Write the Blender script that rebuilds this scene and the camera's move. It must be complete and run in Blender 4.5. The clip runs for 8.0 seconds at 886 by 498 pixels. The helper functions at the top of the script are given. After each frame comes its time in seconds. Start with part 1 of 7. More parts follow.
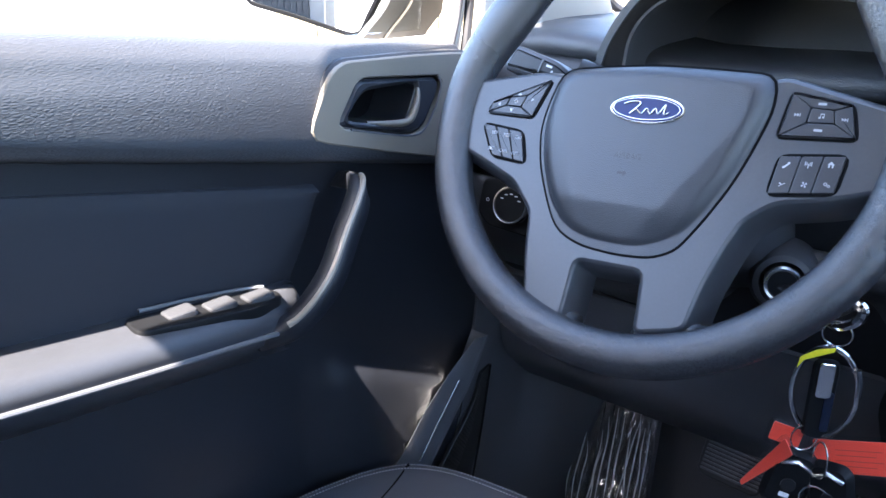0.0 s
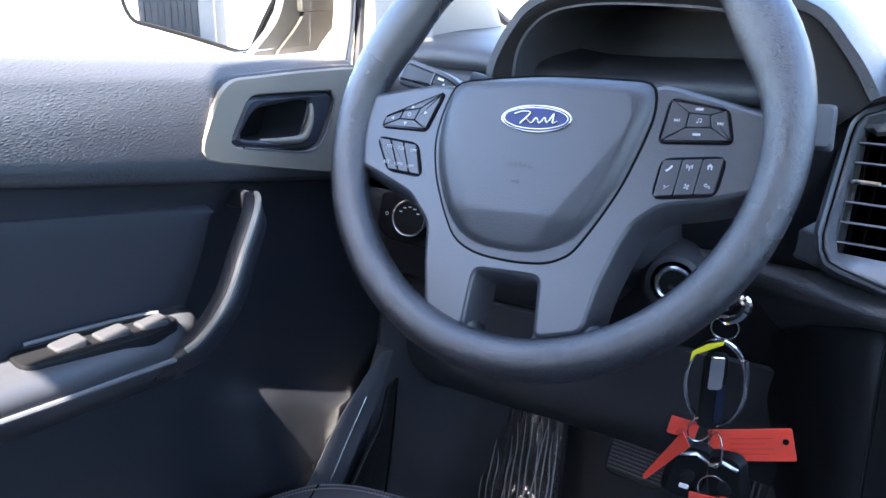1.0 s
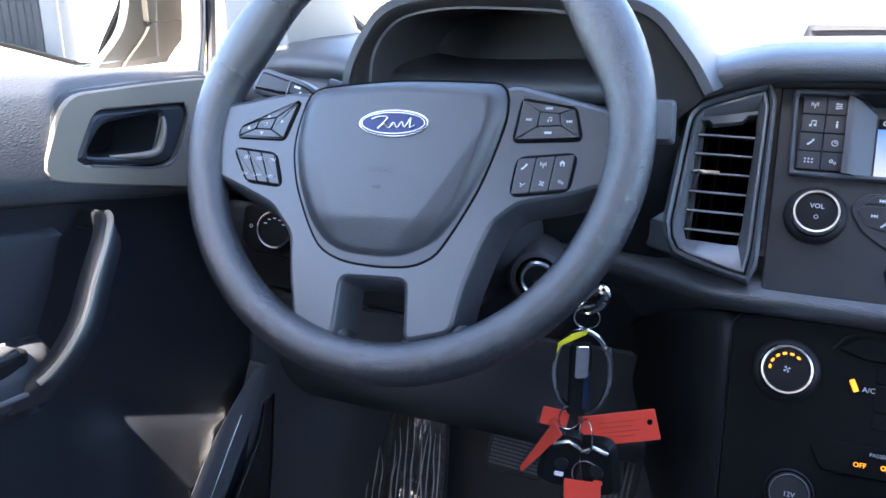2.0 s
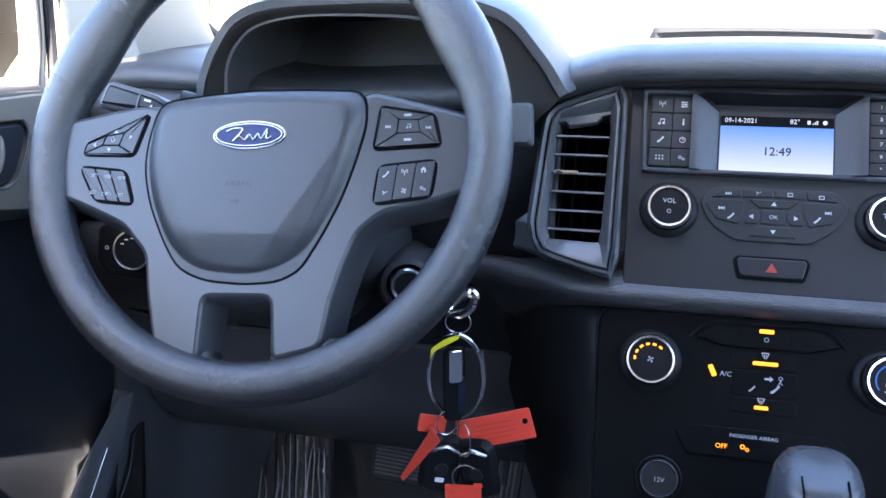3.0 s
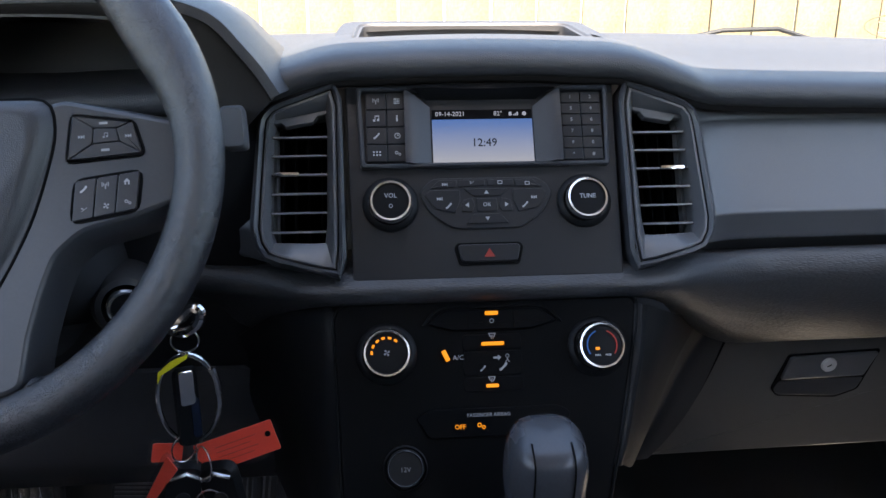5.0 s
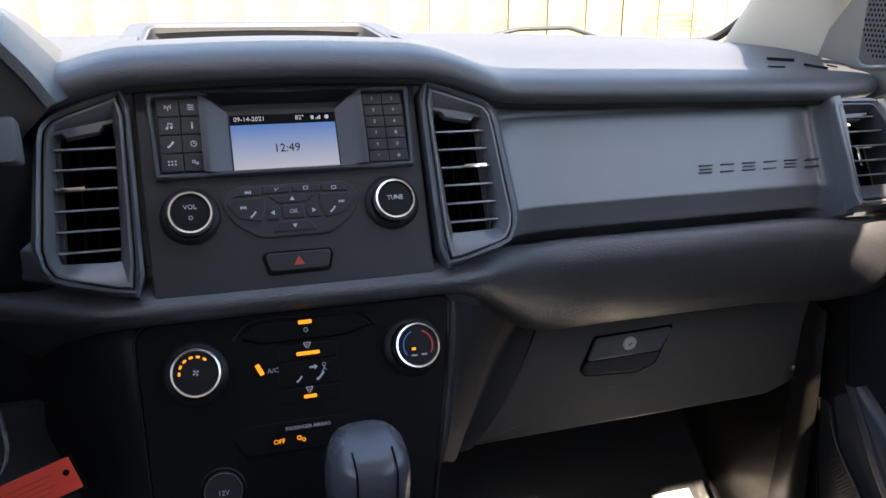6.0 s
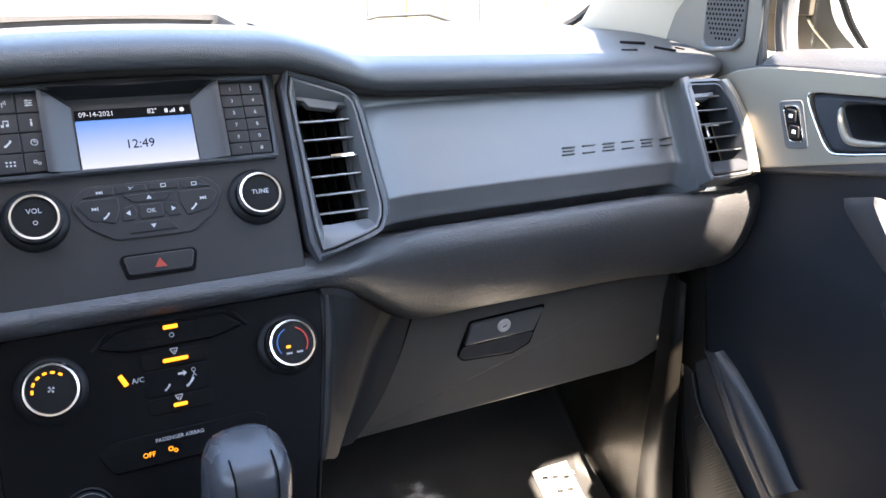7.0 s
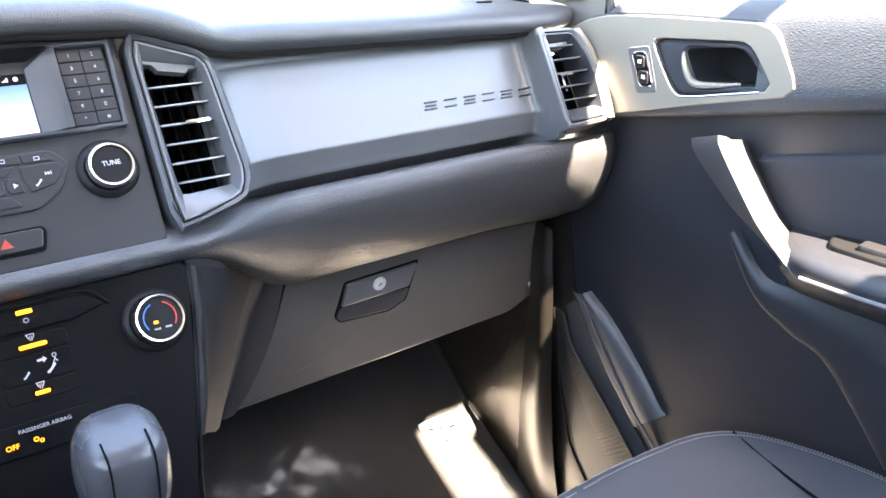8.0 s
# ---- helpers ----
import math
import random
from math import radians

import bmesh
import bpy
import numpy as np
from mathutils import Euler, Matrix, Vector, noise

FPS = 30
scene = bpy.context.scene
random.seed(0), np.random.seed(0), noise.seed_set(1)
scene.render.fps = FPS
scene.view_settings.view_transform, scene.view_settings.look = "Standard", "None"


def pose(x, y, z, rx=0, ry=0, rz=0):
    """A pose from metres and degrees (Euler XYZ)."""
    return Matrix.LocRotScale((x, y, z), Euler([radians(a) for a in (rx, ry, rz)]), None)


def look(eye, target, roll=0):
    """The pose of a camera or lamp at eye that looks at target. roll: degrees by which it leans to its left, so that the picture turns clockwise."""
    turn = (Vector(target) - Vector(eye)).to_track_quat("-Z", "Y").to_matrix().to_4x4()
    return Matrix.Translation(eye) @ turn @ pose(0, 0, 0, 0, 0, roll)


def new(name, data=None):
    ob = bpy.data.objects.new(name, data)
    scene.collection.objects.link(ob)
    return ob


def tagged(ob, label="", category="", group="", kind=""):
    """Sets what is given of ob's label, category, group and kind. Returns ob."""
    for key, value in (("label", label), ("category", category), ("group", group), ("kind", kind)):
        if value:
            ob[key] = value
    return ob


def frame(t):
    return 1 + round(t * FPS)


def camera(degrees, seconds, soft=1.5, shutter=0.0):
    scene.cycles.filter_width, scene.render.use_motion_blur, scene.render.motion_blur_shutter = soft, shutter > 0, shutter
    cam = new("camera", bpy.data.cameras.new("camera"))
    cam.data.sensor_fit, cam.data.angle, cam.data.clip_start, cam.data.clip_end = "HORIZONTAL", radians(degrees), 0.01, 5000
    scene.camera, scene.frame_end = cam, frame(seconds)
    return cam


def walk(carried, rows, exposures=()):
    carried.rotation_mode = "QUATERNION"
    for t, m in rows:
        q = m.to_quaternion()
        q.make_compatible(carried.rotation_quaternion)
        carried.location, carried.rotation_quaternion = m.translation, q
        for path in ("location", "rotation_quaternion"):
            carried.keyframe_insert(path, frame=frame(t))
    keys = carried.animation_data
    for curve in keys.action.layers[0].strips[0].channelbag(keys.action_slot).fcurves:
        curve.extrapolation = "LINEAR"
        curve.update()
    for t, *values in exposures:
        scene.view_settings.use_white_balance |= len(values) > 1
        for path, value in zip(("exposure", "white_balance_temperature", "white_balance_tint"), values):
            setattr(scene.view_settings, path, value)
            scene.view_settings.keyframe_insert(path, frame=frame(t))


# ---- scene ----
cam = camera(56.7, 8.0)
PATH = [
    (0, (-0.134, -0.148, 0.983), (-1.3, 1.326, 0.299), 1.0),
    (0.5, (-0.134, -0.147, 0.985), (-1.207, 1.401, 0.311), 0.9),
    (1, (-0.13, -0.146, 0.982), (-1.114, 1.47, 0.335), 0.7),
    (1.5, (-0.126, -0.147, 0.98), (-0.995, 1.537, 0.341), 0.3),
    (2, (-0.122, -0.142, 0.981), (-0.842, 1.615, 0.351), 0.1),
    (3.5, (-0.108, -0.127, 0.98), (-0.42, 1.752, 0.369), -0.5),
    (4, (-0.103, -0.124, 0.979), (-0.265, 1.775, 0.371), -0.6),
    (5.5, (-0.097, -0.117, 0.976), (0.273, 1.751, 0.365), 0.3),
    (6, (-0.089, -0.112, 0.98), (0.501, 1.697, 0.366), 0.5),
    (6.5, (-0.085, -0.105, 0.98), (0.663, 1.64, 0.353), 0.9),
    (7, (-0.086, -0.102, 0.978), (0.79, 1.579, 0.34), 0.5),
    (7.5, (-0.086, -0.101, 0.974), (0.921, 1.481, 0.279), 0.3),
    (8, (-0.082, -0.106, 0.975), (1.032, 1.388, 0.248), -0.4),
]
walk(cam, [(t, look(eye, target, roll)) for t, eye, target, roll in PATH],
     exposures=[(0.0, 3.9, 6170, 15), (2.0, 3.97, 6200, 15), (3.5, 3.84, 6450, 15), (4.0, 3.62, 6750, 15), (5.5, 2.48, 7350, 14), (6.0, 2.92, 7350, 14), (6.5, 3.22, 7300, 14), (7.0, 3.95, 7250, 14), (7.5, 4.87, 7800, 15), (8.0, 4.86, 7700, 15)])

# ---- world and sun ----
SUN = Vector((0.004, -0.56, 0.83)).normalized()
world = bpy.data.worlds.new("sky")
scene.world = world
world.use_nodes = True
wn = world.node_tree
sky = wn.nodes.new("ShaderNodeTexSky")
sky.sky_type = 'NISHITA'
sky.sun_disc = False
sky.sun_elevation = math.asin(SUN.z)
sky.sun_rotation = math.atan2(SUN.x, SUN.y)
wn.nodes["Background"].inputs["Strength"].default_value = 0.15
wn.links.new(sky.outputs["Color"], wn.nodes["Background"].inputs["Color"])
sun = new("sun", bpy.data.lights.new("sun", 'SUN'))
sun.data.energy, sun.data.angle, sun.data.color = 5.0, radians(0.53), (1.0, 0.90, 0.78)
sun.matrix_world = look(SUN * 20, (0, 0, 0))


# ---- materials ----
def material(name, colour, rough=0.5, metal=0.0, grain=0.0, cell=700.0, vary=0.15, stain=6.0, spec=0.5, coat=0.0, speckle=0.0, stretch=(1, 1, 1), uneven=0.08):
    """A painted, moulded or woven surface: two scales of tone, a fine grain in relief, and uneven gloss."""
    m = bpy.data.materials.new(name)
    m.use_nodes = True
    nt = m.node_tree
    b = nt.nodes["Principled BSDF"]
    co = nt.nodes.new("ShaderNodeTexCoord")
    big = nt.nodes.new("ShaderNodeTexNoise")
    big.inputs["Scale"].default_value, big.inputs["Detail"].default_value = stain, 5
    fine = nt.nodes.new("ShaderNodeTexNoise")
    fine.inputs["Scale"].default_value, fine.inputs["Detail"].default_value = cell * 0.6, 3
    for n in (big, fine):
        nt.links.new(co.outputs["Object"], n.inputs["Vector"])
    mix = nt.nodes.new("ShaderNodeMath")
    mix.operation = 'MULTIPLY_ADD'
    nt.links.new(fine.outputs["Fac"], mix.inputs[0])
    mix.inputs[1].default_value = 0.5 + speckle
    nt.links.new(big.outputs["Fac"], mix.inputs[2])
    ramp = nt.nodes.new("ShaderNodeMapRange")
    ramp.inputs["From Min"].default_value, ramp.inputs["From Max"].default_value = 0.4, 1.1
    ramp.inputs["To Min"].default_value, ramp.inputs["To Max"].default_value = 1 - vary, 1 + vary
    nt.links.new(mix.outputs[0], ramp.inputs["Value"])
    tone = nt.nodes.new("ShaderNodeVectorMath")
    tone.operation = 'SCALE'
    tone.inputs[0].default_value = colour
    nt.links.new(ramp.outputs["Result"], tone.inputs["Scale"])
    nt.links.new(tone.outputs["Vector"], b.inputs["Base Color"])
    gl = nt.nodes.new("ShaderNodeMapRange")
    gl.inputs["To Min"].default_value, gl.inputs["To Max"].default_value = max(0.02, rough - uneven), min(1, rough + uneven)
    nt.links.new(big.outputs["Fac"], gl.inputs["Value"])
    nt.links.new(gl.outputs["Result"], b.inputs["Roughness"])
    b.inputs["Metallic"].default_value = metal
    b.inputs["Specular IOR Level"].default_value = spec
    b.inputs["Coat Weight"].default_value = coat
    if grain:
        vo = nt.nodes.new("ShaderNodeTexVoronoi")
        vo.feature = 'DISTANCE_TO_EDGE'
        vo.inputs["Scale"].default_value = cell
        mp = nt.nodes.new("ShaderNodeMapping")
        mp.inputs["Scale"].default_value = stretch
        nt.links.new(co.outputs["Object"], mp.inputs["Vector"])
        nt.links.new(mp.outputs["Vector"], vo.inputs["Vector"])
        vo.inputs["Randomness"].default_value = 1.0
        bp = nt.nodes.new("ShaderNodeBump")
        bp.inputs["Strength"].default_value, bp.inputs["Distance"].default_value = grain, 1.1 / cell
        nt.links.new(vo.outputs["Distance"], bp.inputs["Height"])
        nt.links.new(bp.outputs["Normal"], b.inputs["Normal"])
    return m


def glowing(name, colour, strength):
    m = bpy.data.materials.new(name)
    m.use_nodes = True
    b = m.node_tree.nodes["Principled BSDF"]
    b.inputs["Base Color"].default_value = (*[c * 0.3 for c in colour], 1)
    b.inputs["Emission Color"].default_value = (*colour, 1)
    b.inputs["Emission Strength"].default_value = strength
    return m


def clear(name, tint, rough=0.0, see=0.9, milk=0.0):
    """Thin sheet of glass or film: lets light straight through and shines on top."""
    m = bpy.data.materials.new(name)
    m.use_nodes = True
    nt = m.node_tree
    nt.nodes.remove(nt.nodes["Principled BSDF"])
    out = nt.nodes["Material Output"]
    tr, gl, mx = (nt.nodes.new(k) for k in ("ShaderNodeBsdfTransparent", "ShaderNodeBsdfGlossy", "ShaderNodeMixShader"))
    tr.inputs["Color"].default_value = (*tint, 1)
    gl.inputs["Roughness"].default_value = rough
    fr = nt.nodes.new("ShaderNodeLayerWeight")
    pw, sc = nt.nodes.new("ShaderNodeMath"), nt.nodes.new("ShaderNodeMath")
    pw.operation, sc.operation = 'POWER', 'MULTIPLY_ADD'
    pw.inputs[1].default_value = 5.0
    sc.inputs[1].default_value, sc.inputs[2].default_value = 0.6, 0.02 if see >= 0.9 else 0.9 - see
    nt.links.new(fr.outputs["Facing"], pw.inputs[0])
    nt.links.new(pw.outputs[0], sc.inputs[0])
    nt.links.new(sc.outputs[0], mx.inputs[0])
    nt.links.new(tr.outputs[0], mx.inputs[1])
    nt.links.new(gl.outputs[0], mx.inputs[2])
    last = mx
    if milk:
        df, m2 = nt.nodes.new("ShaderNodeBsdfDiffuse"), nt.nodes.new("ShaderNodeMixShader")
        df.inputs["Color"].default_value = (0.8, 0.8, 0.78, 1)
        m2.inputs[0].default_value = milk
        nt.links.new(mx.outputs[0], m2.inputs[1])
        nt.links.new(df.outputs[0], m2.inputs[2])
        last = m2
    nt.links.new(last.outputs[0], out.inputs["Surface"])
    return m


M_PAD = material("soft_dash_vinyl", (0.043, 0.045, 0.050), 0.43, grain=0.36, cell=560)
M_ROLL = material("wrinkled_roll_vinyl", (0.040, 0.041, 0.044), 0.38, grain=0.32, cell=520, stretch=(0.28, 1, 1))
M_PANEL = material("satin_grey_plastic", (0.090, 0.093, 0.099), 0.30, grain=0.06, cell=1500)
M_GLOVE = material("grey_grained_plastic", (0.088, 0.084, 0.079), 0.34, grain=0.2, cell=900)
M_WBUTTON = material("wheel_button_grey", (0.024, 0.025, 0.029), 0.34)
M_DARK = material("black_moulded_plastic", (0.034, 0.035, 0.038), 0.50, grain=0.22, cell=1000, spec=0.35)
M_HVAC = material("black_climate_face", (0.0032, 0.0034, 0.0038), 0.42, grain=0.05, cell=1800, spec=0.06)
M_RADIO = material("satin_charcoal_face", (0.0165, 0.017, 0.019), 0.40, grain=0.05, cell=1800, spec=0.3)
M_RKEY = material("charcoal_radio_key", (0.0145, 0.015, 0.017), 0.40, spec=0.3)
M_CHEEK = material("slate_screen_cheek", (0.028, 0.031, 0.037), 0.38)
M_PRINT = material("pale_key_print", (0.42, 0.43, 0.46), 0.5)
M_UNDER = material("brown_black_plastic", (0.017, 0.0155, 0.0155), 0.55, grain=0.15, cell=900, spec=0.25)
M_SCUFF = material("brown_grey_scuff_plastic", (0.020, 0.0185, 0.0165), 0.45, grain=0.1, cell=900)
M_KICK = material("glossy_brown_trim", (0.0085, 0.0075, 0.0062), 0.33, vary=0.25, stain=20)
M_STICK = material("olive_sticker_print", (0.035, 0.028, 0.006), 0.5)
M_GLINT = material("white_film_glint", (0.50, 0.51, 0.53), 0.16, vary=0.3, stain=40)
M_BEZEL = material("slate_bezel_plastic", (0.026, 0.028, 0.034), 0.34)
M_SAIL = material("warm_grey_sail_plastic", (0.105, 0.097, 0.086), 0.45, grain=0.12, cell=900)
M_ARM = material("brushed_olive_paint", (0.062, 0.056, 0.046), 0.40, metal=0.1, vary=0.12, stain=14)
M_DARKREFL = material("dark_reflection_filler", (0.016, 0.017, 0.020), 0.8, grain=0.3, cell=90, vary=0.3, stain=2)
M_FACE = material("black_satin_face", (0.0075, 0.0078, 0.0085), 0.42, grain=0.05, cell=1800, spec=0.14)
M_GROOVE = material("shadow_gap_black", (0.006, 0.006, 0.0065), 0.8, spec=0.04)
M_BUTTON = material("button_black", (0.012, 0.0125, 0.014), 0.42, spec=0.25)
M_LEATHER = material("wheel_grip_rubber", (0.024, 0.025, 0.0285), 0.27, grain=0.46, cell=1000, spec=0.85, vary=0.05, uneven=0.02)
M_COVER = material("airbag_cover_vinyl", (0.034, 0.037, 0.043), 0.36, grain=0.20, cell=760, vary=0.06, uneven=0.03)
M_SPOKE = material("grey_spoke_paint", (0.040, 0.043, 0.049), 0.33)
M_SILVER = material("warm_silver_paint", (0.225, 0.200, 0.163), 0.38, metal=0.15, vary=0.05)
M_KNOB = material("smooth_knob_leather", (0.055, 0.058, 0.066), 0.27, grain=0.08, cell=800)
M_CHROME = material("chrome", (0.80, 0.80, 0.80), 0.10, metal=1.0, vary=0.03)
M_RING = material("bright_knob_ring", (0.86, 0.86, 0.86), 0.26, metal=1.0, vary=0.05)
M_FLANK = material("dark_flank_plastic", (0.056, 0.058, 0.063), 0.44, grain=0.15, cell=1000)
M_KNEE = material("charcoal_knee_plastic", (0.070, 0.073, 0.082), 0.50, grain=0.15, cell=1000)
M_VRIM = material("slate_vent_rim", (0.046, 0.048, 0.054), 0.32, grain=0.05, cell=1500)
M_FLANKSKIN = material("dark_flank_vinyl", (0.012, 0.0122, 0.013), 0.50, grain=0.2, cell=700, spec=0.25)
M_STEEL = material("polished_steel", (0.62, 0.62, 0.62), 0.22, metal=1.0, vary=0.08)
M_LOCK = material("bright_lock_zinc", (0.60, 0.60, 0.59), 0.35, metal=0.2, vary=0.08)
M_DOOR = material("door_vinyl", (0.042, 0.0445, 0.050), 0.42, grain=0.24, cell=460, stretch=(1, 0.38, 1.1))
M_ARMREST = material("armrest_vinyl", (0.034, 0.036, 0.041), 0.42, grain=0.15, cell=700)
M_DOORLOW = material("door_lower_plastic", (0.0125, 0.014, 0.018), 0.42, grain=0.25, cell=900)
M_CLOTH = material("door_insert_cloth", (0.017, 0.019, 0.025), 0.85, grain=0.5, cell=1400)
M_SEAT = material("seat_cloth", (0.050, 0.052, 0.060), 0.85, grain=0.5, cell=1200)
M_THREAD = material("grey_thread", (0.22, 0.22, 0.23), 0.8)
M_CREAM = material("cream_pillar_trim", (0.38, 0.345, 0.29), 0.65, grain=0.1, cell=900, vary=0.05)
M_CARPET = material("black_carpet", (0.060, 0.060, 0.062), 0.95, grain=0.8, cell=600)
M_MAT = material("black_ribbed_mat", (0.012, 0.012, 0.0125), 0.7, grain=0.5, cell=700)
M_SLATEDGE = material("slat_front_edge", (0.24, 0.24, 0.25), 0.32)
M_RUBBER = material("black_rubber", (0.028, 0.028, 0.030), 0.6, grain=0.1)
M_WHITE = material("white_print", (0.72, 0.72, 0.74), 0.5)
M_GREY = material("grey_print", (0.35, 0.36, 0.38), 0.5)
M_RED = material("red_tag_card", (0.90, 0.085, 0.050), 0.35, vary=0.08)
M_YELLOW = material("yellow_tag", (0.80, 0.70, 0.03), 0.4)
M_BLUE = material("badge_blue", (0.006, 0.014, 0.085), 0.38, coat=0.0, spec=0.3)
M_KEYBLUE = material("key_blade_blue", (0.005, 0.010, 0.024), 0.25)
M_PAPER = material("white_floor_sheet", (0.66, 0.65, 0.63), 0.45, vary=0.10)
M_FENCE = material("weathered_pine", (0.165, 0.136, 0.081), 0.8, grain=0.4, cell=160, vary=0.55, stain=5, speckle=0.4, stretch=(1, 1, 0.06))
M_GROUND = material("pale_concrete", (0.46, 0.45, 0.43), 0.9, grain=0.3, cell=120, vary=0.15, stain=0.6)
M_BODY = material("white_car_paint", (0.72, 0.72, 0.71), 0.25, coat=0.5, vary=0.03)
M_MIRROR = material("mirror_glass", (0.85, 0.86, 0.87), -0.07, metal=1.0, vary=0.02)
M_RISK = material("red_hazard_print", (0.30, 0.03, 0.02), 0.4)
M_AMBER = glowing("amber_led", (1.0, 0.33, 0.012), 0.17)
M_REDARC = glowing("red_lit_arc", (0.9, 0.06, 0.03), 0.025)
M_BLUEARC = glowing("blue_lit_arc", (0.05, 0.25, 0.8), 0.025)
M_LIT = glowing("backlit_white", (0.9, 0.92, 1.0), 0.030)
M_SCREENBAR = material("screen_black", (0.003, 0.003, 0.0035), 0.5, spec=0.05, vary=0.02)
M_GLASS = clear("window_glass", (0.93, 0.95, 0.94))
M_WRAP = clear("milky_wrap_film", (0.86, 0.86, 0.86), 0.06, see=0.70, milk=0.05)
M_SHEET = clear("floor_sheet_film", (0.80, 0.80, 0.80), 0.20, see=0.865, milk=0.012)
M_KICKFILM = clear("kick_panel_film", (0.84, 0.82, 0.78), 0.25, see=0.9)
M_TAGSLEEVE = clear("tag_sleeve", (0.95, 0.95, 0.95), 0.1, see=0.86)

# the screen's picture: a blue sky gradient
M_SCREEN = bpy.data.materials.new("lit_screen_gradient")
M_SCREEN.use_nodes = True
nt = M_SCREEN.node_tree
b = nt.nodes["Principled BSDF"]
co, sp = nt.nodes.new("ShaderNodeTexCoord"), nt.nodes.new("ShaderNodeSeparateXYZ")
mr, rp = nt.nodes.new("ShaderNodeMapRange"), nt.nodes.new("ShaderNodeValToRGB")
nt.links.new(co.outputs["Object"], sp.inputs[0])
nt.links.new(sp.outputs["Y"], mr.inputs["Value"])
mr.inputs["From Min"].default_value, mr.inputs["From Max"].default_value = 0.0, 0.043
nt.links.new(mr.outputs["Result"], rp.inputs["Fac"])
rp.color_ramp.elements[0].color = (0.50, 0.55, 0.66, 1)
rp.color_ramp.elements[1].color = (0.045, 0.19, 0.62, 1)
b.inputs["Base Color"].default_value = (0.01, 0.01, 0.012, 1)
b.inputs["Roughness"].default_value = 0.3
nt.links.new(rp.outputs["Color"], b.inputs["Emission Color"])
b.inputs["Emission Strength"].default_value = 0.108

# ---- builders ----
WORLD = {}


def finish(me, mat, sharp=35):
    me.materials.append(mat)
    for p in me.polygons:
        p.use_smooth = True
    me.set_sharp_from_angle(angle=radians(sharp))
    # flat caps keep flat shading beside their rounded edges
    for p in me.polygons:
        if p.loop_total > 6:
            for i in p.loop_indices:
                me.edges[me.loops[i].edge_index].use_edge_sharp = True


def thing(name, at=(0, 0, 0), label="", category="", group="", kind=""):
    ob = new(name)
    m = at if isinstance(at, Matrix) else Matrix.Translation(at)
    ob.matrix_basis = m
    ob.empty_display_size = 0.05
    WORLD[ob] = m.copy()
    return tagged(ob, label, category, group, kind)


def part(name, bm, mat, parent, label="", at=None, sharp=35):
    """Links a bmesh (or a ready mesh) as one mesh object under a thing or part; at is its place in the world."""
    if isinstance(bm, bmesh.types.BMesh):
        bmesh.ops.recalc_face_normals(bm, faces=bm.faces)
        me = bpy.data.meshes.new(name)
        bm.to_mesh(me)
        bm.free()
        finish(me, mat, sharp)
    else:
        me = bm
    ob = new(name, me)
    m = at.copy() if at is not None else Matrix()
    if parent is not None:
        ob.parent = parent
        ob.matrix_parent_inverse = WORLD[parent].inverted()
    ob.matrix_basis = m
    WORLD[ob] = m
    return tagged(ob, label)


def lone(name, bm, mat, label, category, group="", kind="", at=None, sharp=35):
    return tagged(part(name, bm, mat, None, label, at, sharp), label, category, group, kind)


def rings_bm(rings, caps=True, loop=False):
    """Skins closed rings of equal count, one after another."""
    bm = bmesh.new()
    vs = [[bm.verts.new(p) for p in r] for r in rings]
    n = len(rings[0])
    pairs = list(zip(vs, vs[1:])) + ([(vs[-1], vs[0])] if loop else [])
    for a, c in pairs:
        for i in range(n):
            j = (i + 1) % n
            bm.faces.new((a[i], a[j], c[j], c[i]))
    if caps and not loop:
        bm.faces.new(list(reversed(vs[0])))
        bm.faces.new(vs[-1])
    return bm


def inset(o, d):
    """A closed outline drawn in by d."""
    n, out = len(o), []
    area = sum(o[i][0] * o[(i + 1) % n][1] - o[(i + 1) % n][0] * o[i][1] for i in range(n))
    s = 1 if area > 0 else -1
    for i in range(n):
        p, a, c = Vector(o[i][:2]), Vector(o[i - 1][:2]), Vector(o[(i + 1) % n][:2])
        e1, e2 = (p - a).normalized(), (c - p).normalized()
        n1, n2 = Vector((-e1.y, e1.x)) * s, Vector((-e2.y, e2.x)) * s
        b2 = n1 + n2
        k = d / max(0.35, b2.length_squared / 2)
        q = p + b2 * k
        out.append((q.x, q.y))
    return out


def rounded(o, r, n=4):
    """An outline with its corners rounded; r is one radius or one for each corner."""
    out, m = [], len(o)
    for i in range(m):
        p, a, c = Vector(o[i]), Vector(o[i - 1]), Vector(o[(i + 1) % m])
        rr = r[i] if isinstance(r, (list, tuple)) else r
        la, lc = (a - p).length, (c - p).length
        k = min(rr, la * 0.45, lc * 0.45)
        s, e = p + (a - p) * (k / la), p + (c - p) * (k / lc)
        for j in range(n + 1):
            t = j / n
            q = s * (1 - t) ** 2 + p * 2 * t * (1 - t) + e * t * t
            out.append((q.x, q.y))
    return out


def box_o(u0, u1, v0, v1, r=0.003, n=3):
    return rounded([(u0, v0), (u1, v0), (u1, v1), (u0, v1)], r, n)


def prism(o, z0, z1, bev=0.001, top=None):
    """A plate on a closed outline, its upper edge rounded."""
    prof = [(z0, 0), (z1 - bev, 0), (z1 - 0.3 * bev, 0.3 * bev), (z1, bev)]
    return rings_bm([[(x, y, z) for x, y in inset(o, d)] for z, d in prof])


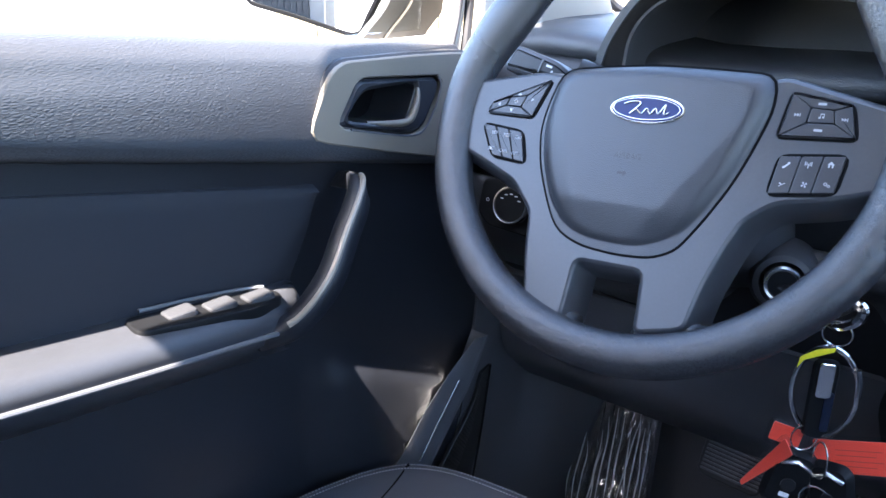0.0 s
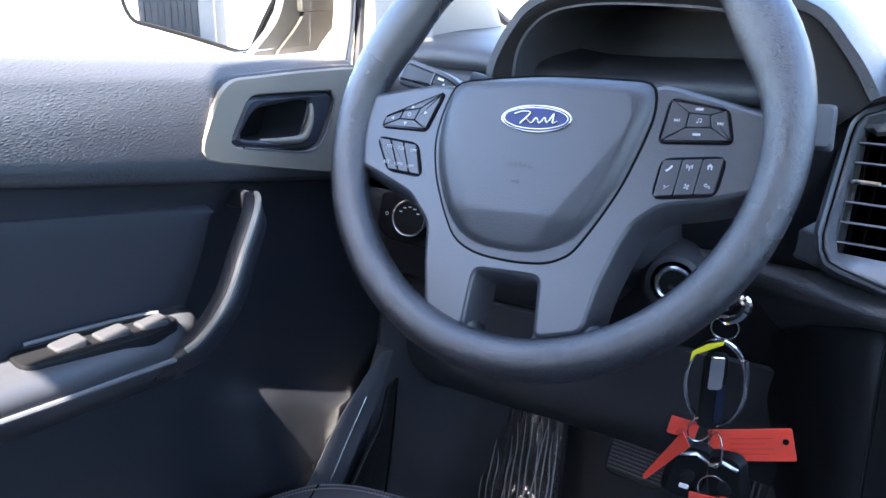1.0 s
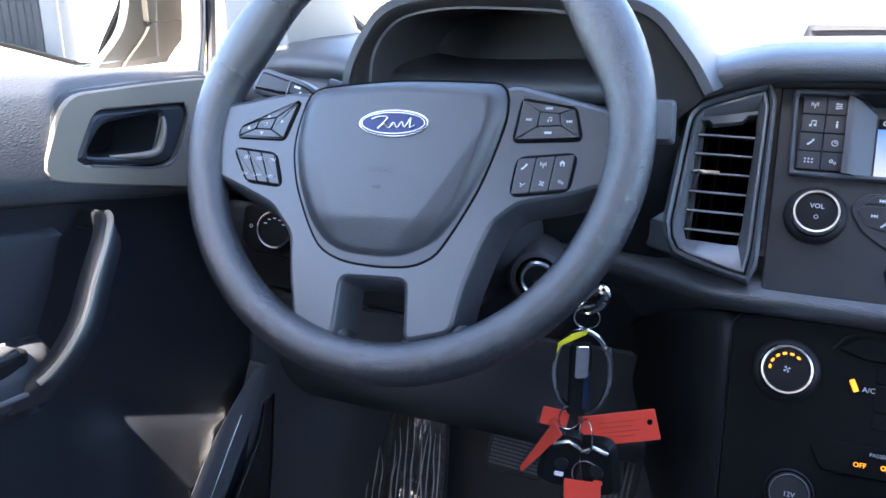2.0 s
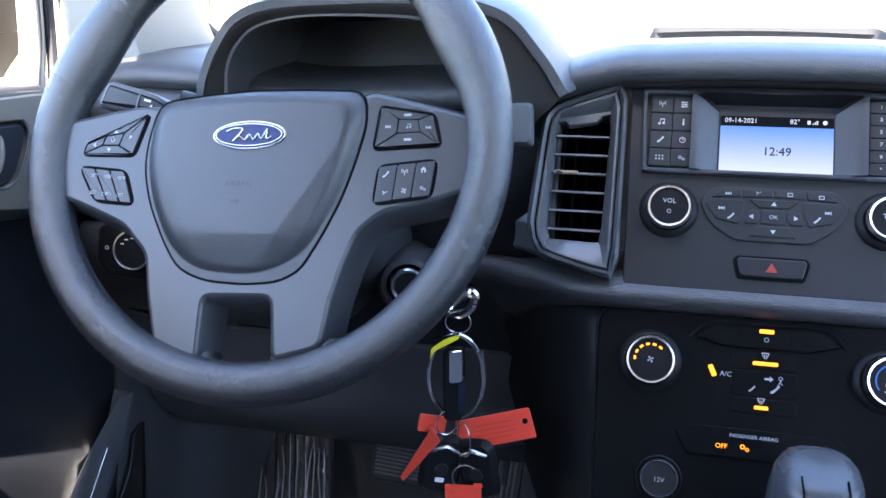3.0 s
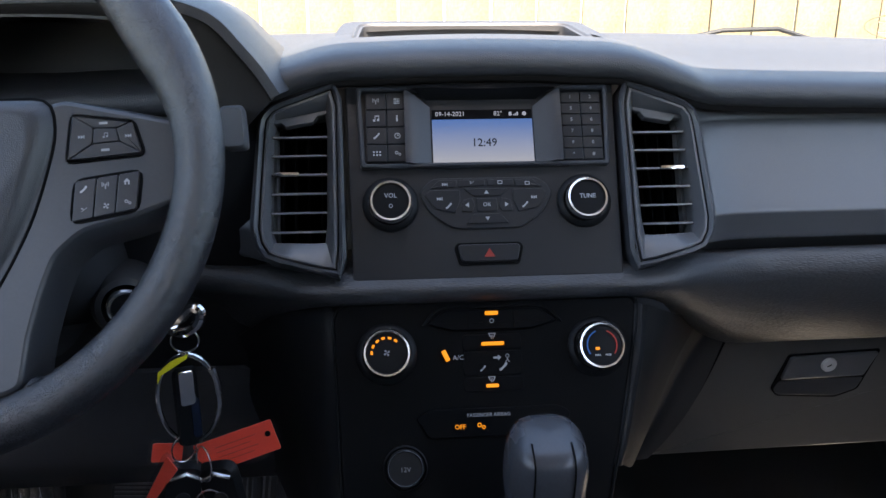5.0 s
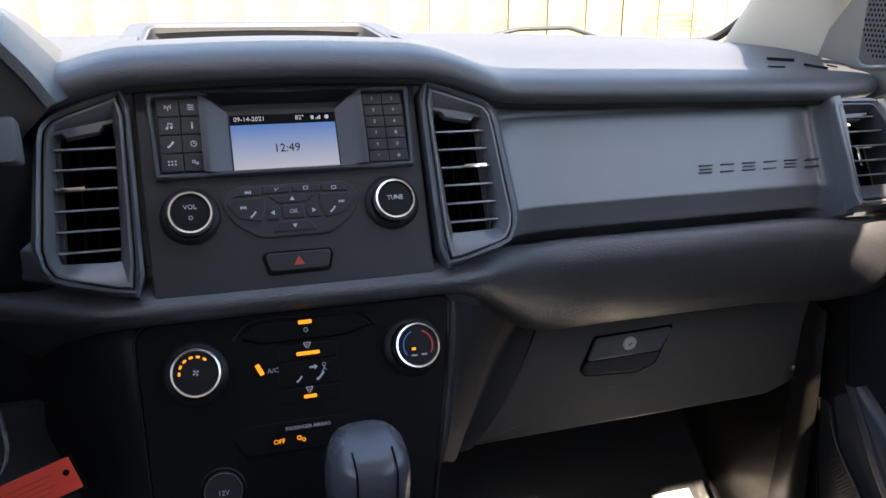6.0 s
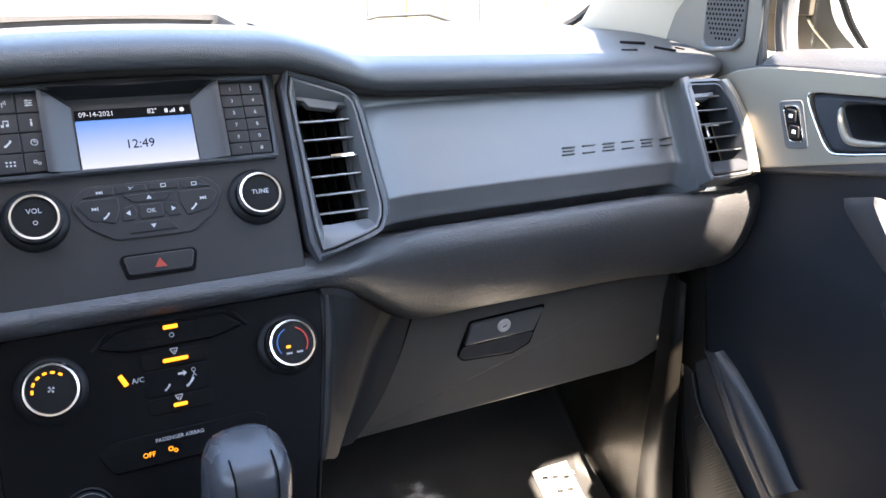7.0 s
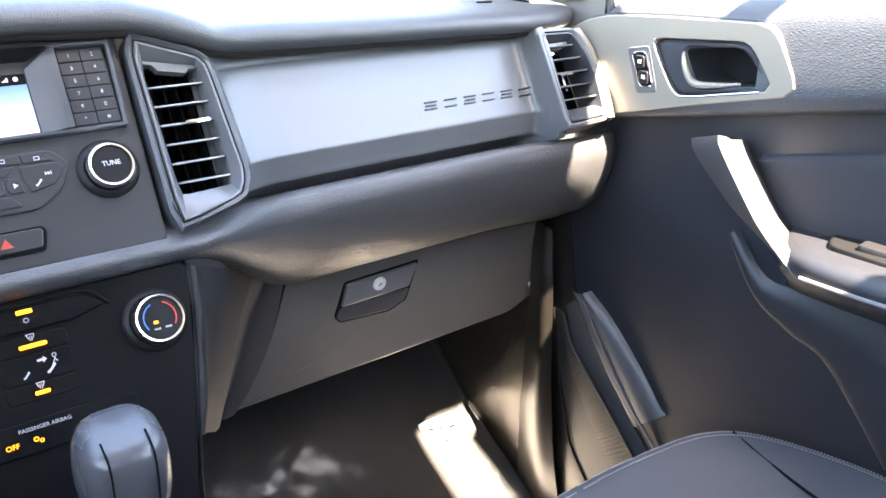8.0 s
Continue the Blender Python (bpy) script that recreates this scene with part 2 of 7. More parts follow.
def ring_plate(o, i, z0, z1, bev=0.001):
    """A frame between an outer and an inner outline of equal count."""
    prof = [(o, z0, 0), (o, z1 - bev, 0), (o, z1, bev), (i, z1, -bev), (i, z1 - bev, 0), (i, z0, 0)]
    return rings_bm([[(x, y, z) for x, y in inset(q, d)] for q, z, d in prof], loop=True)


def spline(ps, n=6, closed=False):
    """Points on a smooth curve through the given ones."""
    ps = [Vector(p) for p in ps]
    m, out = len(ps), []
    for i in range(m if closed else m - 1):
        if closed:
            a, p, q, d = ps[i - 1], ps[i], ps[(i + 1) % m], ps[(i + 2) % m]
        else:
            p, q = ps[i], ps[i + 1]
            a = ps[i - 1] if i else p * 2 - q
            d = ps[i + 2] if i + 2 < m else q * 2 - p
        for j in range(n):
            t = j / n
            out.append(0.5 * ((2 * p) + (q - a) * t + (2 * a - 5 * p + 4 * q - d) * t * t + (3 * p - a - 3 * q + d) * t ** 3))
    if not closed:
        out.append(ps[-1].copy())
    return out


def tube(ps, r, segs=10, closed=False, flat=1.0, up=None):
    """A round or oval bar along a path; r is one radius or one for each point."""
    ps = [Vector(p) for p in ps]
    n, rings, ref = len(ps), [], Vector(up) if up else None
    for i, p in enumerate(ps):
        t = (ps[(i + 1) % n] - ps[i - 1]) if closed or 0 < i < n - 1 else (ps[1] - ps[0] if i == 0 else ps[-1] - ps[-2])
        t.normalize()
        if ref is None:
            ref = t.orthogonal()
        a = (ref - t * ref.dot(t)).normalized()
        if not up:
            ref = a
        c = t.cross(a)
        rr = r[i] if isinstance(r, (list, tuple)) else r
        rings.append([p + a * (math.cos(w) * rr) + c * (math.sin(w) * rr * flat) for w in (2 * math.pi * k / segs for k in range(segs))])
    return rings_bm(rings, loop=closed)


def lathe(prof, segs=40, ring=False):
    """A turned body about z from (radius, height) pairs."""
    return rings_bm([[(r * math.cos(w), r * math.sin(w), z) for w in (2 * math.pi * k / segs for k in range(segs))] for r, z in prof], loop=ring)


def sheet(rows, nu=4, nv=4, thick=0.004):
    """A smooth shell through rows of points, with thickness on its far side."""
    rows = [spline(r, nv) for r in rows]
    cols = [spline(c, nu) for c in zip(*rows)]
    g = np.array([[tuple(p) for p in c] for c in cols])
    du, dv = np.gradient(g, axis=0), np.gradient(g, axis=1)
    nn = np.cross(du, dv)
    nn /= np.linalg.norm(nn, axis=2, keepdims=True) + 1e-12
    bk = g - nn * thick
    bm = bmesh.new()
    a = [[bm.verts.new(p) for p in r] for r in g]
    c = [[bm.verts.new(p) for p in r] for r in bk]
    h, w = len(a), len(a[0])
    for i in range(h - 1):
        for j in range(w - 1):
            bm.faces.new((a[i][j], a[i + 1][j], a[i + 1][j + 1], a[i][j + 1]))
            bm.faces.new((c[i][j], c[i][j + 1], c[i + 1][j + 1], c[i + 1][j]))
    rim = [(i, 0) for i in range(h)] + [(h - 1, j) for j in range(1, w)] + [(i, w - 1) for i in range(h - 2, -1, -1)] + [(0, j) for j in range(w - 2, 0, -1)]
    for (i, j), (k, l) in zip(rim, rim[1:] + rim[:1]):
        bm.faces.new((a[i][j], a[k][l], c[k][l], c[i][j]))
    return bm


def block(x0, x1, y0, y1, z0, z1, bev=0.004):
    bm = bmesh.new()
    bmesh.ops.create_cube(bm, size=1)
    for v in bm.verts:
        v.co = ((x0 + x1) / 2 + v.co.x * (x1 - x0), (y0 + y1) / 2 + v.co.y * (y1 - y0), (z0 + z1) / 2 + v.co.z * (z1 - z0))
    if bev:
        bmesh.ops.bevel(bm, geom=bm.edges[:], offset=bev, segments=2, affect='EDGES', profile=0.6)
    return bm


def plane_at(o, tilt, roll=0.0):
    """Axes on a face that leans back by tilt degrees: x along the car's width, y up the face, z out of it towards the cabin."""
    a = radians(tilt)
    m = Matrix(((1, 0, 0), (0, math.sin(a), -math.cos(a)), (0, math.cos(a), math.sin(a)))).to_4x4()
    return Matrix.Translation(o) @ m @ Matrix.Rotation(radians(roll), 4, 'Z')


LETTERS = {}


def text_mesh(s, size, mat, deep=0.0003):
    """Words as a mesh, centred, in the built-in font."""
    key = (s, size, mat.name)
    if key not in LETTERS:
        cu = bpy.data.curves.new("words", 'FONT')
        cu.body, cu.size, cu.align_x, cu.align_y, cu.extrude = s, size, 'CENTER', 'CENTER', deep
        cu.resolution_u = 2
        ob = new("words", cu)
        me = bpy.data.meshes.new_from_object(ob.evaluated_get(bpy.context.evaluated_depsgraph_get()))
        bpy.data.objects.remove(ob)
        bpy.data.curves.remove(cu)
        me.materials.clear()
        me.materials.append(mat)
        LETTERS[key] = me
    return LETTERS[key]


def words(name, s, size, mat, parent, base, u, v, h, turn=0.0):
    return part(name, text_mesh(s, size, mat), mat, parent, at=base @ pose(u, v, h, 0, 0, turn))


# ---- setting: ground, fence, cabin shell ----
bm = bmesh.new()
bmesh.ops.create_grid(bm, x_segments=40, y_segments=40, size=400)
lone("ground", bm, M_GROUND, "pale sunlit concrete yard reaching far around the car", "ground", kind="structure", at=pose(0, 0, -0.48))

toe = ((1.16, 0.64), (1.06, 0.42), (0.95, 0.29), (0.80, 0.18), (0.66, 0.115), (0.50, 0.095), (0.2, 0.09), (-1.1, 0.10))
drv = ((1.16, 0.62), (1.12, 0.30), (1.02, 0.12), (0.85, 0.09), (0.70, 0.08), (0.50, 0.08), (0.2, 0.08), (-1.1, 0.10))
bm = sheet([[(x, *p) for p in q] for x, q in ((-0.74, drv), (-0.3, drv), (-0.06, drv), (0.10, toe), (0.4, toe), (0.74, toe))], 3, 4, 0.02)
lone("floor", bm, M_CARPET, "black carpeted cabin floor rising into the footwells", "floor", kind="structure")
lone("wall_front", block(-0.80, 0.80, 1.165, 1.19, 0.0, 0.885, 0.004), M_DARK, "dark bulkhead ahead of the footwells", "wall", kind="structure")
# unseen rear wall, added to keep light out and deepen the contrast
lone("wall_rear", block(-0.80, 0.80, -1.20, -1.14, -0.1, 1.45, 0.01), M_DARK, "unseen dark wall added behind to shut light out of the cabin", "wall", kind="structure")
# unseen roof edge: its widths vary only to place sun patches and shade
roof = ((0.34, 1.41, 0.70, 0.735), (0.27, 1.425, 0.715, 0.715), (0.20, 1.435, 0.715, 0.668), (0.14, 1.445, 0.715, 0.637), (0.095, 1.448, 0.712, 0.632), (0.083, 1.449, 0.71, 0.70), (0.072, 1.450, 0.71, 0.755), (0.040, 1.451, 0.70, 0.755),
        (0.025, 1.452, 0.695, 0.562), (-0.06, 1.455, 0.672, 0.556), (-0.20, 1.458, 0.668, 0.558), (-0.270, 1.459, 0.669, 0.558), (-0.292, 1.46, 0.670, 0.645), (-0.315, 1.46, 0.668, 0.645), (-0.335, 1.46, 0.626, 0.645), (-0.40, 1.46, 0.62, 0.64), (-0.6, 1.46, 0.62, 0.64), (-1.2, 1.44, 0.645, 0.68))
lone("ceiling", sheet([[(f * (l if f < 0 else r), y, z - 0.035 * f * f) for y, z, l, r in roof] for f in (-1, -0.5, 0, 0.5, 1)], 4, 4, 0.03),
     M_CREAM, "unseen cream headliner, edges shaped to cut the sun into patches", "ceiling", kind="structure")

# fence boards ahead of the windscreen
fence = thing("fence", (0, 2.95, -0.48), "weathered pale pine board fence beyond the windscreen", "fence")
rnd = random.Random(4)
board_me = {}
for k in range(46):
    w = 0.158
    if k % 6 not in board_me:
        bm = block(-w / 2, w / 2, -0.009, 0.009, 0, 1.86 + 0.01 * (k % 3), 0.002)
        me = bpy.data.meshes.new("board")
        bm.to_mesh(me)
        bm.free()
        finish(me, M_FENCE)
        board_me[k % 6] = me
    part("board", board_me[k % 6], M_FENCE, fence, at=pose(-3.7 + k * 0.165, 2.95 + rnd.uniform(-0.004, 0.004), -0.48, 0, rnd.uniform(-0.25, 0.25), rnd.uniform(-1, 1)))
for z in (0.0, 0.72, 1.25):
    part("rail", block(-3.8, 3.9, 2.97, 3.01, z - 0.3, z - 0.21, 0.004), M_FENCE, fence)
for x in (-3.2, -0.8, 1.6, 3.6):
    part("post", block(x, x + 0.09, 3.01, 3.10, -0.48, 1.3, 0.004), M_FENCE, fence)

# windscreen and its pillars
ws = [[(-0.80, 1.24, 0.872), (-0.69, 0.80, 1.145), (-0.545, 0.36, 1.405)], [(-0.4, 1.30, 0.885), (-0.37, 0.85, 1.16), (-0.32, 0.38, 1.42)],
      [(0, 1.32, 0.89), (0, 0.87, 1.165), (0, 0.39, 1.425)], [(0.4, 1.30, 0.885), (0.37, 0.85, 1.16), (0.32, 0.38, 1.42)], [(0.80, 1.24, 0.872), (0.69, 0.80, 1.145), (0.545, 0.36, 1.405)]]
g = lone("windscreen", sheet(ws, 5, 5, 0.004), M_GLASS, "clear curved windscreen glass", "window", kind="structure")
g.visible_shadow = False
cowl = lone("cowl", sheet([[(x, 1.46, 0.80 - 0.04 * abs(x)), (x, 1.38, 0.845 - 0.03 * abs(x)), (x, 1.28, 0.862 - 0.03 * abs(x)), (x, 1.19, 0.862 - 0.03 * abs(x))] for x in (-0.8, -0.3, 0.3, 0.8)], 4, 4, 0.01),
            M_DARK, "black plastic cowl under the windscreen", "cowl", kind="structure")
for s in (-1, 1):
    a, c = (0.740, 1.02, 0.87), (0.545, 0.345, 1.405)
    rows = []
    for k in range(7):
        f = k / 6
        x, y, z = (a[i] + (c[i] - a[i]) * f for i in range(3))
        w = 0.09 + 0.195 * (1 - f) ** 4.5
        rows.append([(s * (x + 0.065), y + 0.03, z), (s * (x + 0.02), y + 0.035, z), (s * (x - 0.012), y - 0.01, z), (s * (x - 0.018), y - w * 0.55, z), (s * (x - 0.002), y - w * 0.92, z), (s * (x + 0.05), y - w, z)])
    lone("pillar_trim_" + ("left" if s < 0 else "right"), sheet(rows, 3, 4, 0.012 * s), M_CREAM, "cream textured windscreen pillar trim", "pillar", kind="structure")
    lone("trim_screen_" + ("left" if s < 0 else "right"), tube(spline([(s * p[0], p[1], p[2]) for p in ((0.62, 1.066, 0.892), (0.709, 1.042, 0.896), (0.731, 1.021, 0.905), (0.736, 0.981, 0.928), (0.734, 0.933, 0.957), (0.700, 0.80, 1.06), (0.56, 0.37, 1.39))], 6), 0.0065, 8),
         M_RUBBER, "dark rubber seal along the windscreen edge", "seal", kind="structure")
    # unseen side walls and pillars, added to block light from behind
    lone("wall_rear_" + ("left" if s < 0 else "right"), sheet([[(s * w, -0.45, z), (s * w, -0.8, z), (s * w, -1.18, z)] for z, w in ((0.0, 0.74), (0.5, 0.73), (0.97, 0.72))], 3, 3, 0.03 * s),
         M_DARK, "unseen dark side wall added to shut light out behind", "wall", kind="structure")
    lone("pillar_middle_" + ("left" if s < 0 else "right"), sheet([[(s * (w + 0.01), -0.34, z), (s * w, -0.39, z), (s * (w + 0.01), -0.46, z)] for z, w in ((0.1, 0.70), (0.5, 0.70), (0.95, 0.70), (1.2, 0.63), (1.42, 0.54))], 3, 3, 0.02 * s),
         M_DARK, "unseen dark pillar behind the front door, added to block light", "pillar", kind="structure")

# ---- dashboard ----
dash = thing("dashboard", (0, 0.8, 0.5), "black soft-touch pickup dashboard with a grey passenger panel", "dashboard")


def lip(x):
    """Height of the top pad's rolled edge across the car."""
    a = abs(x)
    if a < 0.12:
        return 0.912 - 0.25 * a * a
    if a < 0.24:
        f = (a - 0.12) / 0.12
        f = f * f * (3 - 2 * f)
        return 0.9084 - 0.0284 * f
    return 0.880 - 0.022 * (a - 0.24)


rows, under = [], []
for x in (-0.73, -0.66, -0.56, -0.45, -0.34, -0.26, -0.22, -0.19, -0.16, -0.13, -0.10, -0.05, 0, 0.05, 0.10, 0.13, 0.16, 0.19, 0.22, 0.28, 0.36, 0.45, 0.54, 0.62, 0.675, 0.70):
    h = lip(x) + 0.016 * min(1, max(0, (-x - 0.46) / 0.08)) - 0.5 * max(0, -x - 0.67)
    e = max(0, abs(x) - 0.60)
    cy = 0.622 + (0.010 if abs(x) > 0.2 else -0.004) + e * e * 4
    far = 0.906 - 0.03 * x * x
    mid = max(h + 0.008, far - 0.002)
    rows.append([(x, 1.215, far - 0.022), (x, 1.08, far), (x, 0.95, (far + mid) / 2 + 0.003), (x, 0.82, mid + 0.003), (x, 0.72, h + 0.013), (x, cy + 0.034, h + 0.009), (x, cy + 0.010, h + 0.0055),
                 (x, cy + 0.001, h + 0.001), (x, cy + 0.003, h - 0.003), (x, cy + 0.012, h - 0.005), (x, cy + 0.05, h - 0.006)])
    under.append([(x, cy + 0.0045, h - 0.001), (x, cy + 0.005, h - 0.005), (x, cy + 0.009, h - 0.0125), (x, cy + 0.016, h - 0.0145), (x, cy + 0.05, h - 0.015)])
bm = sheet(rows, 2, 4, -0.008)
bmesh.ops.delete(bm, geom=[f for f in bm.faces if -0.122 < f.calc_center_median().x < 0.136 and 0.706 < f.calc_center_median().y < 0.824], context='FACES')
part("top_pad", bm, M_PAD, dash, "soft grained black top pad")
part("under_lip", sheet(under, 2, 3, -0.004), M_UNDER, dash, "dark brown strip under the pad lip")
# open tray on top
tray_o = rounded([(-0.142, 0.686), (0.152, 0.686), (0.142, 0.850), (-0.130, 0.850)], 0.03, 6)
tray_i = rounded([(-0.116, 0.706), (0.128, 0.706), (0.120, 0.828), (-0.108, 0.828)], 0.018, 6)
TR = pose(0, 0.70, 0.9205, 6.2) @ pose(0, -0.70, -0.9265)
tray = part("tray_rim", ring_plate(tray_o, tray_i, 0.890, 0.9290, 0.003), M_PAD, dash, "raised rim of the open top tray", at=TR)
part("tray_liner", ring_plate(inset(tray_i, -0.0006), inset(tray_i, 0.0025), 0.895, 0.9275, 0.0006), M_FLANK, tray, "grey tray wall", at=TR)
part("tray_mat", prism(inset(tray_i, -0.003), 0.885, 0.9000, 0.001), M_RUBBER, tray, "dark rubber tray mat", at=TR)
# face panels either side of the stack
for s in (1, -1):
    rows = [[(s * x, y - d, z) for y, z in ((0.668, 0.866), (0.662, 0.857), (0.660, 0.852), (0.656, 0.8465), (0.6415, 0.815), (0.6240, 0.781), (0.6185, 0.7715), (0.6172, 0.7680), (0.6178, 0.7640), (0.6205, 0.750), (0.6225, 0.7405), (0.634, 0.735), (0.675, 0.708))]
            for x, d in ((0.185, 0.03), (0.205, 0.022), (0.225, 0.01), (0.26, 0.002), (0.36, 0), (0.46, 0), (0.560, 0), (0.584, 0), (0.594, 0.0015), (0.5985, 0.005), (0.6008, 0.012), (0.6018, 0.022), (0.6026, 0.032), (0.6045, 0.038), (0.614, 0.041))]
    if s < 0:
        rows = rows[:5]
    p = part("face_panel", sheet(rows, 3, 4, 0.006 * s), M_PANEL, dash, "satin grey face panel")
    if s > 0:
        # raised name across the panel as pairs of plain dark strokes
        for k in range(6):
            u = 0.4504 + k * 0.0277
            at = plane_at((u, 0.6294 - (0.0034 if k == 5 else 0.0005), 0.7925), 27)
            for v, w, dx in ((0.0036, 0.0088, 0.0012), (-0.0004, 0.0076, 0.0004), (-0.0042, 0.0086, -0.0008)):
                if k % 2 and v == -0.0004:
                    continue
                part("emblem_bar", prism(rounded([(dx - w, v - 0.0007), (dx + w - 0.0005, v - 0.0007), (dx + w, v + 0.0007), (dx - w + 0.0005, v + 0.0007)], 0.0004, 2), -0.007, 0.0012, 0.0003), M_DARK, p, at=at)
# padded lower roll
rows = []
for x in (-0.70, -0.60, -0.45, -0.34, -0.27, -0.22, -0.18, -0.14, -0.08, 0, 0.08, 0.14, 0.18, 0.22, 0.27, 0.34, 0.45, 0.56, 0.64, 0.675, 0.700, 0.722, 0.735):
    a = abs(x)
    f = min(1, max(0, (a - 0.13) / 0.15))
    f = f * f * (3 - 2 * f)
    inn = [(0.66, 0.728), (0.60, 0.739), (0.585, 0.742), (0.570, 0.741), (0.555, 0.738), (0.541, 0.730), (0.540, 0.722), (0.546, 0.714), (0.560, 0.709), (0.60, 0.707)]
    out = [(0.730, 0.708), (0.655, 0.719), (0.630, 0.7215), (0.6185, 0.7300), (0.605, 0.7345), (0.5965, 0.7265), (0.5940, 0.703), (0.612, 0.650), (0.645, 0.618), (0.70, 0.603)]
    if -0.4 < x < 0:
        # the driver's side turns under below its ledge
        out[6:] = [(0.602, 0.711), (0.630, 0.690), (0.655, 0.650), (0.680, 0.605)]
    g = 0.012 * max(0, min(a, 0.67) - 0.5) / 0.15 - 0.026 * min(1, max(0, (x - 0.54) / 0.09)) + max(0, x - 0.712) * 1.2
    rows.append([(x, p[0] + (q[0] - p[0]) * f + g, p[1] + (q[1] - p[1]) * f) for p, q in zip(inn, out)])
part("lower_roll", sheet(rows, 3, 4, 0.01), M_ROLL, dash, "grained padded lower dashboard roll")
# knee panel under the column
part("knee_panel", sheet([[(x, 0.655, 0.612), (x, 0.68, 0.56), (x, 0.70, 0.48), (x, 0.76, 0.42)] for x in (-0.69, -0.5, -0.35, -0.13)], 3, 4, -0.008), M_KNEE, dash, "charcoal knee panel")
# sides of the stack
for s in (-1, 1):
    rows = [[(s * 0.128, 0.570, 0.712), (s * 0.145, 0.566, 0.708), (s * 0.185, 0.585, 0.690), (s * 0.235, 0.635, 0.650), (s * 0.288, 0.694, 0.608)],
            [(s * 0.131, 0.548, 0.695), (s * 0.141, 0.543, 0.690), (s * 0.170, 0.568, 0.668), (s * 0.215, 0.630, 0.630), (s * 0.278, 0.697, 0.592)],
            [(s * 0.128, 0.507, 0.620), (s * 0.137, 0.505, 0.615), (s * 0.158, 0.550, 0.590), (s * 0.190, 0.625, 0.560), (s * 0.249, 0.708, 0.530)],
            [(s * 0.122, 0.452, 0.520), (s * 0.130, 0.455, 0.510), (s * 0.148, 0.530, 0.490), (s * 0.170, 0.620, 0.470), (s * 0.216, 0.722, 0.444)],
            [(s * 0.118, 0.40, 0.40), (s * 0.126, 0.42, 0.38), (s * 0.140, 0.52, 0.36), (s * 0.16, 0.63, 0.35), (s * 0.19, 0.75, 0.33)]]
    if s > 0:
        rows = []
        for p, rd, g in (((0.1335, 0.546, 0.703), (0.257, 0.686, 0.622), (0.283, 0.691, 0.606)), ((0.1285, 0.528, 0.669), (0.233, 0.694, 0.577), (0.271, 0.700, 0.551)), ((0.1190, 0.511, 0.636), (0.216, 0.703, 0.520), (0.257, 0.707, 0.508)),
                         ((0.1095, 0.494, 0.603), (0.203, 0.711, 0.472), (0.236, 0.713, 0.468)), ((0.1000, 0.482, 0.580), (0.190, 0.714, 0.440), (0.217, 0.717, 0.442))):
            p, rd, g = Vector(p), Vector(rd), Vector(g)
            rows.append([p + Vector((-0.003, 0.010, 0)), p + Vector((0.002, 0.006, 0)), p + Vector((0.007, 0.013, -0.003)), p.lerp(rd, 0.20) + Vector((0.007, 0, 0.001)), p.lerp(rd, 0.45) + Vector((0.009, 0, 0.001)), p.lerp(rd, 0.70) + Vector((0.006, 0, 0)), p.lerp(rd, 0.88) + Vector((0.002, 0, 0)), rd.lerp(g, 0.10) + Vector((0.0, 0.001, 0)), rd.lerp(g, 0.5), g])
        part("stack_flank", sheet([r[:6] for r in rows], 5, 4, 0.006), M_FLANKSKIN, dash, "curved dark vinyl flank sweeping back from the stack")
        part("glove_surround", sheet([r[5:] for r in rows], 5, 4, 0.006), M_DARK, dash, "grey plastic surround beside the glove box door")
    else:
        rows = [[(x, y + 0.022 - 0.004 * k, z) for k, (x, y, z) in enumerate(r)] for r in rows]
        part("stack_flank", sheet(rows, 4, 4, 0.008 * s), M_BUTTON, dash, "curved centre stack flank")

# instrument hood and dials
inner = [(-0.499, 0.862), (-0.497, 0.890), (-0.493, 0.911), (-0.480, 0.932), (-0.457, 0.948), (-0.414, 0.956), (-0.361, 0.957), (-0.310, 0.955), (-0.275, 0.948), (-0.252, 0.934), (-0.238, 0.915), (-0.228, 0.890), (-0.222, 0.868), (-0.218, 0.850)]
outer = [(-0.524, 0.858), (-0.517, 0.890), (-0.511, 0.906), (-0.499, 0.927), (-0.478, 0.951), (-0.441, 0.964), (-0.378, 0.968), (-0.316, 0.969), (-0.270, 0.9655), (-0.240, 0.958), (-0.222, 0.948), (-0.206, 0.930), (-0.191, 0.911), (-0.178, 0.890)]
io, oo = spline([(x, 0, z) for x, z in inner], 4), spline([(x, 0, z) for x, z in outer], 4)
rings = []
for y, f, k in ((0.98, 0.0, 0.84), (0.86, 0.50, 0.95), (0.76, 0.88, 1.01), (0.68, 1.06, 1.03), (0.63, 1.09, 1.03), (0.60, 1.06, 1.02), (0.582, 1.02, 1.005), (0.576, 1.0, 1.0), (0.578, 0.985, 0.992), (0.60, 0.975, 0.985)):
    rings.append([(-0.36 + (p.x + 0.36) * k, y, 0.90 + (p.z - 0.90) * (0.25 + 0.75 * f if f < 1 else f)) for p in oo])
hood = part("instrument_hood", sheet(rings, 2, 1, 0.004), M_PAD, dash, "arched grained hood over the dials", sharp=50)
rings = []
for f, y in ((0.03, 0.5795), (0.35, 0.578), (0.70, 0.580), (0.92, 0.582), (1.0, 0.586)):
    rings.append([(p.x + (q.x - p.x) * f, y, p.z + (q.z - p.z) * f) for p, q in zip(oo, io)])
part("hood_face", sheet(rings, 2, 1, 0.003), M_UNDER, dash, "dark front face of the hood", sharp=50)
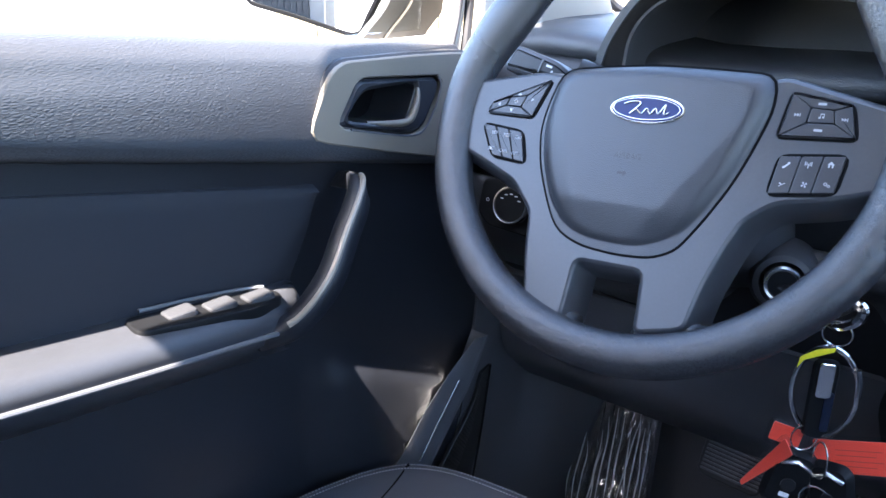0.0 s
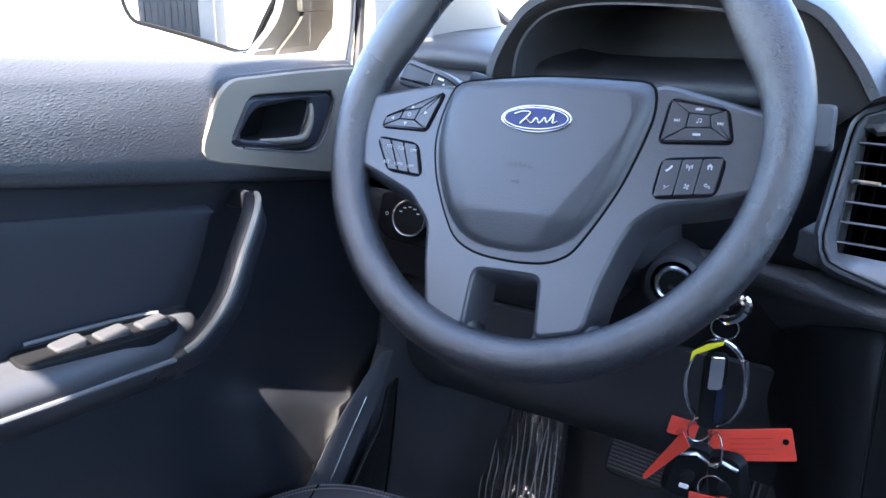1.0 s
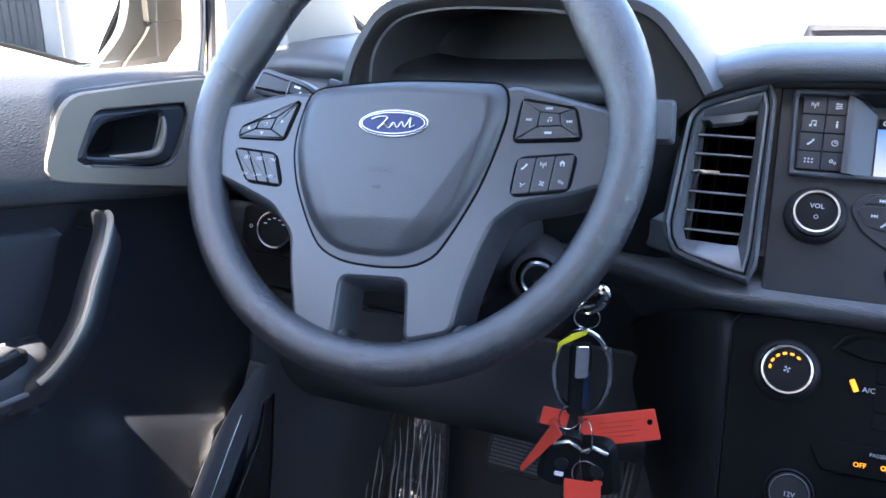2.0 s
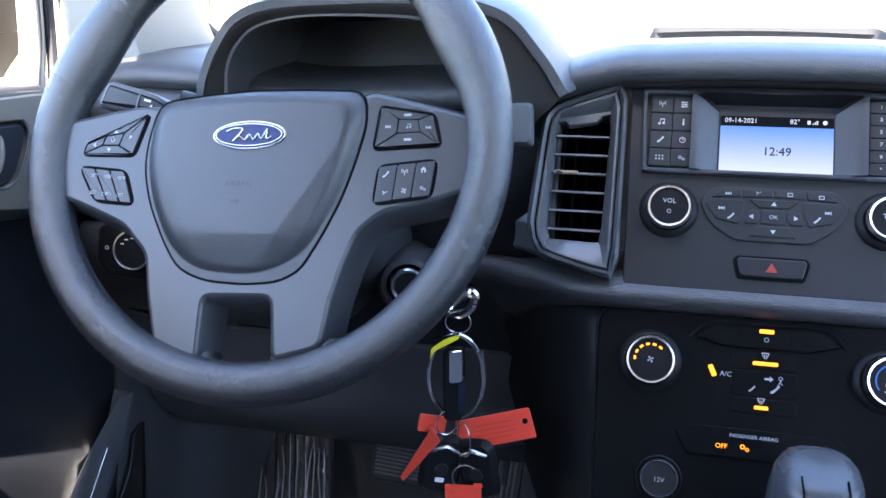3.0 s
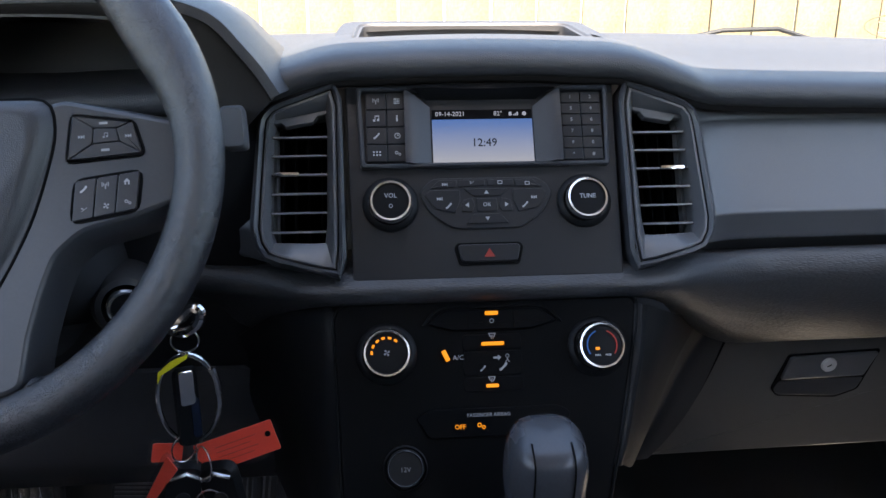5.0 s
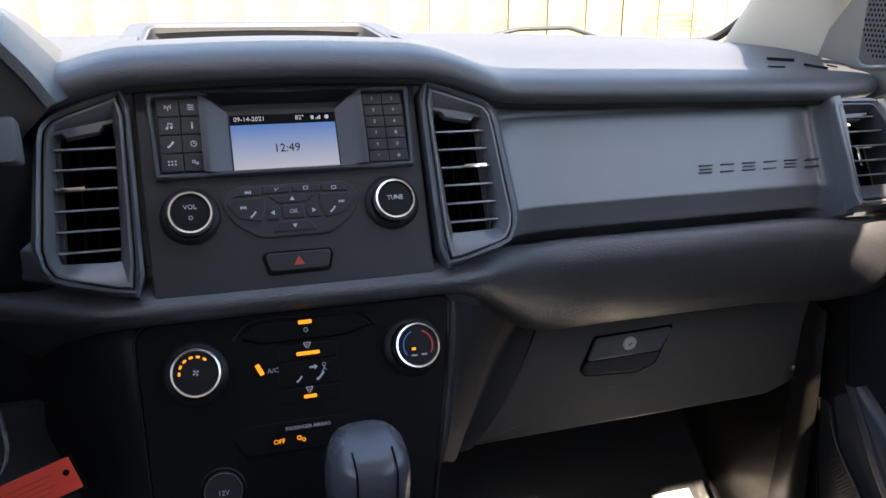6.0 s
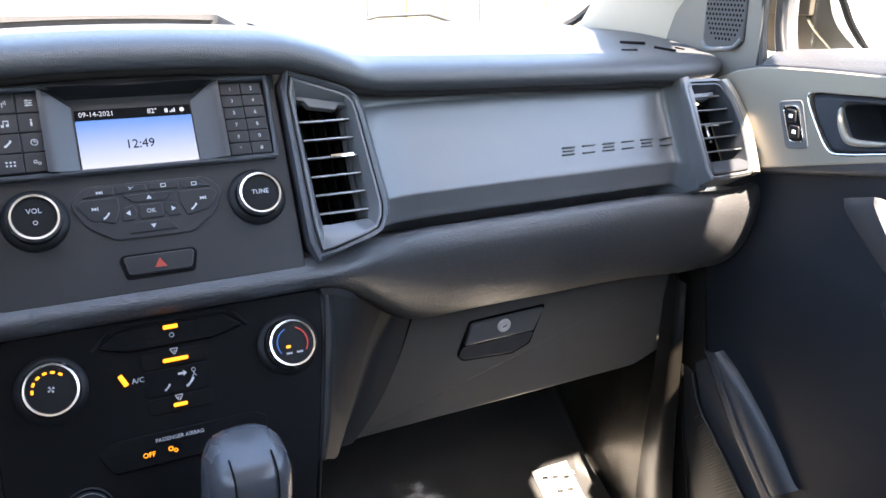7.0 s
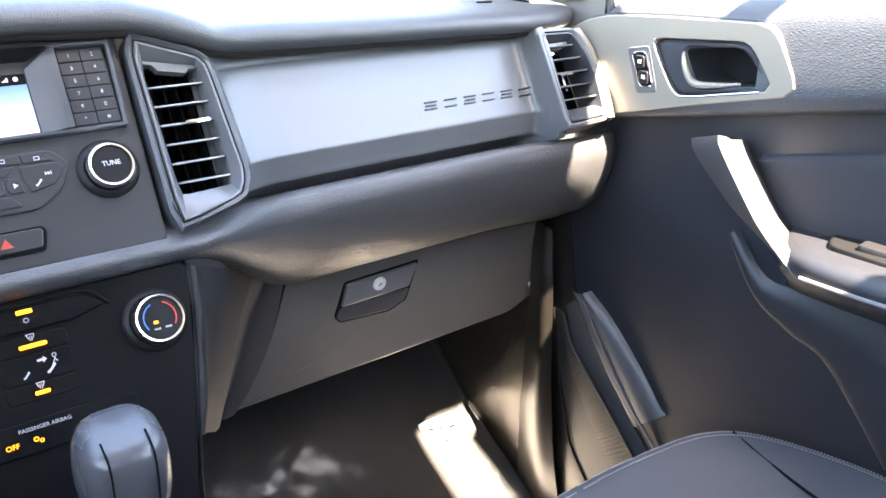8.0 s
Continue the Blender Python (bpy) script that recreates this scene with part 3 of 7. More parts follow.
part("hood_edge", tube([Vector((p.x, 0.583, p.z)) for p in io[:-10]], 0.0016, 6), M_PAD, dash)
rings = []
for y, k in ((0.580, 0.99), (0.60, 1.0), (0.66, 0.97), (0.74, 0.92)):
    rings.append([(-0.378 + (p.x + 0.378) * k, y, 0.90 + (p.z - 0.90) * k) for p in io])
part("hood_lining", sheet(rings, 2, 1, 0.003), M_FLANK, dash, "black lining under the hood", sharp=50)
part("dial_back", sheet([[(x, 0.742, 0.942), (x, 0.735, 0.92), (x, 0.70, 0.86), (x, 0.62, 0.845)] for x in (-0.50, -0.38, -0.23)], 3, 3, -0.004), M_FLANK, dash, "unlit black instrument face")
for u in (-0.47, -0.29):
    part("dial_ring", lathe([(0.052, 0), (0.052, 0.006), (0.048, 0.012), (0.045, 0.006), (0.045, 0)], 40, True), M_FACE, dash, at=plane_at((u, 0.738, 0.892), 20))
part("display_bezel", ring_plate(box_o(-0.11, 0.07, -0.022, 0.022, 0.006), box_o(-0.10, 0.06, -0.014, 0.014, 0.004), 0, 0.006), M_FACE, dash, at=plane_at((-0.36, 0.70, 0.872), 30))
part("dash_floor", sheet([[(x, 0.75, 0.866), (x, 0.68, 0.862), (x, 0.625, 0.858), (x, 0.60, 0.83), (x, 0.62, 0.72), (x, 0.65, 0.615)] for x in (-0.54, -0.38, -0.2)], 3, 3, -0.004), M_BUTTON, dash, "black dash face behind the wheel")
part("outer_corner", sheet([[(-0.745, 0.67, 0.872), (-0.745, 0.66, 0.845), (-0.745, 0.675, 0.70), (-0.745, 0.69, 0.61)], [(-0.72, 0.66, 0.872), (-0.70, 0.645, 0.845), (-0.70, 0.66, 0.70), (-0.70, 0.68, 0.61)], [(-0.62, 0.645, 0.878), (-0.62, 0.630, 0.85), (-0.62, 0.635, 0.70), (-0.62, 0.655, 0.61)],
                            [(-0.53, 0.64, 0.878), (-0.53, 0.625, 0.85), (-0.53, 0.62, 0.72), (-0.53, 0.65, 0.615)]], 3, 4, -0.004), M_DARK, dash, "black dash end at the driver's door")
# demister grille by the driver's door, flush slots by the passenger's
gm = pose(-0.640, 0.79, 0.8995, 0.0, -1.5, 0)
gr = part("demister_grille", prism(rounded([(-0.052, -0.095), (0.042, -0.080), (0.052, 0.11), (-0.048, 0.10)], 0.02, 4), -0.012, 0.0035, 0.003), M_DARK, dash, "black demister grille in the top pad", at=gm)
for k in range(7):
    part("slot", block(-0.036, 0.036, -0.066 + k * 0.022, -0.058 + k * 0.022, 0.0030, 0.0042, 0.0005), M_GROOVE, gr, at=gm)
for a, c, r in (((0.603, 0.741), (0.634, 0.731), 0.0022), ((0.567, 0.693), (0.588, 0.690), 0.0010), ((0.627, 0.704), (0.637, 0.677), 0.0014), ((0.655, 0.698), (0.657, 0.684), 0.0010)):
    part("demister_slot", tube([(x, y, 0.8920 + 0.085 * (y - 0.690) - 0.012 * max(0, x - 0.60)) for x, y in (a, ((a[0] + c[0]) / 2, (a[1] + c[1]) / 2), c)], r, 8), M_GROOVE, dash, "dark demister slot in the top pad")

# ---- air vents ----
def air_vent(name, base, outer, inner, groove, n, tab, rim=M_VRIM, label=""):
    """A louvred vent: rim, inner frame, dark throat, cross slats, fins behind and a bright tab."""
    v = thing(name, base, label, "air vent", "dashboard air vents")
    N = 44
    c = (sum(p[0] for p in inner) / len(inner), sum(p[1] for p in inner) / len(inner))
    o, i, gv = (radial(rounded(q, r), c, N) for q, r in ((outer, 0.010), (inner, 0.004), (groove, 0.007)))
    part("rim", ring_plate(o, gv, -0.03, 0.010, 0.003), rim, v, at=base)
    part("shadow_gap", ring_plate(inset(gv, -0.0005), inset(gv, 0.0016), -0.02, 0.006, 0.0004), M_GROOVE, v, at=base)
    part("inner_frame", rings_bm([[(x, y, z) for x, y in q] for q, z in ((inset(gv, 0.0012), -0.02), (inset(gv, 0.0012), 0.007), (inset(gv, 0.0022), 0.0085), (inset(gv, 0.004), 0.0085), (inset(i, -0.001), -0.002), (i, -0.006), (i, -0.03))], caps=False), M_PANEL if n > 5 else M_CHEEK, v, at=base)
    part("throat", prism(inset(i, -0.010), -0.05, -0.046, 0.0005), M_GROOVE, v, at=base)
    us = [p[0] for p in inner]
    vs = [p[1] for p in inner]
    v0, v1 = min(vs), max(vs)
    for k in range(n):
        h = v0 + (v1 - v0) * (k + 0.6) / n
        if n > 5 and k == n - 1:
            continue
        cut = [q[0] for q in crossings(i, h)]
        a, b2 = min(cut), max(cut)
        part("slat", block(a - 0.001, b2 + 0.001, -0.0011, 0.0011, -0.016, 0.0, 0.0006), M_FACE, v, at=base @ pose(0, h, -0.004 if n > 5 else 0.003, 14))
        part("slat_edge", block(a, b2, -0.0008, 0.0008, 0.0, 0.0010, 0.0003), M_SLATEDGE if n > 5 else M_PANEL, v, at=base @ pose(0, h, -0.004 if n > 5 else 0.003, 14))
        if k == tab[0]:
            if n == 5:
                part("link", block(tab[1] - 0.0016, tab[1] + 0.0016, -0.020, 0.0, -0.007, -0.003, 0.0006), M_STEEL, v, at=base @ pose(0, h, -0.004))
            part("tab", block(tab[1] - 0.011, tab[1] + 0.011, -0.0021, 0.0021, -0.006, 0.006, 0.0012), M_CHROME, v, "bright vent tab", at=base @ pose(0, h, -0.004, 10))
    for k in range(4):
        u = min(us) + (max(us) - min(us)) * (k + 0.7) / 4.4
        part("fin", block(u - 0.0008, u + 0.0008, v0 + 0.004, v1 - 0.004, -0.042, -0.024, 0.0003), M_GROOVE, v, at=base)
    (xa, ya), (xb, yb) = sorted(inner, key=lambda p: -p[1])[:2]
    if xa > xb:
        (xa, ya), (xb, yb) = (xb, yb), (xa, ya)
    flap = [(xa + (xb - xa) * f, ya + (yb - ya) * f - dy) for f, dy in ((0, 0), (0.02, 0.0035), (0.16, 0.0038), (0.24, 0.0085), (0.74, 0.0085), (0.82, 0.0038), (0.98, 0.0035), (1, 0))]
    part("flap", prism(flap, -0.010, -0.001, 0.0008), M_PANEL, v, "notched shut-off flap", at=base)
    return v


def crossings(o, h):
    out = []
    for p, q in zip(o, o[1:] + o[:1]):
        if (p[1] - h) * (q[1] - h) < 0:
            t = (h - p[1]) / (q[1] - p[1])
            out.append((p[0] + (q[0] - p[0]) * t, h))
    return out


def radial(o, c, n):
    """n points of an outline, met by rays from c."""
    out = []
    for k in range(n):
        w = 2 * math.pi * (k + 0.5) / n
        d, best = (math.cos(w), math.sin(w)), None
        for p, q in zip(o, o[1:] + o[:1]):
            ex, ey = q[0] - p[0], q[1] - p[1]
            den = d[0] * ey - d[1] * ex
            if abs(den) < 1e-12:
                continue
            t = ((p[0] - c[0]) * ey - (p[1] - c[1]) * ex) / den
            s = ((p[0] - c[0]) * d[1] - (p[1] - c[1]) * d[0]) / den
            if t > 0 and -1e-6 <= s <= 1 + 1e-6 and (best is None or t > best):
                best = t
        out.append((c[0] + d[0] * best, c[1] + d[1] * best))
    return out


RADIO = plane_at((0, 0.597, 0.826), 28.8)
v_out = [(-0.124, -0.104), (-0.126, 0.078), (-0.186, 0.056), (-0.199, 0.044), (-0.206, -0.062), (-0.196, -0.082)]
v_gro = [(-0.130, -0.097), (-0.130, 0.071), (-0.187, 0.049), (-0.193, 0.040), (-0.199, -0.064), (-0.190, -0.082)]
v_inn = [(-0.141, -0.069), (-0.139, 0.052), (-0.187, 0.043), (-0.189, -0.067)]
flip = lambda o: [(-x, y) for x, y in reversed(o)]
air_vent("air_vent", RADIO, v_out, v_inn, v_gro, 7, (3, -0.175), label="tall black louvred air vent beside the radio, grey rim")
air_vent("air_vent", RADIO, flip(v_out), flip(v_inn), flip(v_gro), 7, (3, 0.172), label="tall black louvred air vent beside the radio, grey rim")
PV = plane_at((0.655, 0.6033, 0.809), 30)
p_out = [(-0.0525, 0.0570), (0.0150, 0.0555), (0.0265, 0.0310), (0.0295, -0.0100), (0.0195, -0.0640), (-0.0535, -0.0660)]
p_gro = [(-0.0500, 0.0545), (0.0045, 0.0530), (0.0165, 0.0250), (0.0200, -0.0160), (0.0140, -0.0590), (-0.0505, -0.0605)]
p_inn = [(-0.0455, 0.0425), (0.0000, 0.0435), (0.0125, 0.0080), (0.0130, -0.0400), (-0.0455, -0.0405)]
pvent = air_vent("air_vent", PV, p_out, p_inn, p_gro, 5, (2, -0.020), M_PANEL, label="small black air vent with a warm silver rim")
part("silver_edge", sheet([[(x - 0.004, y, 0.0068), (x + 0.003, y, 0.0070), (x + 0.009, y, 0.0030), (x + 0.0125, y, -0.010)] for x, y in ((0.0110, 0.0545), (0.0180, 0.0400), (0.0232, 0.0200), (0.0255, -0.0080), (0.0230, -0.0380), (0.0185, -0.0620))], 4, 4, 0.003), M_SILVER, pvent, "warm silver outer edge", at=PV)

# ---- radio ----
radio = thing("car_radio", RADIO, "black car radio with small lit screen, chrome-ringed knobs", "radio")
part("face_plate", prism(rounded([(-0.119, -0.104), (0.119, -0.104), (0.123, 0.080), (-0.123, 0.080)], 0.004, 3), -0.06, -0.001, 0.0015), M_RADIO, radio, at=RADIO)
bez_o = rounded([(-0.110, -0.0045), (0.113, -0.0045), (0.116, 0.071), (-0.113, 0.071)], 0.003, 3)
bez_i = rounded([(-0.106, -0.0005), (0.109, -0.0005), (0.112, 0.067), (-0.109, 0.067)], 0.0025, 3)
part("bezel", ring_plate(bez_o, bez_i, -0.004, 0.006, 0.0012), M_CHEEK, radio, at=RADIO)
part("screen_hood", sheet([[(-0.070, 0.066, 0.004), (-0.064, 0.0665, 0.003), (-0.05, 0.060, -0.010), (-0.047, 0.053, -0.014)], [(-0.02, 0.067, 0.004), (-0.02, 0.0665, 0.003), (-0.02, 0.060, -0.010), (-0.02, 0.053, -0.014)],
                           [(0.02, 0.067, 0.004), (0.02, 0.0665, 0.003), (0.02, 0.060, -0.010), (0.02, 0.053, -0.014)], [(0.072, 0.066, 0.004), (0.066, 0.0665, 0.003), (0.05, 0.060, -0.010), (0.047, 0.053, -0.014)]], 3, 3, 0.002), M_FACE, radio, at=RADIO @ pose(0, 0, 0.009))
for s in (-1, 1):
    part("screen_cheek", sheet([[(s * 0.0705, 0.066, 0.009), (s * 0.0705, 0.03, 0.009), (s * 0.0705, -0.001, 0.009)], [(s * 0.064, 0.064, 0.008), (s * 0.064, 0.03, 0.008), (s * 0.064, -0.001, 0.008)],
                                [(s * 0.047, 0.053, -0.0005), (s * 0.047, 0.03, -0.0005), (s * 0.047, -0.001, -0.0005)]], 3, 3, 0.001), M_CHEEK, radio, "sloped cheek beside the screen", at=RADIO)
scr = part("screen", prism(box_o(-0.0455, 0.0455, 0.0, 0.0410, 0.0005), -0.002, 0.0008, 0.0002), M_SCREEN, radio, "lit blue clock screen", at=RADIO)
part("status_bar", prism(box_o(-0.0455, 0.0455, 0.0412, 0.0500, 0.0005), -0.002, 0.0008, 0.0002), M_SCREENBAR, radio, at=RADIO)
words("clock", "12:49", 0.0105, M_GROOVE, scr, RADIO, 0.001, 0.0185, 0.0012)
words("date", "09-14-2021", 0.0058, M_LIT, radio, RADIO, -0.029, 0.0458, 0.0012)
words("temperature", "82°", 0.0058, M_LIT, radio, RADIO, 0.0145, 0.0458, 0.0012)
for k in range(3):
    part("signal_bar", prism(box_o(0.0285 + k * 0.0016, 0.0297 + k * 0.0016, 0.0440, 0.0450 + k * 0.0012, 0.0001), 0.0008, 0.0011, 0.0001), M_LIT, radio, at=RADIO)
part("status_dot", lathe([(0.0019, 0), (0.0019, 0.0003)], 14), M_LIT, radio, at=RADIO @ pose(0.0385, 0.0458, 0.0008))
part("status_mark", prism(box_o(0.0245, 0.0270, 0.0440, 0.0474, 0.0004), 0.0008, 0.0011, 0.0001), M_LIT, radio, at=RADIO)


def icon(parent, base, u, v, h, kind, size=0.004, mat=None):
    """A small printed sign: bars, triangle, ring or note."""
    mat = mat or M_GREY
    s = size / 2
    shapes = {"tri_up": [[(-s, -s * 0.7), (s, -s * 0.7), (0, s * 0.9)]], "tri_down": [[(-s, s * 0.7), (0, -s * 0.9), (s, s * 0.7)]], "tri_left": [[(s * 0.7, -s), (s * 0.7, s), (-s * 0.9, 0)]],
              "tri_right": [[(-s * 0.7, -s), (s * 0.9, 0), (-s * 0.7, s)]], "bar": [[(-s, -s * 0.3), (s, -s * 0.3), (s, s * 0.3), (-s, s * 0.3)]],
              "skip": [[(-s, -s * 0.7), (0, 0), (-s, s * 0.7)], [(0, -s * 0.7), (s, 0), (0, s * 0.7)], [(s, -s * 0.7), (s * 1.3, -s * 0.7), (s * 1.3, s * 0.7), (s, s * 0.7)]],
              "grid": [[(a - 0.25 * s, b2 - 0.25 * s), (a + 0.25 * s, b2 - 0.25 * s), (a + 0.25 * s, b2 + 0.25 * s), (a - 0.25 * s, b2 + 0.25 * s)] for a in (-s, 0, s) for b2 in (-0.5 * s, 0.5 * s)],
              "phone": [[(-s, -s), (-0.5 * s, -s), (s, 0.5 * s), (s, s), (0.5 * s, s), (0.3 * s, 0.5 * s), (-0.5 * s, -0.3 * s), (-s, -0.5 * s)]],
              "note": [[(-s, -s), (-0.3 * s, -s), (-0.3 * s, -0.3 * s), (-s, -0.3 * s)], [(-0.45 * s, -0.5 * s), (-0.25 * s, -0.5 * s), (-0.25 * s, s), (-0.45 * s, s)], [(0.3 * s, -0.8 * s), (s, -0.8 * s), (s, -0.1 * s), (0.3 * s, -0.1 * s)],
                       [(0.8 * s, -0.5 * s), (s, -0.5 * s), (s, s), (0.8 * s, s)], [(-0.45 * s, 0.7 * s), (s, 0.7 * s), (s, s), (-0.45 * s, s)]]}
    loop = lambda cx, cy, r, w=0.25: [[(cx + r * q * math.cos(v), cy + r * q * math.sin(v)) for q, v in ((1 - w, v0), (1, v0), (1, v1), (1 - w, v1))] for v0, v1 in ((math.pi * k / 4, math.pi * (k + 1) / 4) for k in range(8))]
    bx = lambda x0, x1, y0, y1: [(x0 * s, y0 * s), (x1 * s, y0 * s), (x1 * s, y1 * s), (x0 * s, y1 * s)]
    shapes.update({"info": [bx(-0.25, 0.25, -1, 0.3), bx(-0.25, 0.25, 0.55, 1)], "sliders": [bx(-1, 1, y - 0.12, y + 0.12) for y in (-0.7, 0, 0.7)] + [bx(-0.6, -0.2, 0.4, 1), bx(0.2, 0.6, -0.3, 0.3), bx(-0.6, -0.2, -1, -0.4)],
                   "antenna": [bx(-0.12, 0.12, -1, 0.4)] + [bx(k * 0.45 - 0.1, k * 0.45 + 0.1, -0.1, 0.8) for k in (-1, 1)] + [bx(k * 0.9 - 0.1, k * 0.9 + 0.1, -0.3, 1) for k in (-1, 1)], "clock": loop(0, 0, s, 0.2) + [bx(-0.1, 0.1, 0, 0.6), bx(0.1, 0.5, 0, 0.2)],
                   "gears": loop(-0.45 * s, 0.2 * s, 0.55 * s, 0.4) + loop(0.55 * s, -0.35 * s, 0.45 * s, 0.4), "frame": [bx(-1, 1, 0.5, 0.75), bx(-1, 1, -0.75, -0.5), bx(-1, -0.75, -0.5, 0.5), bx(0.75, 1, -0.5, 0.5)],
                   "house": [[(-s, 0), (s, 0), (0, s)], bx(-0.7, -0.3, -0.9, 0), bx(0.3, 0.7, -0.9, 0)], "cross": [[(-s, -0.6 * s), (-0.7 * s, -0.6 * s), (s, 0.6 * s), (0.7 * s, 0.6 * s)], [(-s, 0.4 * s), (-0.8 * s, 0.7 * s), (-0.1 * s, 0.2 * s), (-0.3 * s, 0)]],
                   "fan": [[(0, 0), (s * math.cos(v), s * math.sin(v)), (s * math.cos(v + 0.7), s * math.sin(v + 0.7))] for v in (0.2, 1.77, 3.34, 4.91)], "arrow": [bx(-1, 0.2, -0.25, 0.25), [(0.2 * s, -0.7 * s), (s, 0), (0.2 * s, 0.7 * s)]],
                   "person": loop(0, 0.5 * s, 0.5 * s, 0.3) + [bx(-0.12, 0.12, -0.5, 0), [(-0.6 * s, -s), (-0.35 * s, -s), (0.1 * s, -0.4 * s), (-0.1 * s, -0.4 * s)], [(0.6 * s, -s), (0.35 * s, -s), (-0.1 * s, -0.4 * s), (0.1 * s, -0.4 * s)]],
                   "defrost": [[(-s, 0.6 * s), (-0.6 * s, -0.4 * s), (-0.4 * s, -0.4 * s), (-0.75 * s, 0.6 * s)], [(s, 0.6 * s), (0.75 * s, 0.6 * s), (0.4 * s, -0.4 * s), (0.6 * s, -0.4 * s)], bx(-1, 1, 0.6, 0.8), bx(-0.3, -0.15, -0.9, 0.3), bx(0.15, 0.3, -0.9, 0.3)]})
    if kind == "ring":
        bm = ring_plate([(s * math.cos(w), s * math.sin(w)) for w in (2 * math.pi * k / 16 for k in range(16))], [(0.7 * s * math.cos(w), 0.7 * s * math.sin(w)) for w in (2 * math.pi * k / 16 for k in range(16))], 0, 0.0003, 0.0001)
    else:
        bm = bmesh.new()
        for o in shapes[kind]:
            lo, hi = [bm.verts.new((x, y, 0)) for x, y in o], [bm.verts.new((x, y, 0.0003)) for x, y in o]
            bm.faces.new(hi)
            for a in range(len(o)):
                c = (a + 1) % len(o)
                bm.faces.new((lo[a], lo[c], hi[c], hi[a]))
    return part("sign", bm, mat, parent, at=base @ pose(u, v, h))


signs = [["antenna", "sliders"], ["note", "info"], ["phone", "clock"], ["grid", "gears"]]
for r in range(4):
    for c in range(2):
        u0, v1 = -0.1045 + c * 0.0185, 0.0655 - r * 0.0162
        k = part("button", prism(box_o(u0, u0 + 0.0180, v1 - 0.0157, v1, 0.0010, 2), -0.002, 0.0045, 0.0008), M_RKEY, radio, at=RADIO, sharp=18)
        icon(k, RADIO, u0 + 0.009, v1 - 0.008, 0.0046, signs[r][c], 0.0055, M_PRINT)
for r in range(6):
    for c in range(2):
        u0, v1 = 0.0720 + c * 0.0182, 0.0648 - r * 0.0108
        k = part("button", prism(box_o(u0, u0 + 0.0177, v1 - 0.0103, v1, 0.0008, 2), -0.002, 0.0045, 0.0007), M_RKEY, radio, at=RADIO, sharp=18)
        words("digit", "1234567890*#"[[0, 1, 2, 3, 4, 5, 6, 7, 8, 9, 10, 11][r * 2 + c]], 0.0046, M_PRINT, k, RADIO, u0 + 0.009, v1 - 0.0052, 0.0047)


def rotary(parent, base, u, v, r, tall, ring=M_RING, collar=True):
    """A round knob: dark collar, bright ring, flat black cap."""
    at = base @ pose(u, v, 0)
    if collar:
        part("collar", lathe([(r + 0.006, -0.004), (r + 0.006, 0.0005), (r + 0.004, 0.003), (r + 0.001, 0.004), (r + 0.001, -0.004)], 44, True), M_FACE, parent, at=at)
    k = part("knob", lathe([(r, -0.002), (r, tall * 0.7), (r - 0.0012, tall), (r - 0.0030, tall), (r - 0.0034, tall - 0.0012), (0.002, tall - 0.0008), (0.0001, tall - 0.0008)], 44), M_FACE, parent, "black rotary knob", at=at)
    part("knob_ring", lathe([(r + 0.0004, tall * 0.62), (r + 0.0006, tall * 0.8), (r - 0.0010, tall + 0.0008), (r - 0.0026, tall + 0.0005), (r - 0.0032, tall - 0.0010)], 44, True), ring, k, "bright chrome ring", at=at)
    return k, at


vk, va = rotary(radio, RADIO, -0.085, -0.0365, 0.0185, 0.014)
words("lettering", "VOL", 0.0056, M_PRINT, vk, va, 0, 0.0045, 0.0135)
icon(vk, va, 0, -0.0045, 0.0135, "ring", 0.0035, M_PRINT)
tk, ta = rotary(radio, RADIO, 0.088, -0.0368, 0.0185, 0.014)
words("lettering", "TUNE", 0.0056, M_PRINT, tk, ta, 0, 0.001, 0.0135)
pad_o = rounded([(-0.060, -0.0265), (-0.048, -0.0140), (0.048, -0.0140), (0.060, -0.0265), (0.050, -0.046), (0.030, -0.0600), (-0.030, -0.0600), (-0.050, -0.046)], 0.006, 3)
part("key_field", prism(pad_o, -0.004, 0.0012, 0.0008), M_RADIO, radio, at=RADIO)
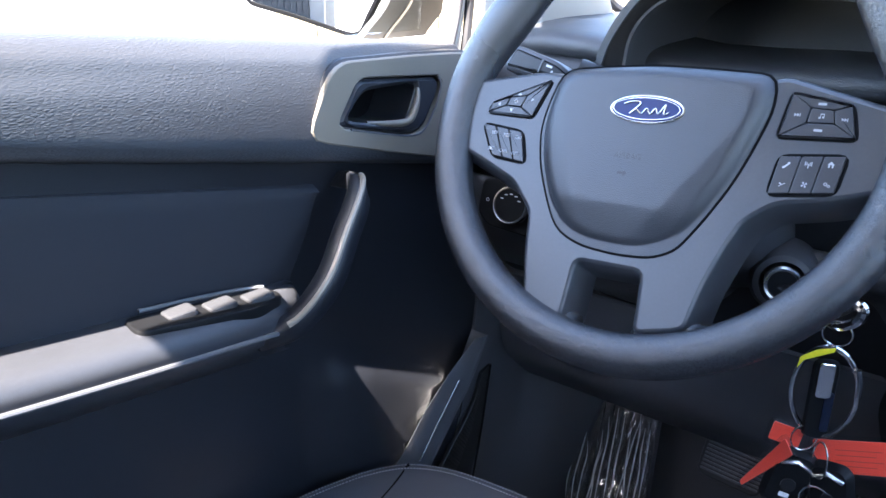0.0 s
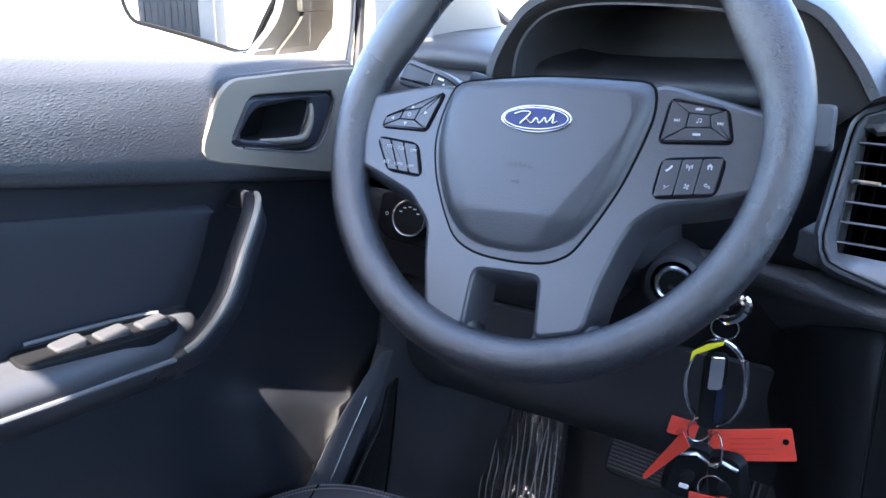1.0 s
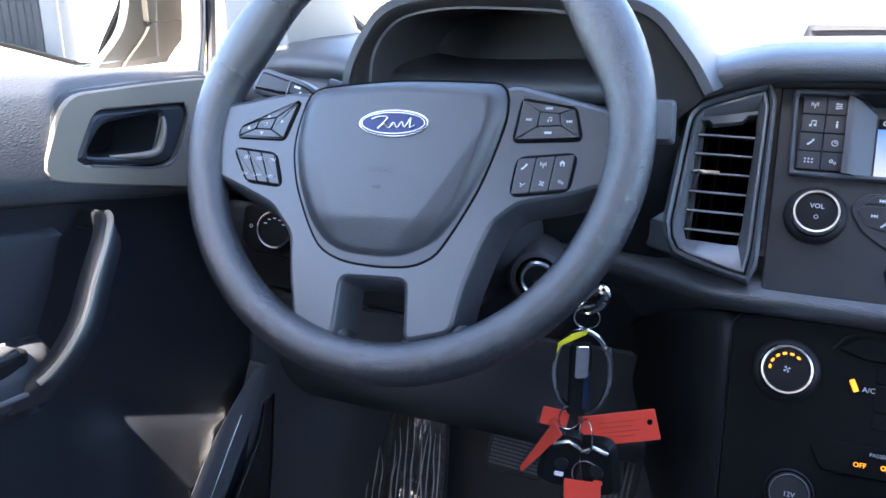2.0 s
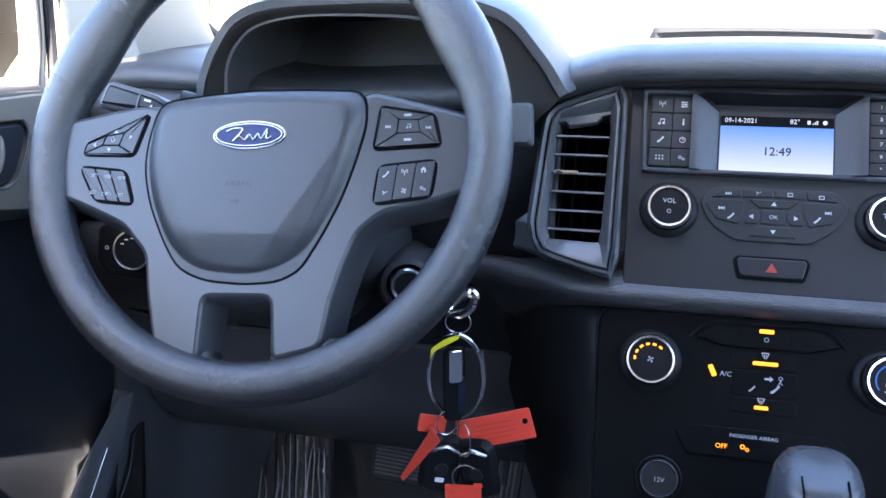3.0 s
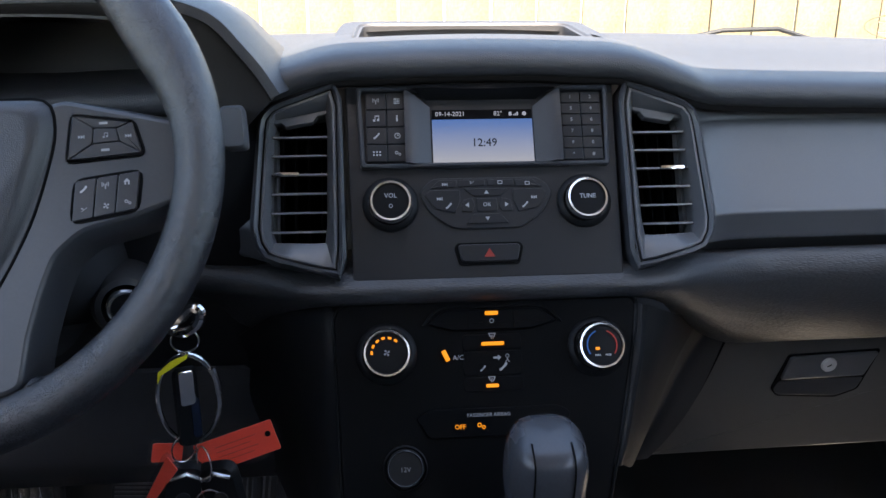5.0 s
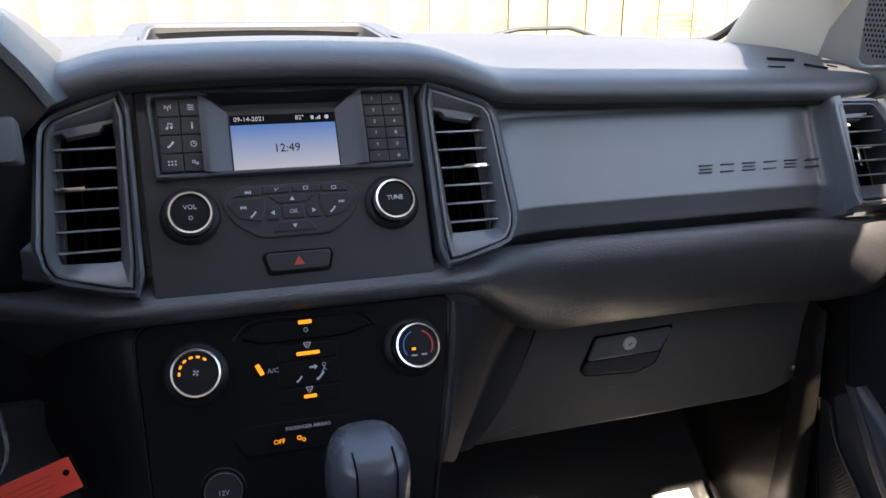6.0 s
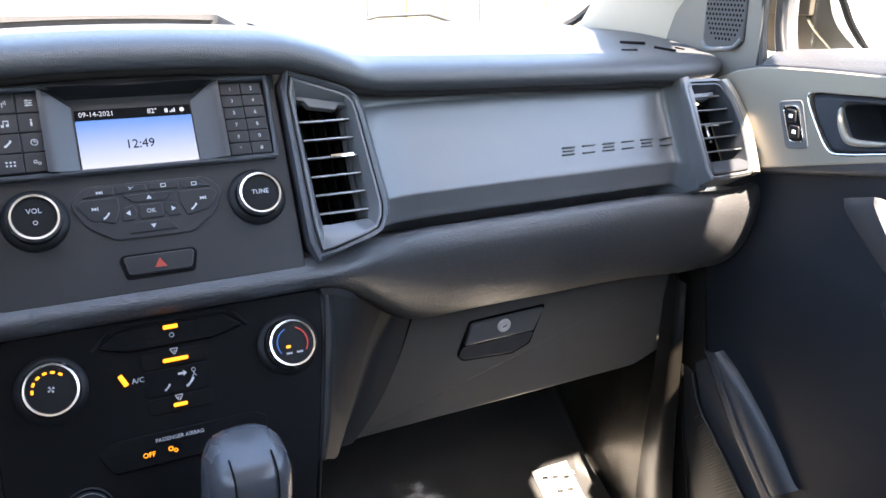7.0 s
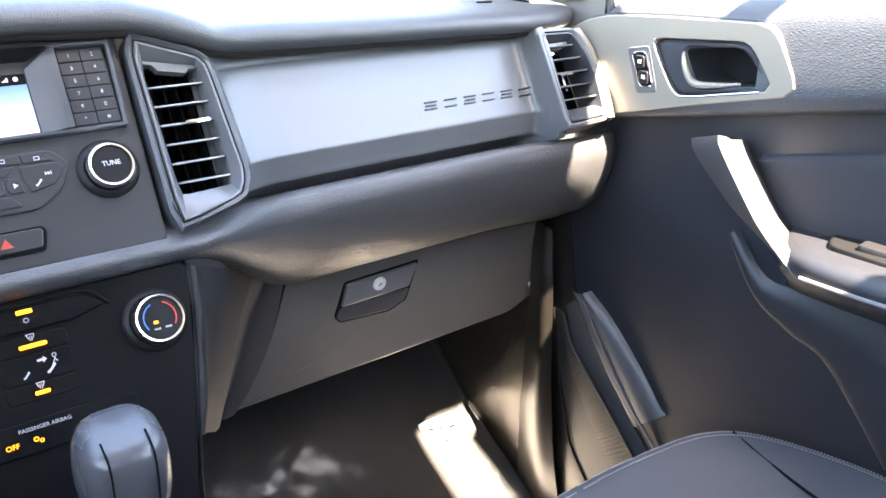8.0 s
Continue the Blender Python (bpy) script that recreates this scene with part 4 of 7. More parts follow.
for o, sg, su, sv in (([(-0.050, -0.0235), (-0.042, -0.0160), (-0.0255, -0.0160), (-0.0265, -0.0225)], "skip", -0.037, -0.0200), ([(-0.0245, -0.0160), (-0.001, -0.0160), (-0.001, -0.0215), (-0.0250, -0.0225)], "cross", -0.0125, -0.0188),
                      ([(0.001, -0.0160), (0.0245, -0.0160), (0.0250, -0.0225), (0.001, -0.0215)], "frame", 0.0125, -0.0188), ([(0.0255, -0.0160), (0.042, -0.0160), (0.050, -0.0235), (0.0265, -0.0225)], "frame", 0.037, -0.0200),
                      ([(-0.055, -0.0290), (-0.050, -0.0250), (-0.0235, -0.0250), (-0.0235, -0.0345), (-0.028, -0.0460), (-0.046, -0.0420)], "skip", -0.042, -0.0330), ([(0.055, -0.0290), (0.046, -0.0420), (0.028, -0.0460), (0.0235, -0.0345), (0.0235, -0.0250), (0.050, -0.0250)], "skip", 0.042, -0.0330),
                      ([(-0.020, -0.0240), (0.020, -0.0240), (0.012, -0.0310), (-0.012, -0.0310)], "tri_up", 0, -0.0275), ([(-0.012, -0.0470), (0.012, -0.0470), (0.019, -0.0560), (-0.019, -0.0560)], "tri_down", 0, -0.0515),
                      ([(-0.021, -0.0345), (-0.013, -0.0325), (-0.0105, -0.0390), (-0.013, -0.0450), (-0.023, -0.0450)], "tri_left", -0.0175, -0.0390), ([(0.021, -0.0345), (0.023, -0.0450), (0.013, -0.0450), (0.0105, -0.0390), (0.013, -0.0325)], "tri_right", 0.0175, -0.0390),
                      ([(-0.0090, -0.0450), (0.0090, -0.0450), (0.0095, -0.0390), (0.0090, -0.0330), (-0.0090, -0.0330), (-0.0095, -0.0390)], "", 0, -0.0390)):
    k = part("button", prism(rounded(o, 0.0012, 2), -0.001, 0.0024, 0.0006), M_RKEY, radio, at=RADIO, sharp=18)
    if sg:
        icon(k, RADIO, su, sv, 0.0025, sg, 0.0042, M_PRINT)
    else:
        words("lettering", "OK", 0.0050, M_PRINT, k, RADIO, su, sv, 0.0026)
for s in (-1, 1):
    icon(radio, RADIO, s * 0.034, -0.0395, 0.0027, "phone", 0.0052, M_PRINT)
hz = part("hazard_button", prism(rounded([(-0.0275, -0.0765), (-0.0245, -0.0900), (0.0245, -0.0900), (0.0275, -0.0765), (0.0255, -0.0745), (-0.0255, -0.0745)], 0.003, 3), -0.002, 0.0030, 0.0010), M_RKEY, radio, "black hazard light button with a red triangle", at=RADIO)
part("hazard_gap", prism(rounded([(-0.0305, -0.0765), (-0.0265, -0.0925), (0.0265, -0.0925), (0.0305, -0.0765), (0.0275, -0.0725), (-0.0275, -0.0725)], 0.003, 3), -0.002, 0.0002, 0.0001), M_GROOVE, radio, at=RADIO)
icon(hz, RADIO, 0, -0.0825, 0.0031, "tri_up", 0.0095, M_RISK)

# ---- climate panel ----
CLIM = plane_at((0, 0.53, 0.672), 28)
clim = thing("climate_panel", CLIM, "black climate control panel with two chrome-ringed knobs and amber lights", "control panel")
part("face_plate", prism(rounded([(-0.1385, 0.046), (0.1330, 0.046), (0.1300, 0.020), (0.1170, -0.043), (0.1010, -0.108), (0.090, -0.150), (0.090, -0.26), (-0.120, -0.26), (-0.131, -0.15)], [0.020, 0.020, 0.02, 0.03, 0.02, 0.02, 0.01, 0.01, 0.02], 5), -0.05, 0.0, 0.0025), M_HVAC, clim, at=CLIM)
rim_o = rounded([(-0.1400, 0.0475), (0.1345, 0.0475), (0.1315, 0.020), (0.1186, -0.043), (0.1025, -0.108), (0.0915, -0.150), (0.0915, -0.26), (-0.122, -0.26), (-0.133, -0.15)], [0.021, 0.021, 0.02, 0.03, 0.02, 0.02, 0.01, 0.01, 0.02], 6)
part("panel_rim", ring_plate(rim_o, inset(rim_o, 0.0020), -0.03, 0.0022, 0.0010), M_FACE, clim, at=CLIM)
fk, fa = rotary(clim, CLIM, -0.092, 0.0015, 0.0205, 0.018)
for k in range(6):
    w = radians(178 - k * 25)
    part("fan_light", prism(box_o(-0.0016, 0.0016, -0.0010, 0.0010, 0.0006, 2), 0.0165, 0.0176, 0.0002), M_AMBER, fk, "amber fan step light", at=fa @ pose(0.0128 * math.cos(w), 0.0128 * math.sin(w), 0, 0, 0, math.degrees(w) - 90))
icon(fk, fa, 0, 0, 0.0173, "fan", 0.0055)
qk, qa = rotary(clim, CLIM, 0.0935, 0.0015, 0.0205, 0.018)
for col, w0, w1 in ((M_BLUEARC, 112, 215), (M_REDARC, 68, -35)):
    ps = [(0.0130 * math.cos(radians(w0 + (w1 - w0) * k / 14)), 0.0130 * math.sin(radians(w0 + (w1 - w0) * k / 14)), 0.0175) for k in range(15)]
    part("arc", tube(ps, 0.0006, 6), col, qk, at=qa)
part("temperature_light", prism(box_o(-0.0018, 0.0018, -0.0012, 0.0012, 0.0004, 2), 0.0165, 0.0176, 0.0002), M_AMBER, qk, at=qa @ pose(-0.004, -0.0028, 0))
for u, a, c in ((-0.004, "MAX", "A/C"), (0.005, "MAX", "")):
    words("lettering", a, 0.0024, M_WHITE, qk, qa, u, -0.0085, 0.0173)
fin_o = rounded([(-0.056, 0.0255), (-0.040, 0.0375), (0.042, 0.0375), (0.059, 0.0255), (0.034, 0.0190), (-0.034, 0.0190)], 0.004, 3)
part("upper_keys", prism(fin_o, -0.002, 0.0035, 0.0014), M_HVAC, clim, at=CLIM)
part("key_ridge", tube(spline([(-0.060, 0.0250, 0.0015), (-0.043, 0.0395, 0.0020), (0.0, 0.0400, 0.0020), (0.045, 0.0395, 0.0020), (0.063, 0.0250, 0.0015)], 5), 0.0012, 6), M_FACE, clim, at=CLIM)
for u in (-0.020, 0.020):
    part("key_gap", block(u - 0.0004, u + 0.0004, 0.0195, 0.037, 0.0030, 0.0038, 0.0001), M_GROOVE, clim, at=CLIM)
for v0, v1 in ((0.0155, 0.0020), (0.0010, -0.0200), (-0.0215, -0.0340)):
    part("mode_key", prism(box_o(-0.026, 0.026, v1, v0, 0.004, 3), -0.002, 0.0008, 0.0005), M_HVAC, clim, at=CLIM)
for u, v, w, h, turn in ((0.0005, 0.0338, 0.0115, 0.0034, 0), (0.0005, 0.0072, 0.0195, 0.0030, 0), (-0.0015, -0.0290, 0.0105, 0.0030, 0), (-0.0410, -0.0020, 0.0036, 0.0100, 25)):
    part("indicator_light", prism(box_o(-w / 2, w / 2, -h / 2, h / 2, 0.0008, 2), 0.0, 0.0046, 0.0003), M_AMBER, clim, "lit amber indicator", at=CLIM @ pose(u, v, 0, 0, 0, turn))
words("lettering", "A/C", 0.0058, M_GREY, clim, CLIM, -0.0300, -0.0040, 0.0006)
icon(clim, CLIM, 0.0005, 0.0270, 0.0037, "ring", 0.0040, M_GREY)
icon(clim, CLIM, 0.0005, 0.0140, 0.0012, "defrost", 0.0062, M_GREY)
icon(clim, CLIM, 0.004, -0.0050, 0.0012, "arrow", 0.0070, M_GREY)
icon(clim, CLIM, 0.013, -0.0055, 0.0012, "person", 0.0070, M_GREY)
icon(clim, CLIM, -0.009, -0.0140, 0.0012, "phone", 0.0050, M_GREY)
icon(clim, CLIM, 0.009, -0.0130, 0.0012, "phone", 0.0070, M_GREY)
icon(clim, CLIM, -0.0015, -0.0235, 0.0012, "defrost", 0.0060, M_GREY)
strip = rounded([(-0.068, -0.0540), (-0.056, -0.0475), (0.056, -0.0475), (0.066, -0.0540), (0.058, -0.0720), (-0.058, -0.0720)], 0.004, 3)
sp_ = part("airbag_strip", prism(strip, -0.002, 0.0022, 0.0010), M_HVAC, clim, at=CLIM)
words("lettering", "PASSENGER AIRBAG", 0.0042, M_GREY, sp_, CLIM, -0.0060, -0.0535, 0.0024)
words("lettering", "OFF", 0.0055, M_AMBER, sp_, CLIM, -0.0310, -0.0630, 0.0024)
icon(sp_, CLIM, -0.0128, -0.0625, 0.0024, "gears", 0.0072, M_AMBER)
socket = thing("power_socket", CLIM @ pose(-0.079, -0.095, 0), "round black twelve-volt power socket with a cap", "power socket")
sa = CLIM @ pose(-0.079, -0.095, 0)
part("cap", lathe([(0.0160, -0.004), (0.0160, 0.004), (0.0145, 0.006), (0.0135, 0.0052), (0.0001, 0.0052)], 40), M_BUTTON, socket, at=sa)
part("cap_ring", lathe([(0.0190, -0.004), (0.0190, 0.0020), (0.0178, 0.0030), (0.0165, 0.0020), (0.0165, -0.004)], 40, True), M_FACE, socket, at=sa)
part("bright_ring", lathe([(0.0150, 0.0050), (0.0146, 0.0062), (0.0141, 0.0050)], 40, True), M_GREY, socket, at=sa)
words("lettering", "12V", 0.0056, M_GREY, socket, sa, 0, -0.001, 0.0054)

# ---- floor console and gear selector ----
con = thing("floor_console", (0, 0.1, 0.1), "black plastic centre floor console", "console")
part("body", sheet([[(-0.125, y, 0.08), (-0.12, y, z - 0.03), (-0.10, y, z), (0, y, z + 0.004), (0.10, y, z), (0.12, y, z - 0.03), (0.125, y, 0.08)] for y, z in ((0.45, 0.52), (0.40, 0.45), (0.30, 0.43), (0.0, 0.42), (-0.6, 0.44))], 3, 4, 0.01), M_DARK, con)
part("selector_gate", prism(rounded([(-0.06, -0.09), (0.06, -0.09), (0.06, 0.09), (-0.06, 0.09)], 0.02, 5), 0.0, 0.008, 0.003), M_FACE, con, at=pose(0.02, 0.34, 0.436, 3))
gear = thing("gear_selector", (0.026, 0.36, 0.44), "dark grey leather automatic gear knob with stitched seams", "gear selector")
KNOB = ((0.0, 0.018, 0.020), (0.012, 0.024, 0.028), (0.026, 0.0300, 0.035), (0.044, 0.0325, 0.0375), (0.062, 0.0325, 0.0370), (0.076, 0.0315, 0.0355), (0.0855, 0.0290, 0.0325), (0.0915, 0.0245, 0.0275), (0.0945, 0.0165, 0.0190), (0.0955, 0.001, 0.001))
kn = []
for z, rx, ry in KNOB:
    rx, ry, z = rx * 0.95, ry * 0.92, z * 0.95
    kn.append([(rx * math.copysign(abs(math.cos(w)) ** 0.7, math.cos(w)), ry * math.copysign(abs(math.sin(w)) ** 0.75, math.sin(w)), z) for w in (2 * math.pi * k / 36 for k in range(36))])
GK = pose(0.025, 0.43, 0.573, 14)
knob = part("knob", rings_bm(kn), M_KNOB, gear, at=GK)
for s in (-1, 1):
    ps = [(s * 0.0148, -ry * 0.92 * (1 - (0.0148 / (rx * 0.95)) ** 2.8) ** 0.36 - 0.0006, z * 0.95 + (0.0008 if z > 0.08 else 0)) for z, rx, ry in KNOB[1:9]]
    part("seam", tube(spline(ps, 4), 0.0007, 6), M_GROOVE, knob, at=GK)
part("shaft", lathe([(0.010, -0.13), (0.010, 0.0), (0.013, 0.004)], 20), M_STEEL, gear, at=GK)
part("boot", lathe([(0.055, 0), (0.048, 0.012), (0.036, 0.035), (0.028, 0.055), (0.020, 0.085), (0.014, 0.10), (0.001, 0.101)], 28), M_RUBBER, gear, at=pose(0.026, 0.40, 0.44))

# ---- glove box ----
GL = plane_at((0.45, 0.690, 0.600), -9)
glove = thing("glove_box", GL, "dark grey glove box with a recessed latch and round key lock", "glove box")
part("door", prism(rounded([(-0.2315, -0.160), (0.200, -0.1545), (0.262, -0.126), (0.262, 0.008), (-0.1665, 0.0045), (-0.1930, -0.090)], [0.004, 0.012, 0.02, 0.02, 0.006, 0.04], 5), -0.012, 0.0, 0.002), M_GLOVE, glove, at=GL, sharp=12)
part("door_gap", tube(spline([(-0.1640, 0.0050, 0), (-0.1770, -0.045, 0), (-0.1925, -0.090, 0), (-0.2135, -0.130, 0), (-0.2320, -0.1595, 0)], 5), 0.0028, 8), M_GROOVE, glove, "shadow gap beside the glove box door", at=GL)
part("top_gap", tube([(-0.1640, 0.0050, 0), (0.0, 0.0066, 0), (0.14, 0.0082, 0)], 0.0014, 8), M_GROOVE, glove, at=GL)
lat = rounded([(-0.0980, -0.0680), (-0.0895, -0.0785), (-0.0165, -0.0840), (0.0090, -0.0735), (0.0240, -0.0180), (-0.0850, -0.0215)], 0.004, 3)
LO = GL @ pose(0, 0, 0)
latch = part("latch", prism(lat, -0.004, 0.0016, 0.0006), M_GROOVE, glove, at=LO)
part("latch_plate", prism(rounded([(-0.0895, -0.0540), (0.0090, -0.0520), (0.0205, -0.0205), (-0.0830, -0.0240)], 0.003, 3), -0.002, 0.005, 0.0015), M_PANEL, latch, at=LO)
part("finger_lip", prism(rounded([(-0.0955, -0.0690), (-0.0880, -0.0765), (-0.0170, -0.0810), (0.0060, -0.0720), (0.0120, -0.0555), (-0.0905, -0.0570)], 0.004, 3), -0.002, 0.0022, 0.001), M_CHEEK, latch, at=LO)
part("lock", lathe([(0.0090, 0), (0.0090, 0.007), (0.0078, 0.0085), (0.0046, 0.0085), (0.0042, 0.0080), (0.0001, 0.0080)], 28), M_LOCK, latch, "round metal key lock", at=LO @ pose(-0.0375, -0.0340, 0))
part("key_slot", block(-0.0028, 0.0028, -0.0007, 0.0007, 0.0076, 0.0084, 0.0002), M_GROOVE, latch, at=LO @ pose(-0.0375, -0.0340, 0, 0, 0, 30))
lone("under_dash_panel", sheet([[(x, 0.70, 0.604), (x, 0.715, 0.60), (x, 0.745, 0.50), (x, 0.80, 0.465), (x, 1.12, 0.44)] for x in (0.15, 0.4, 0.55, 0.70)], 3, 4, -0.006), M_DARK, "black panel around and under the glove box", "panel", kind="structure")

# ---- steering wheel and column ----
WH = plane_at((-0.404, 0.451, 0.860), 26.3, 3.5)
wheel = thing("steering_wheel", WH, "dark grey steering wheel with blue oval badge, grey spokes", "steering wheel")
N, S, rings = 96, 20, []
for k in range(N):
    w = 2 * math.pi * k / N
    up = math.degrees(w) % 360
    grip = sum(math.exp(-((up - a + 180) % 360 - 180) ** 2 / 260) for a in (28, 152)) * 0.0055
    R0, a, c = 0.1830 - grip * 0.8, 0.0170 + grip, 0.0172 + grip * 0.5
    rings.append([((R0 + a * math.cos(q)) * math.cos(w), (R0 + a * math.cos(q)) * math.sin(w), c * math.sin(q)) for q in (2 * math.pi * j / S for j in range(S))])
part("rim", rings_bm(rings, loop=True), M_LEATHER, wheel, "grained black rim", at=plane_at((-0.4015, 0.451, 0.860), 28.3, 3.5))
sp = [(-0.172, 0.022), (-0.10, 0.034), (-0.084, 0.032), (0, 0.030), (0.084, 0.034), (0.096, 0.0385), (0.172, 0.018), (0.172, -0.036), (0.140, -0.046), (0.106, -0.053), (0.088, -0.068), (0.0790, -0.090), (0.0700, -0.1193), (0.0640, -0.1535), (0.0275, -0.1635), (0.0235, -0.1170), (-0.0325, -0.1175), (-0.0340, -0.1660), (-0.0700, -0.1560), (-0.0790, -0.118), (-0.0840, -0.085), (-0.106, -0.062), (-0.140, -0.048), (-0.172, -0.036)]
so = list(reversed(rounded(sp, 0.007, 3)))
part("spokes", rings_bm([[(x, y, z) for x, y in inset(so, d)] for d, z in ((-0.0085, -0.024), (-0.0070, -0.016), (-0.0010, 0.0028), (0.0004, 0.0042), (0.0024, 0.0050))]), M_SPOKE, wheel, "satin grey spokes", at=WH)
for o in ([(-0.0790, -0.178), (-0.0260, -0.183), (-0.0300, -0.1560), (-0.0740, -0.1450)], [(0.0210, -0.181), (0.0740, -0.172), (0.0700, -0.1440), (0.0240, -0.1540)]):
    part("spoke_socket", rings_bm([[(x, y, z) for x, y in inset(rounded(o, 0.010, 4), d)] for d, z in ((-0.004, -0.020), (-0.003, -0.010), (0.0, -0.003), (0.004, 0.0005))]), M_LEATHER, wheel, "black rubber collar where the spoke meets the rim", at=WH)
part("hub_back", lathe([(0.050, -0.075), (0.062, -0.05), (0.060, -0.022), (0.02, -0.018), (0.001, -0.018)], 40), M_DARK, wheel, at=WH @ pose(0, -0.03, 0))
cv = rounded([(-0.0810, 0.0360), (-0.0400, 0.0405), (0, 0.0430), (0.042, 0.0420), (0.0890, 0.0395), (0.0915, 0.0150), (0.0838, -0.0146), (0.0743, -0.0431), (0.0600, -0.0720), (0.0450, -0.0970), (0.0280, -0.1055), (0.0018, -0.1078), (-0.0316, -0.1055), (-0.0545, -0.0965), (-0.0690, -0.0742), (-0.0835, -0.0445), (-0.0903, -0.0164), (-0.0885, 0.0076)], 0.012, 3)
part("cover_gap", ring_plate(inset(cv, -0.0016), inset(cv, 0.0016), -0.01, 0.0057, 0.0003), M_GROOVE, wheel, at=WH)


def cover_z(u, v, s):
    """Height of the hub cover: a broad face folding down to a chin and to sloped flanks along soft creases."""
    edge = 0.012 * (1 - max(0, (s - 0.82) / 0.18) ** 2.2)
    soft = lambda q: 0.5 * (q + math.sqrt(q * q + 0.0015 ** 2))
    chin = soft(-(v + 0.0705))
    right = soft((u - 0.0348) * 0.835 - (v + 0.061) * 0.55)
    left = soft((-u - 0.048) * 0.938 - (v + 0.061) * 0.345)
    return max(0.0058, 0.0056 + edge * 0.80 - 0.26 * chin - 0.20 * right - 0.16 * left)


rings = []
for s in [1.0, 0.997, 0.99, 0.98, 0.965] + [0.95 - 0.01 * k for k in range(94)]:
    rings.append([(x * s, (y + 0.03) * s - 0.03, cover_z(x * s, (y + 0.03) * s - 0.03, s) if s < 1 else -0.006) for x, y in cv])
cover = part("airbag_cover", rings_bm(rings), M_COVER, wheel, "grained slate airbag cover", at=WH, sharp=60)
BH = WH @ pose(0.002, 0.0048, 0.0135)
ell = lambda a, c, n=40: [(a * math.cos(2 * math.pi * k / n), c * math.sin(2 * math.pi * k / n)) for k in range(n)]
part("badge_dish", prism(ell(0.040, 0.019), -0.004, 0.0012, 0.0010), M_COVER, cover, at=BH)
badge = part("badge", prism(ell(0.0305, 0.0118), -0.002, 0.0028, 0.0014), M_STEEL, wheel, "silver-edged blue oval badge", at=BH)
part("badge_face", prism(ell(0.0287, 0.0102), 0.0, 0.0034, 0.0006), M_BLUE, badge, at=BH)
part("badge_line", ring_plate(ell(0.0272, 0.0088), ell(0.0267, 0.0083), 0.003, 0.0038, 0.0001), M_STEEL, badge, at=BH)
mark = spline([(-0.0185, 0.0028, 0), (-0.0120, 0.0050, 0), (-0.0050, 0.0040, 0), (-0.0125, -0.0048, 0), (-0.0080, -0.0010, 0), (-0.0030, -0.0042, 0), (0.0005, 0.0000, 0), (0.0040, -0.0040, 0), (0.0075, 0.0005, 0), (0.0105, -0.0035, 0), (0.0150, 0.0040, 0), (0.0150, -0.0035, 0), (0.0190, -0.0020, 0)], 5)
part("badge_mark", tube([p + Vector((0, 0, 0.0036)) for p in mark], 0.00075, 6), M_STEEL, badge, "plain silver flourish", at=BH)
words("lettering", "AIRBAG", 0.0064, M_DARK, cover, WH, -0.0045, -0.0330, 0.0150)
icon(cover, WH, -0.006, -0.0465, 0.0150, "arrow", 0.0080, M_DARK)


def wheel_pad(o, cuts, gap=0.0019):
    part("pad_gap", prism(inset(o, -gap), -0.006, 0.0057, 0.0003), M_GROOVE, wheel, at=WH)
    for c in cuts:
        yield part("button", prism(inset(rounded(c, 0.0016, 3), 0.0003), -0.004, 0.0070, 0.0006), M_WBUTTON, wheel, at=WH, sharp=18)


